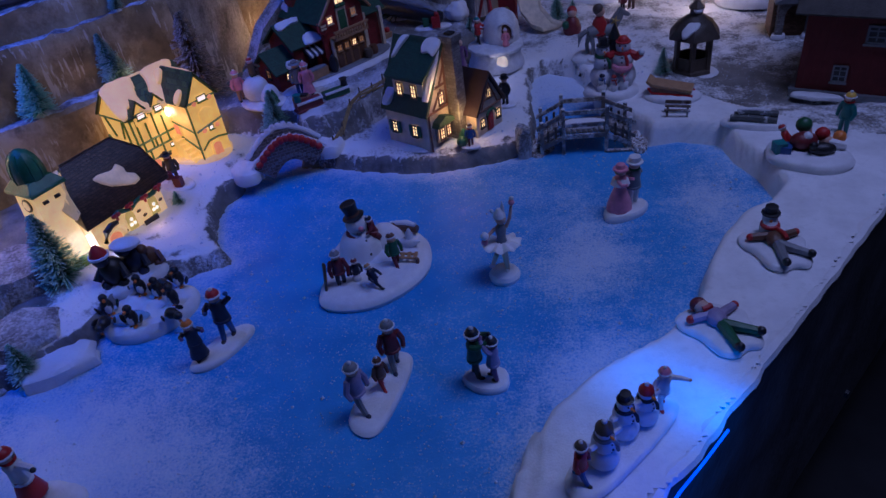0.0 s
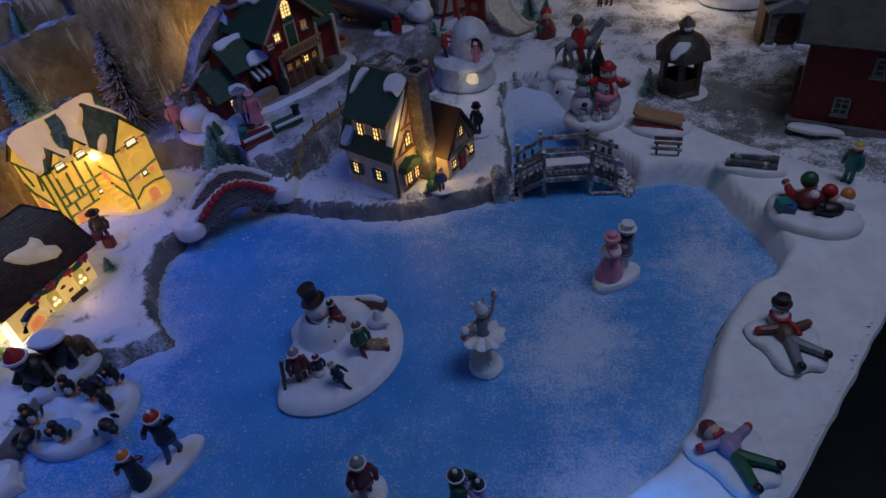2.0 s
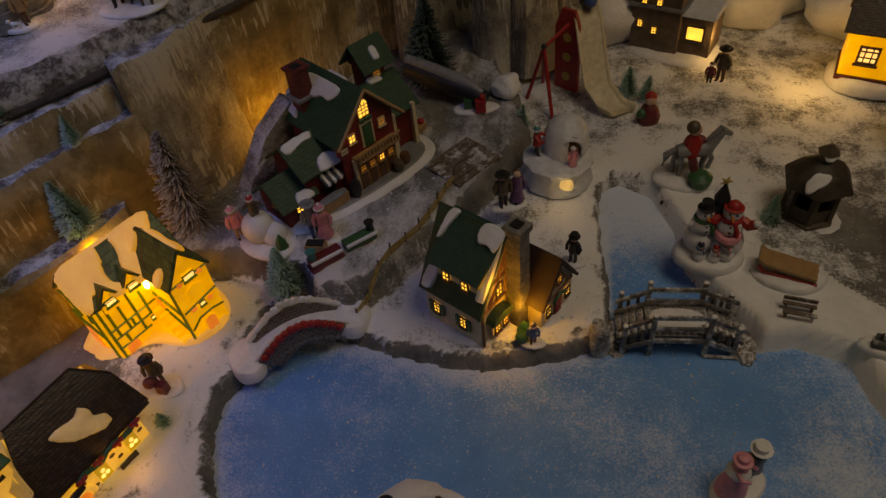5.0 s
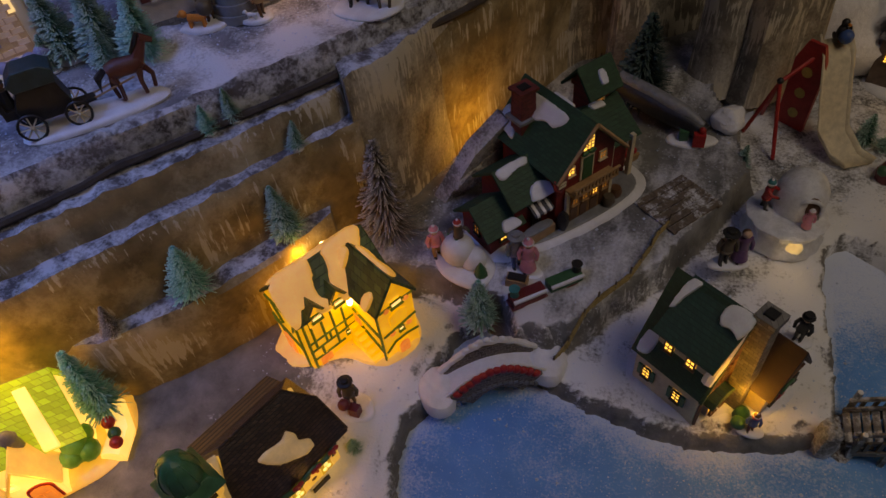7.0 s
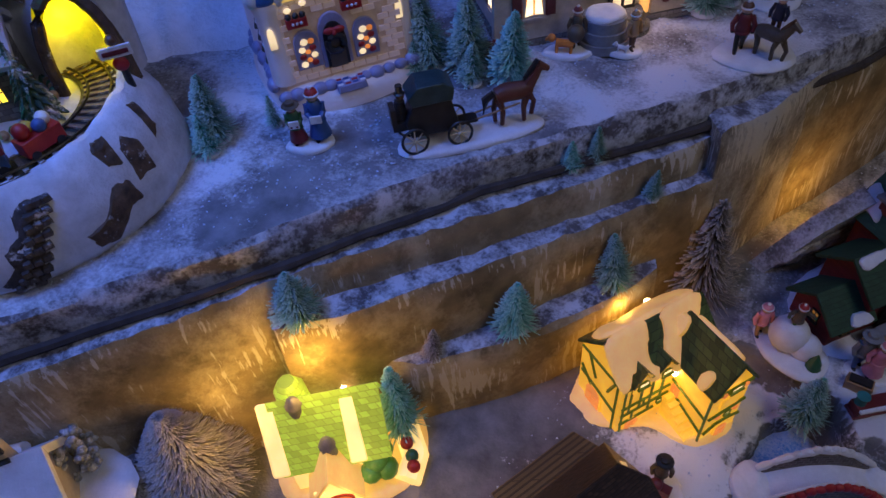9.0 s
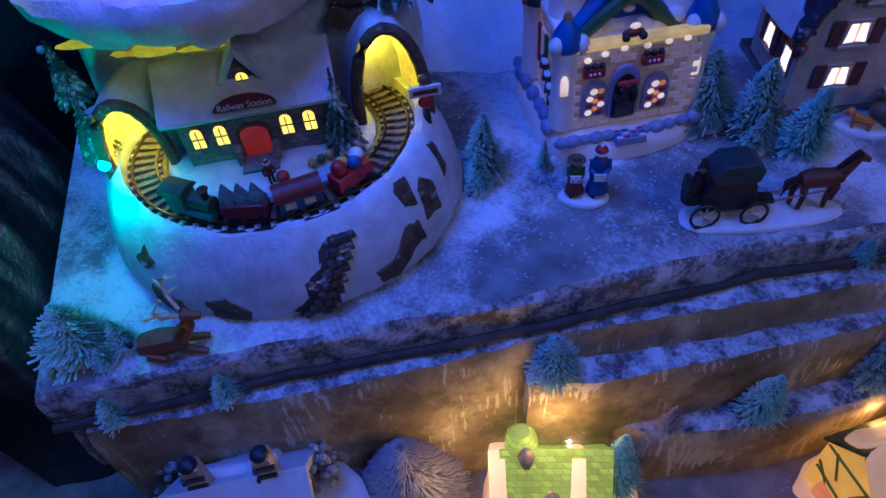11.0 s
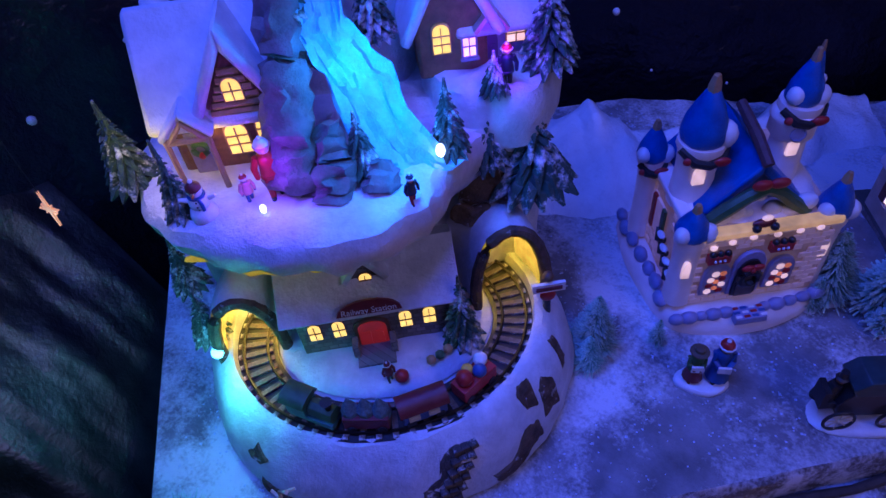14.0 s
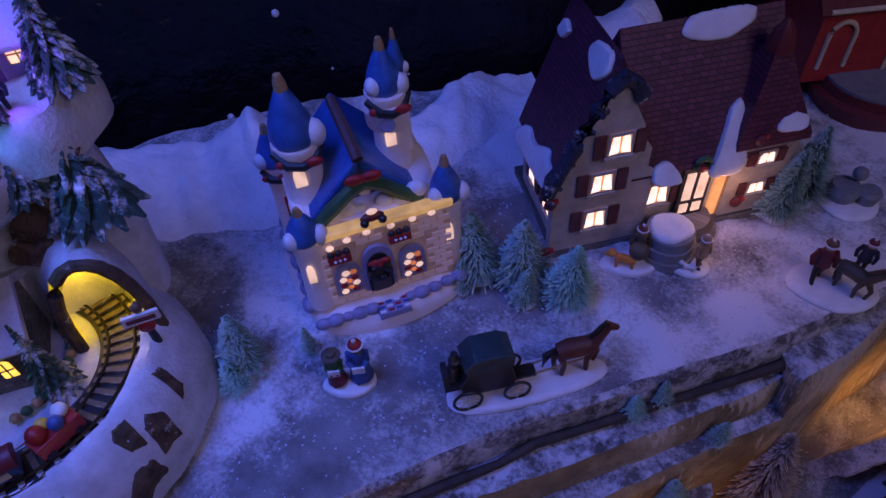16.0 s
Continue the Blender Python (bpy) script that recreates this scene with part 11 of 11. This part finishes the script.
def dog_group(s):
    s.mound(blob(0, 0, 0.030, 0.016, 18, 6), 0.006, RESIN)
    dog(s, at(-0.008, -0.006, 0.005, 170), 0.024, COL["orange"])
    person(s, at(0.008, 0.006, 0.005, 0), 0.048, COL["bronze"], COL["brown"], COL["maroon"])
    s.ball((0.006, -0.004, 0.026), 0.010, COL["bronze"])


fig("dog_owner_figurine", -0.662, 1.082, 0.328, 30, "seated figure with orange dog on a white base", dog_group)


def child_white(s):
    s.mound(blob(0, 0, 0.020, 0.012, 16, 6), 0.005, RESIN)
    person(s, at(0.006, 0.002, 0.004, 30), 0.046, COL["tan"], COL["brown"], COL["tan"])
    dog(s, at(-0.006, -0.004, 0.004, 160), 0.013, COL["white"])


fig("child_figurine", -0.606, 1.108, 0.328, 30, "child in tan coat with a small white animal", child_white)
s = Shape().lathe([(0.030, 0.0), (0.030, 0.010), (0.027, 0.010), (0.027, 0.022), (0.024, 0.022), (0.024, 0.034), (0.005, 0.036)], COL["grey"], n=20).mound(blob(0, 0, 0.021, 0.021, 18, 2), 0.006, RESIN, z=0.033)
thing("fountain", pose(-0.638, 1.118, 0.328), "round grey stepped fountain topped with snow", "fountain", shape=s)


def pony(s):
    s.mound(blob(0, 0, 0.044, 0.030, 20, 6), 0.006, RESIN)
    horse(s, at(0.008, -0.006, 0.005, -40), COL["bronze"], 0.85, COL["brown"])
    person(s, at(-0.018, 0.004, 0.005, 0), 0.056, COL["maroon"], COL["black"], COL["brown"], stride=0.1)
    person(s, at(0.012, 0.000, 0.028, -30), 0.044, COL["navy"], COL["brown"], COL["maroon"], hair=COL["brown"])


fig("pony_ride_figurine", -0.483, 1.158, 0.328, 20, "pony ride with child in dark coat on a white base", pony)


def deer(s):
    BR = paint("deer_brown", (0.22, 0.085, 0.03), 0.5, 0.3)
    s.tube([(-0.024, 0, 0.012), (-0.008, 0, 0.014), (0.012, 0, 0.016)], [0.010, 0.012, 0.010], BR).tube([(0.010, 0, 0.018), (0.022, 0, 0.034), (0.024, 0, 0.044)], [0.009, 0.006, 0.0055], BR)
    s.tube([(0.022, 0, 0.046), (0.036, 0, 0.043)], [0.006, 0.003], BR)
    for sx in (-1, 1):
        s.tube([(0.014, 0.006 * sx, 0.008), (0.030, 0.008 * sx, 0.004)], [0.004, 0.003], BR).tube([(-0.018, 0.008 * sx, 0.008), (-0.004, 0.012 * sx, 0.004)], [0.006, 0.003], BR)
        s.tube([(0.020, 0.003 * sx, 0.050), (0.012, 0.012 * sx, 0.060), (0.012, 0.016 * sx, 0.074), (0.020, 0.012 * sx, 0.082)], 0.0018, COL["cream"], n=6)
        for q in ((0.012, 0.012, 0.060, 0.022, 0.014, 0.064), (0.012, 0.016, 0.072, 0.024, 0.018, 0.074), (0.012, 0.014, 0.066, 0.004, 0.020, 0.070)):
            s.tube([(q[0], q[1] * sx, q[2]), (q[3], q[4] * sx, q[5])], 0.0014, COL["cream"], n=5)
    s.ball((-0.034, 0, 0.014), 0.003, COL["black"])


fig("reindeer_figurine", -0.968, 0.452, 0.328, 50, "brown lying reindeer with pale antlers", deer)
s = Shape().mound(blob(0, 0, 0.034, 0.028, 18, 6), 0.006, RESIN).lathe([(0.014, 0.004), (0.018, 0.016), (0.014, 0.024)], COL["grey"], at(-0.008, 0), 12).lathe([(0.010, 0.004), (0.013, 0.018), (0.010, 0.022)], COL["grey"], at(0.016, 0.006), 12).ball((0.0, 0.01, 0.034), 0.008, COL["grey"])
thing("stone_pot_group", pose(-0.500, 1.285, 0.328), "grey stone pots on a snowy base", "pots", shape=s)

# ---- figures on the railway scene ----
rr = Shape()
person(rr, at(0.0, -0.050, 0.088, 20), 0.026, COL["maroon"], COL["black"], COL["maroon"])
rr.ball((0.010, -0.052, 0.094), 0.006, COL["red"])
part("station_doll", rr, st)
for p, h_, c1, c2, c3 in (((-0.050, 0.006, 0.257, 10), 0.050, "red", "red", "white"), ((-0.068, 0.002, 0.257, 30), 0.026, "pink", "blue", "red"), ((0.122, 0.052, 0.284, 0), 0.036, "navy", "black", "red"),
                          ((0.022, 0.052, 0.322, 0), 0.026, "red", "white", "red"), ((0.042, -0.024, 0.257, 30), 0.026, "navy", "red", "navy")):
    rr = Shape()
    person(rr, at(*p), h_, COL[c1], COL[c2], COL[c3])
    part("deck_doll", rr, st)
rr = Shape()
snowman(rr, at(-0.098, -0.008, 0.255, 0), 0.038, COL["maroon"], COL["blue"], "cap")
part("deck_snowman", rr, st)
hd = Shape()
for k in range(14):
    a = radians(-62 + 7 * k)
    hd.ball((0.076 * math.cos(a), 0.010 + 0.058 * math.sin(a), 0.094), 0.0045, COL["green"] if k % 2 else COL["tan"], n=7)
part("low_hedge", hd, st)
# blue LED strip along the table edge
ls = Shape().tube([tuple((EDGE_A + e * t + nrm * 0.006).to_3d() + Vector((0, 0, 0.018 + 0.003 * math.sin(t * 60)))) for t in (-0.12, -0.08, -0.05, -0.02, 0.02, 0.06, 0.10)], 0.0013, lit("blue_led", (0.03, 0.14, 1.0), 1.1))
thing("light_strip", Matrix(), "blue lit strip along the table edge", "light strip", shape=ls)
lamp("light_strip_glow", "AREA", (0.226, 0.300, 0.044), 0.022, (0.04, 0.16, 1.0), 0.03, (0.17, 0.35, 0.028), 0.22)
lamp("light_strip_spill", "AREA", (*(EDGE_A + e * 0.10 + nrm * 0.07), 0.03), 0.09, (0.04, 0.30, 0.9), 0.05, (*(EDGE_A + e * 0.10), -0.16), 0.40)

# ---- loose snow crumbs ----
rnd = np.random.RandomState(77)
pts = []
def crumbs(n, test, zf, big):
    while n > 0:
        x, y = rnd.uniform(-0.55, 0.60), rnd.uniform(0.25, 1.5)
        if test(x, y):
            pts.append((x, y, zf(x, y), rnd.uniform(0.0003, 0.0010) * (2.4 if rnd.rand() < big else 1)))
            n -= 1


def sample(arr, x, y):
    i, j = int((y - 0.14) / 0.005), int((x + 1.25) / 0.005)
    return arr[min(max(i, 0), arr.shape[0] - 1), min(max(j, 0), arr.shape[1] - 1)]


KEEP = table_keep(GX, GY)
crumbs(8500, lambda x, y: sample(d_pond, x, y) < -0.004 and sample(KEEP, x, y), lambda x, y: 0.0008, 0.04)
crumbs(4200, lambda x, y: sample(d_pond, x, y) > 0.02 and sample(d_foam, x, y) > 0.01 and sample(KEEP, x, y), lambda x, y: sample(GZ, x, y) + 0.0008, 0.06)
shelf = SHELF_LINE + SHELF_BACK[::-1]
cand = rnd.uniform((-1.3, 0.35), (-0.4, 1.5), (9000, 2))
cand = cand[away(cand[:, 0], cand[:, 1], shelf) < -0.02][:3200]
pts += [(x, y, 0.3290, rnd.uniform(0.0005, 0.0016)) for x, y in cand]
vs, fs = [], []
oct_ = np.array([(1, 0, 0), (-1, 0, 0), (0, 1, 0), (0, -1, 0), (0, 0, 0.8), (0, 0, -0.8)])
of = [(0, 2, 4), (2, 1, 4), (1, 3, 4), (3, 0, 4), (2, 0, 5), (1, 2, 5), (3, 1, 5), (0, 3, 5)]
for x, y, z, r in pts:
    i = len(vs)
    vs += (oct_ * r * rnd.uniform(0.7, 1.4, (6, 1)) + (x, y, z)).tolist()
    fs += [tuple(i + k for k in f) for f in of]
me = bpy.data.meshes.new("snow_crumbs")
me.from_pydata(vs, [], fs)
me.materials.append(paint("crumb_white", (0.60, 0.68, 0.84), 0.6, 0.2))
tagged(new("snow_crumbs", me), "loose white snow crumbs scattered over ice and ground", "snow", kind="stuff")
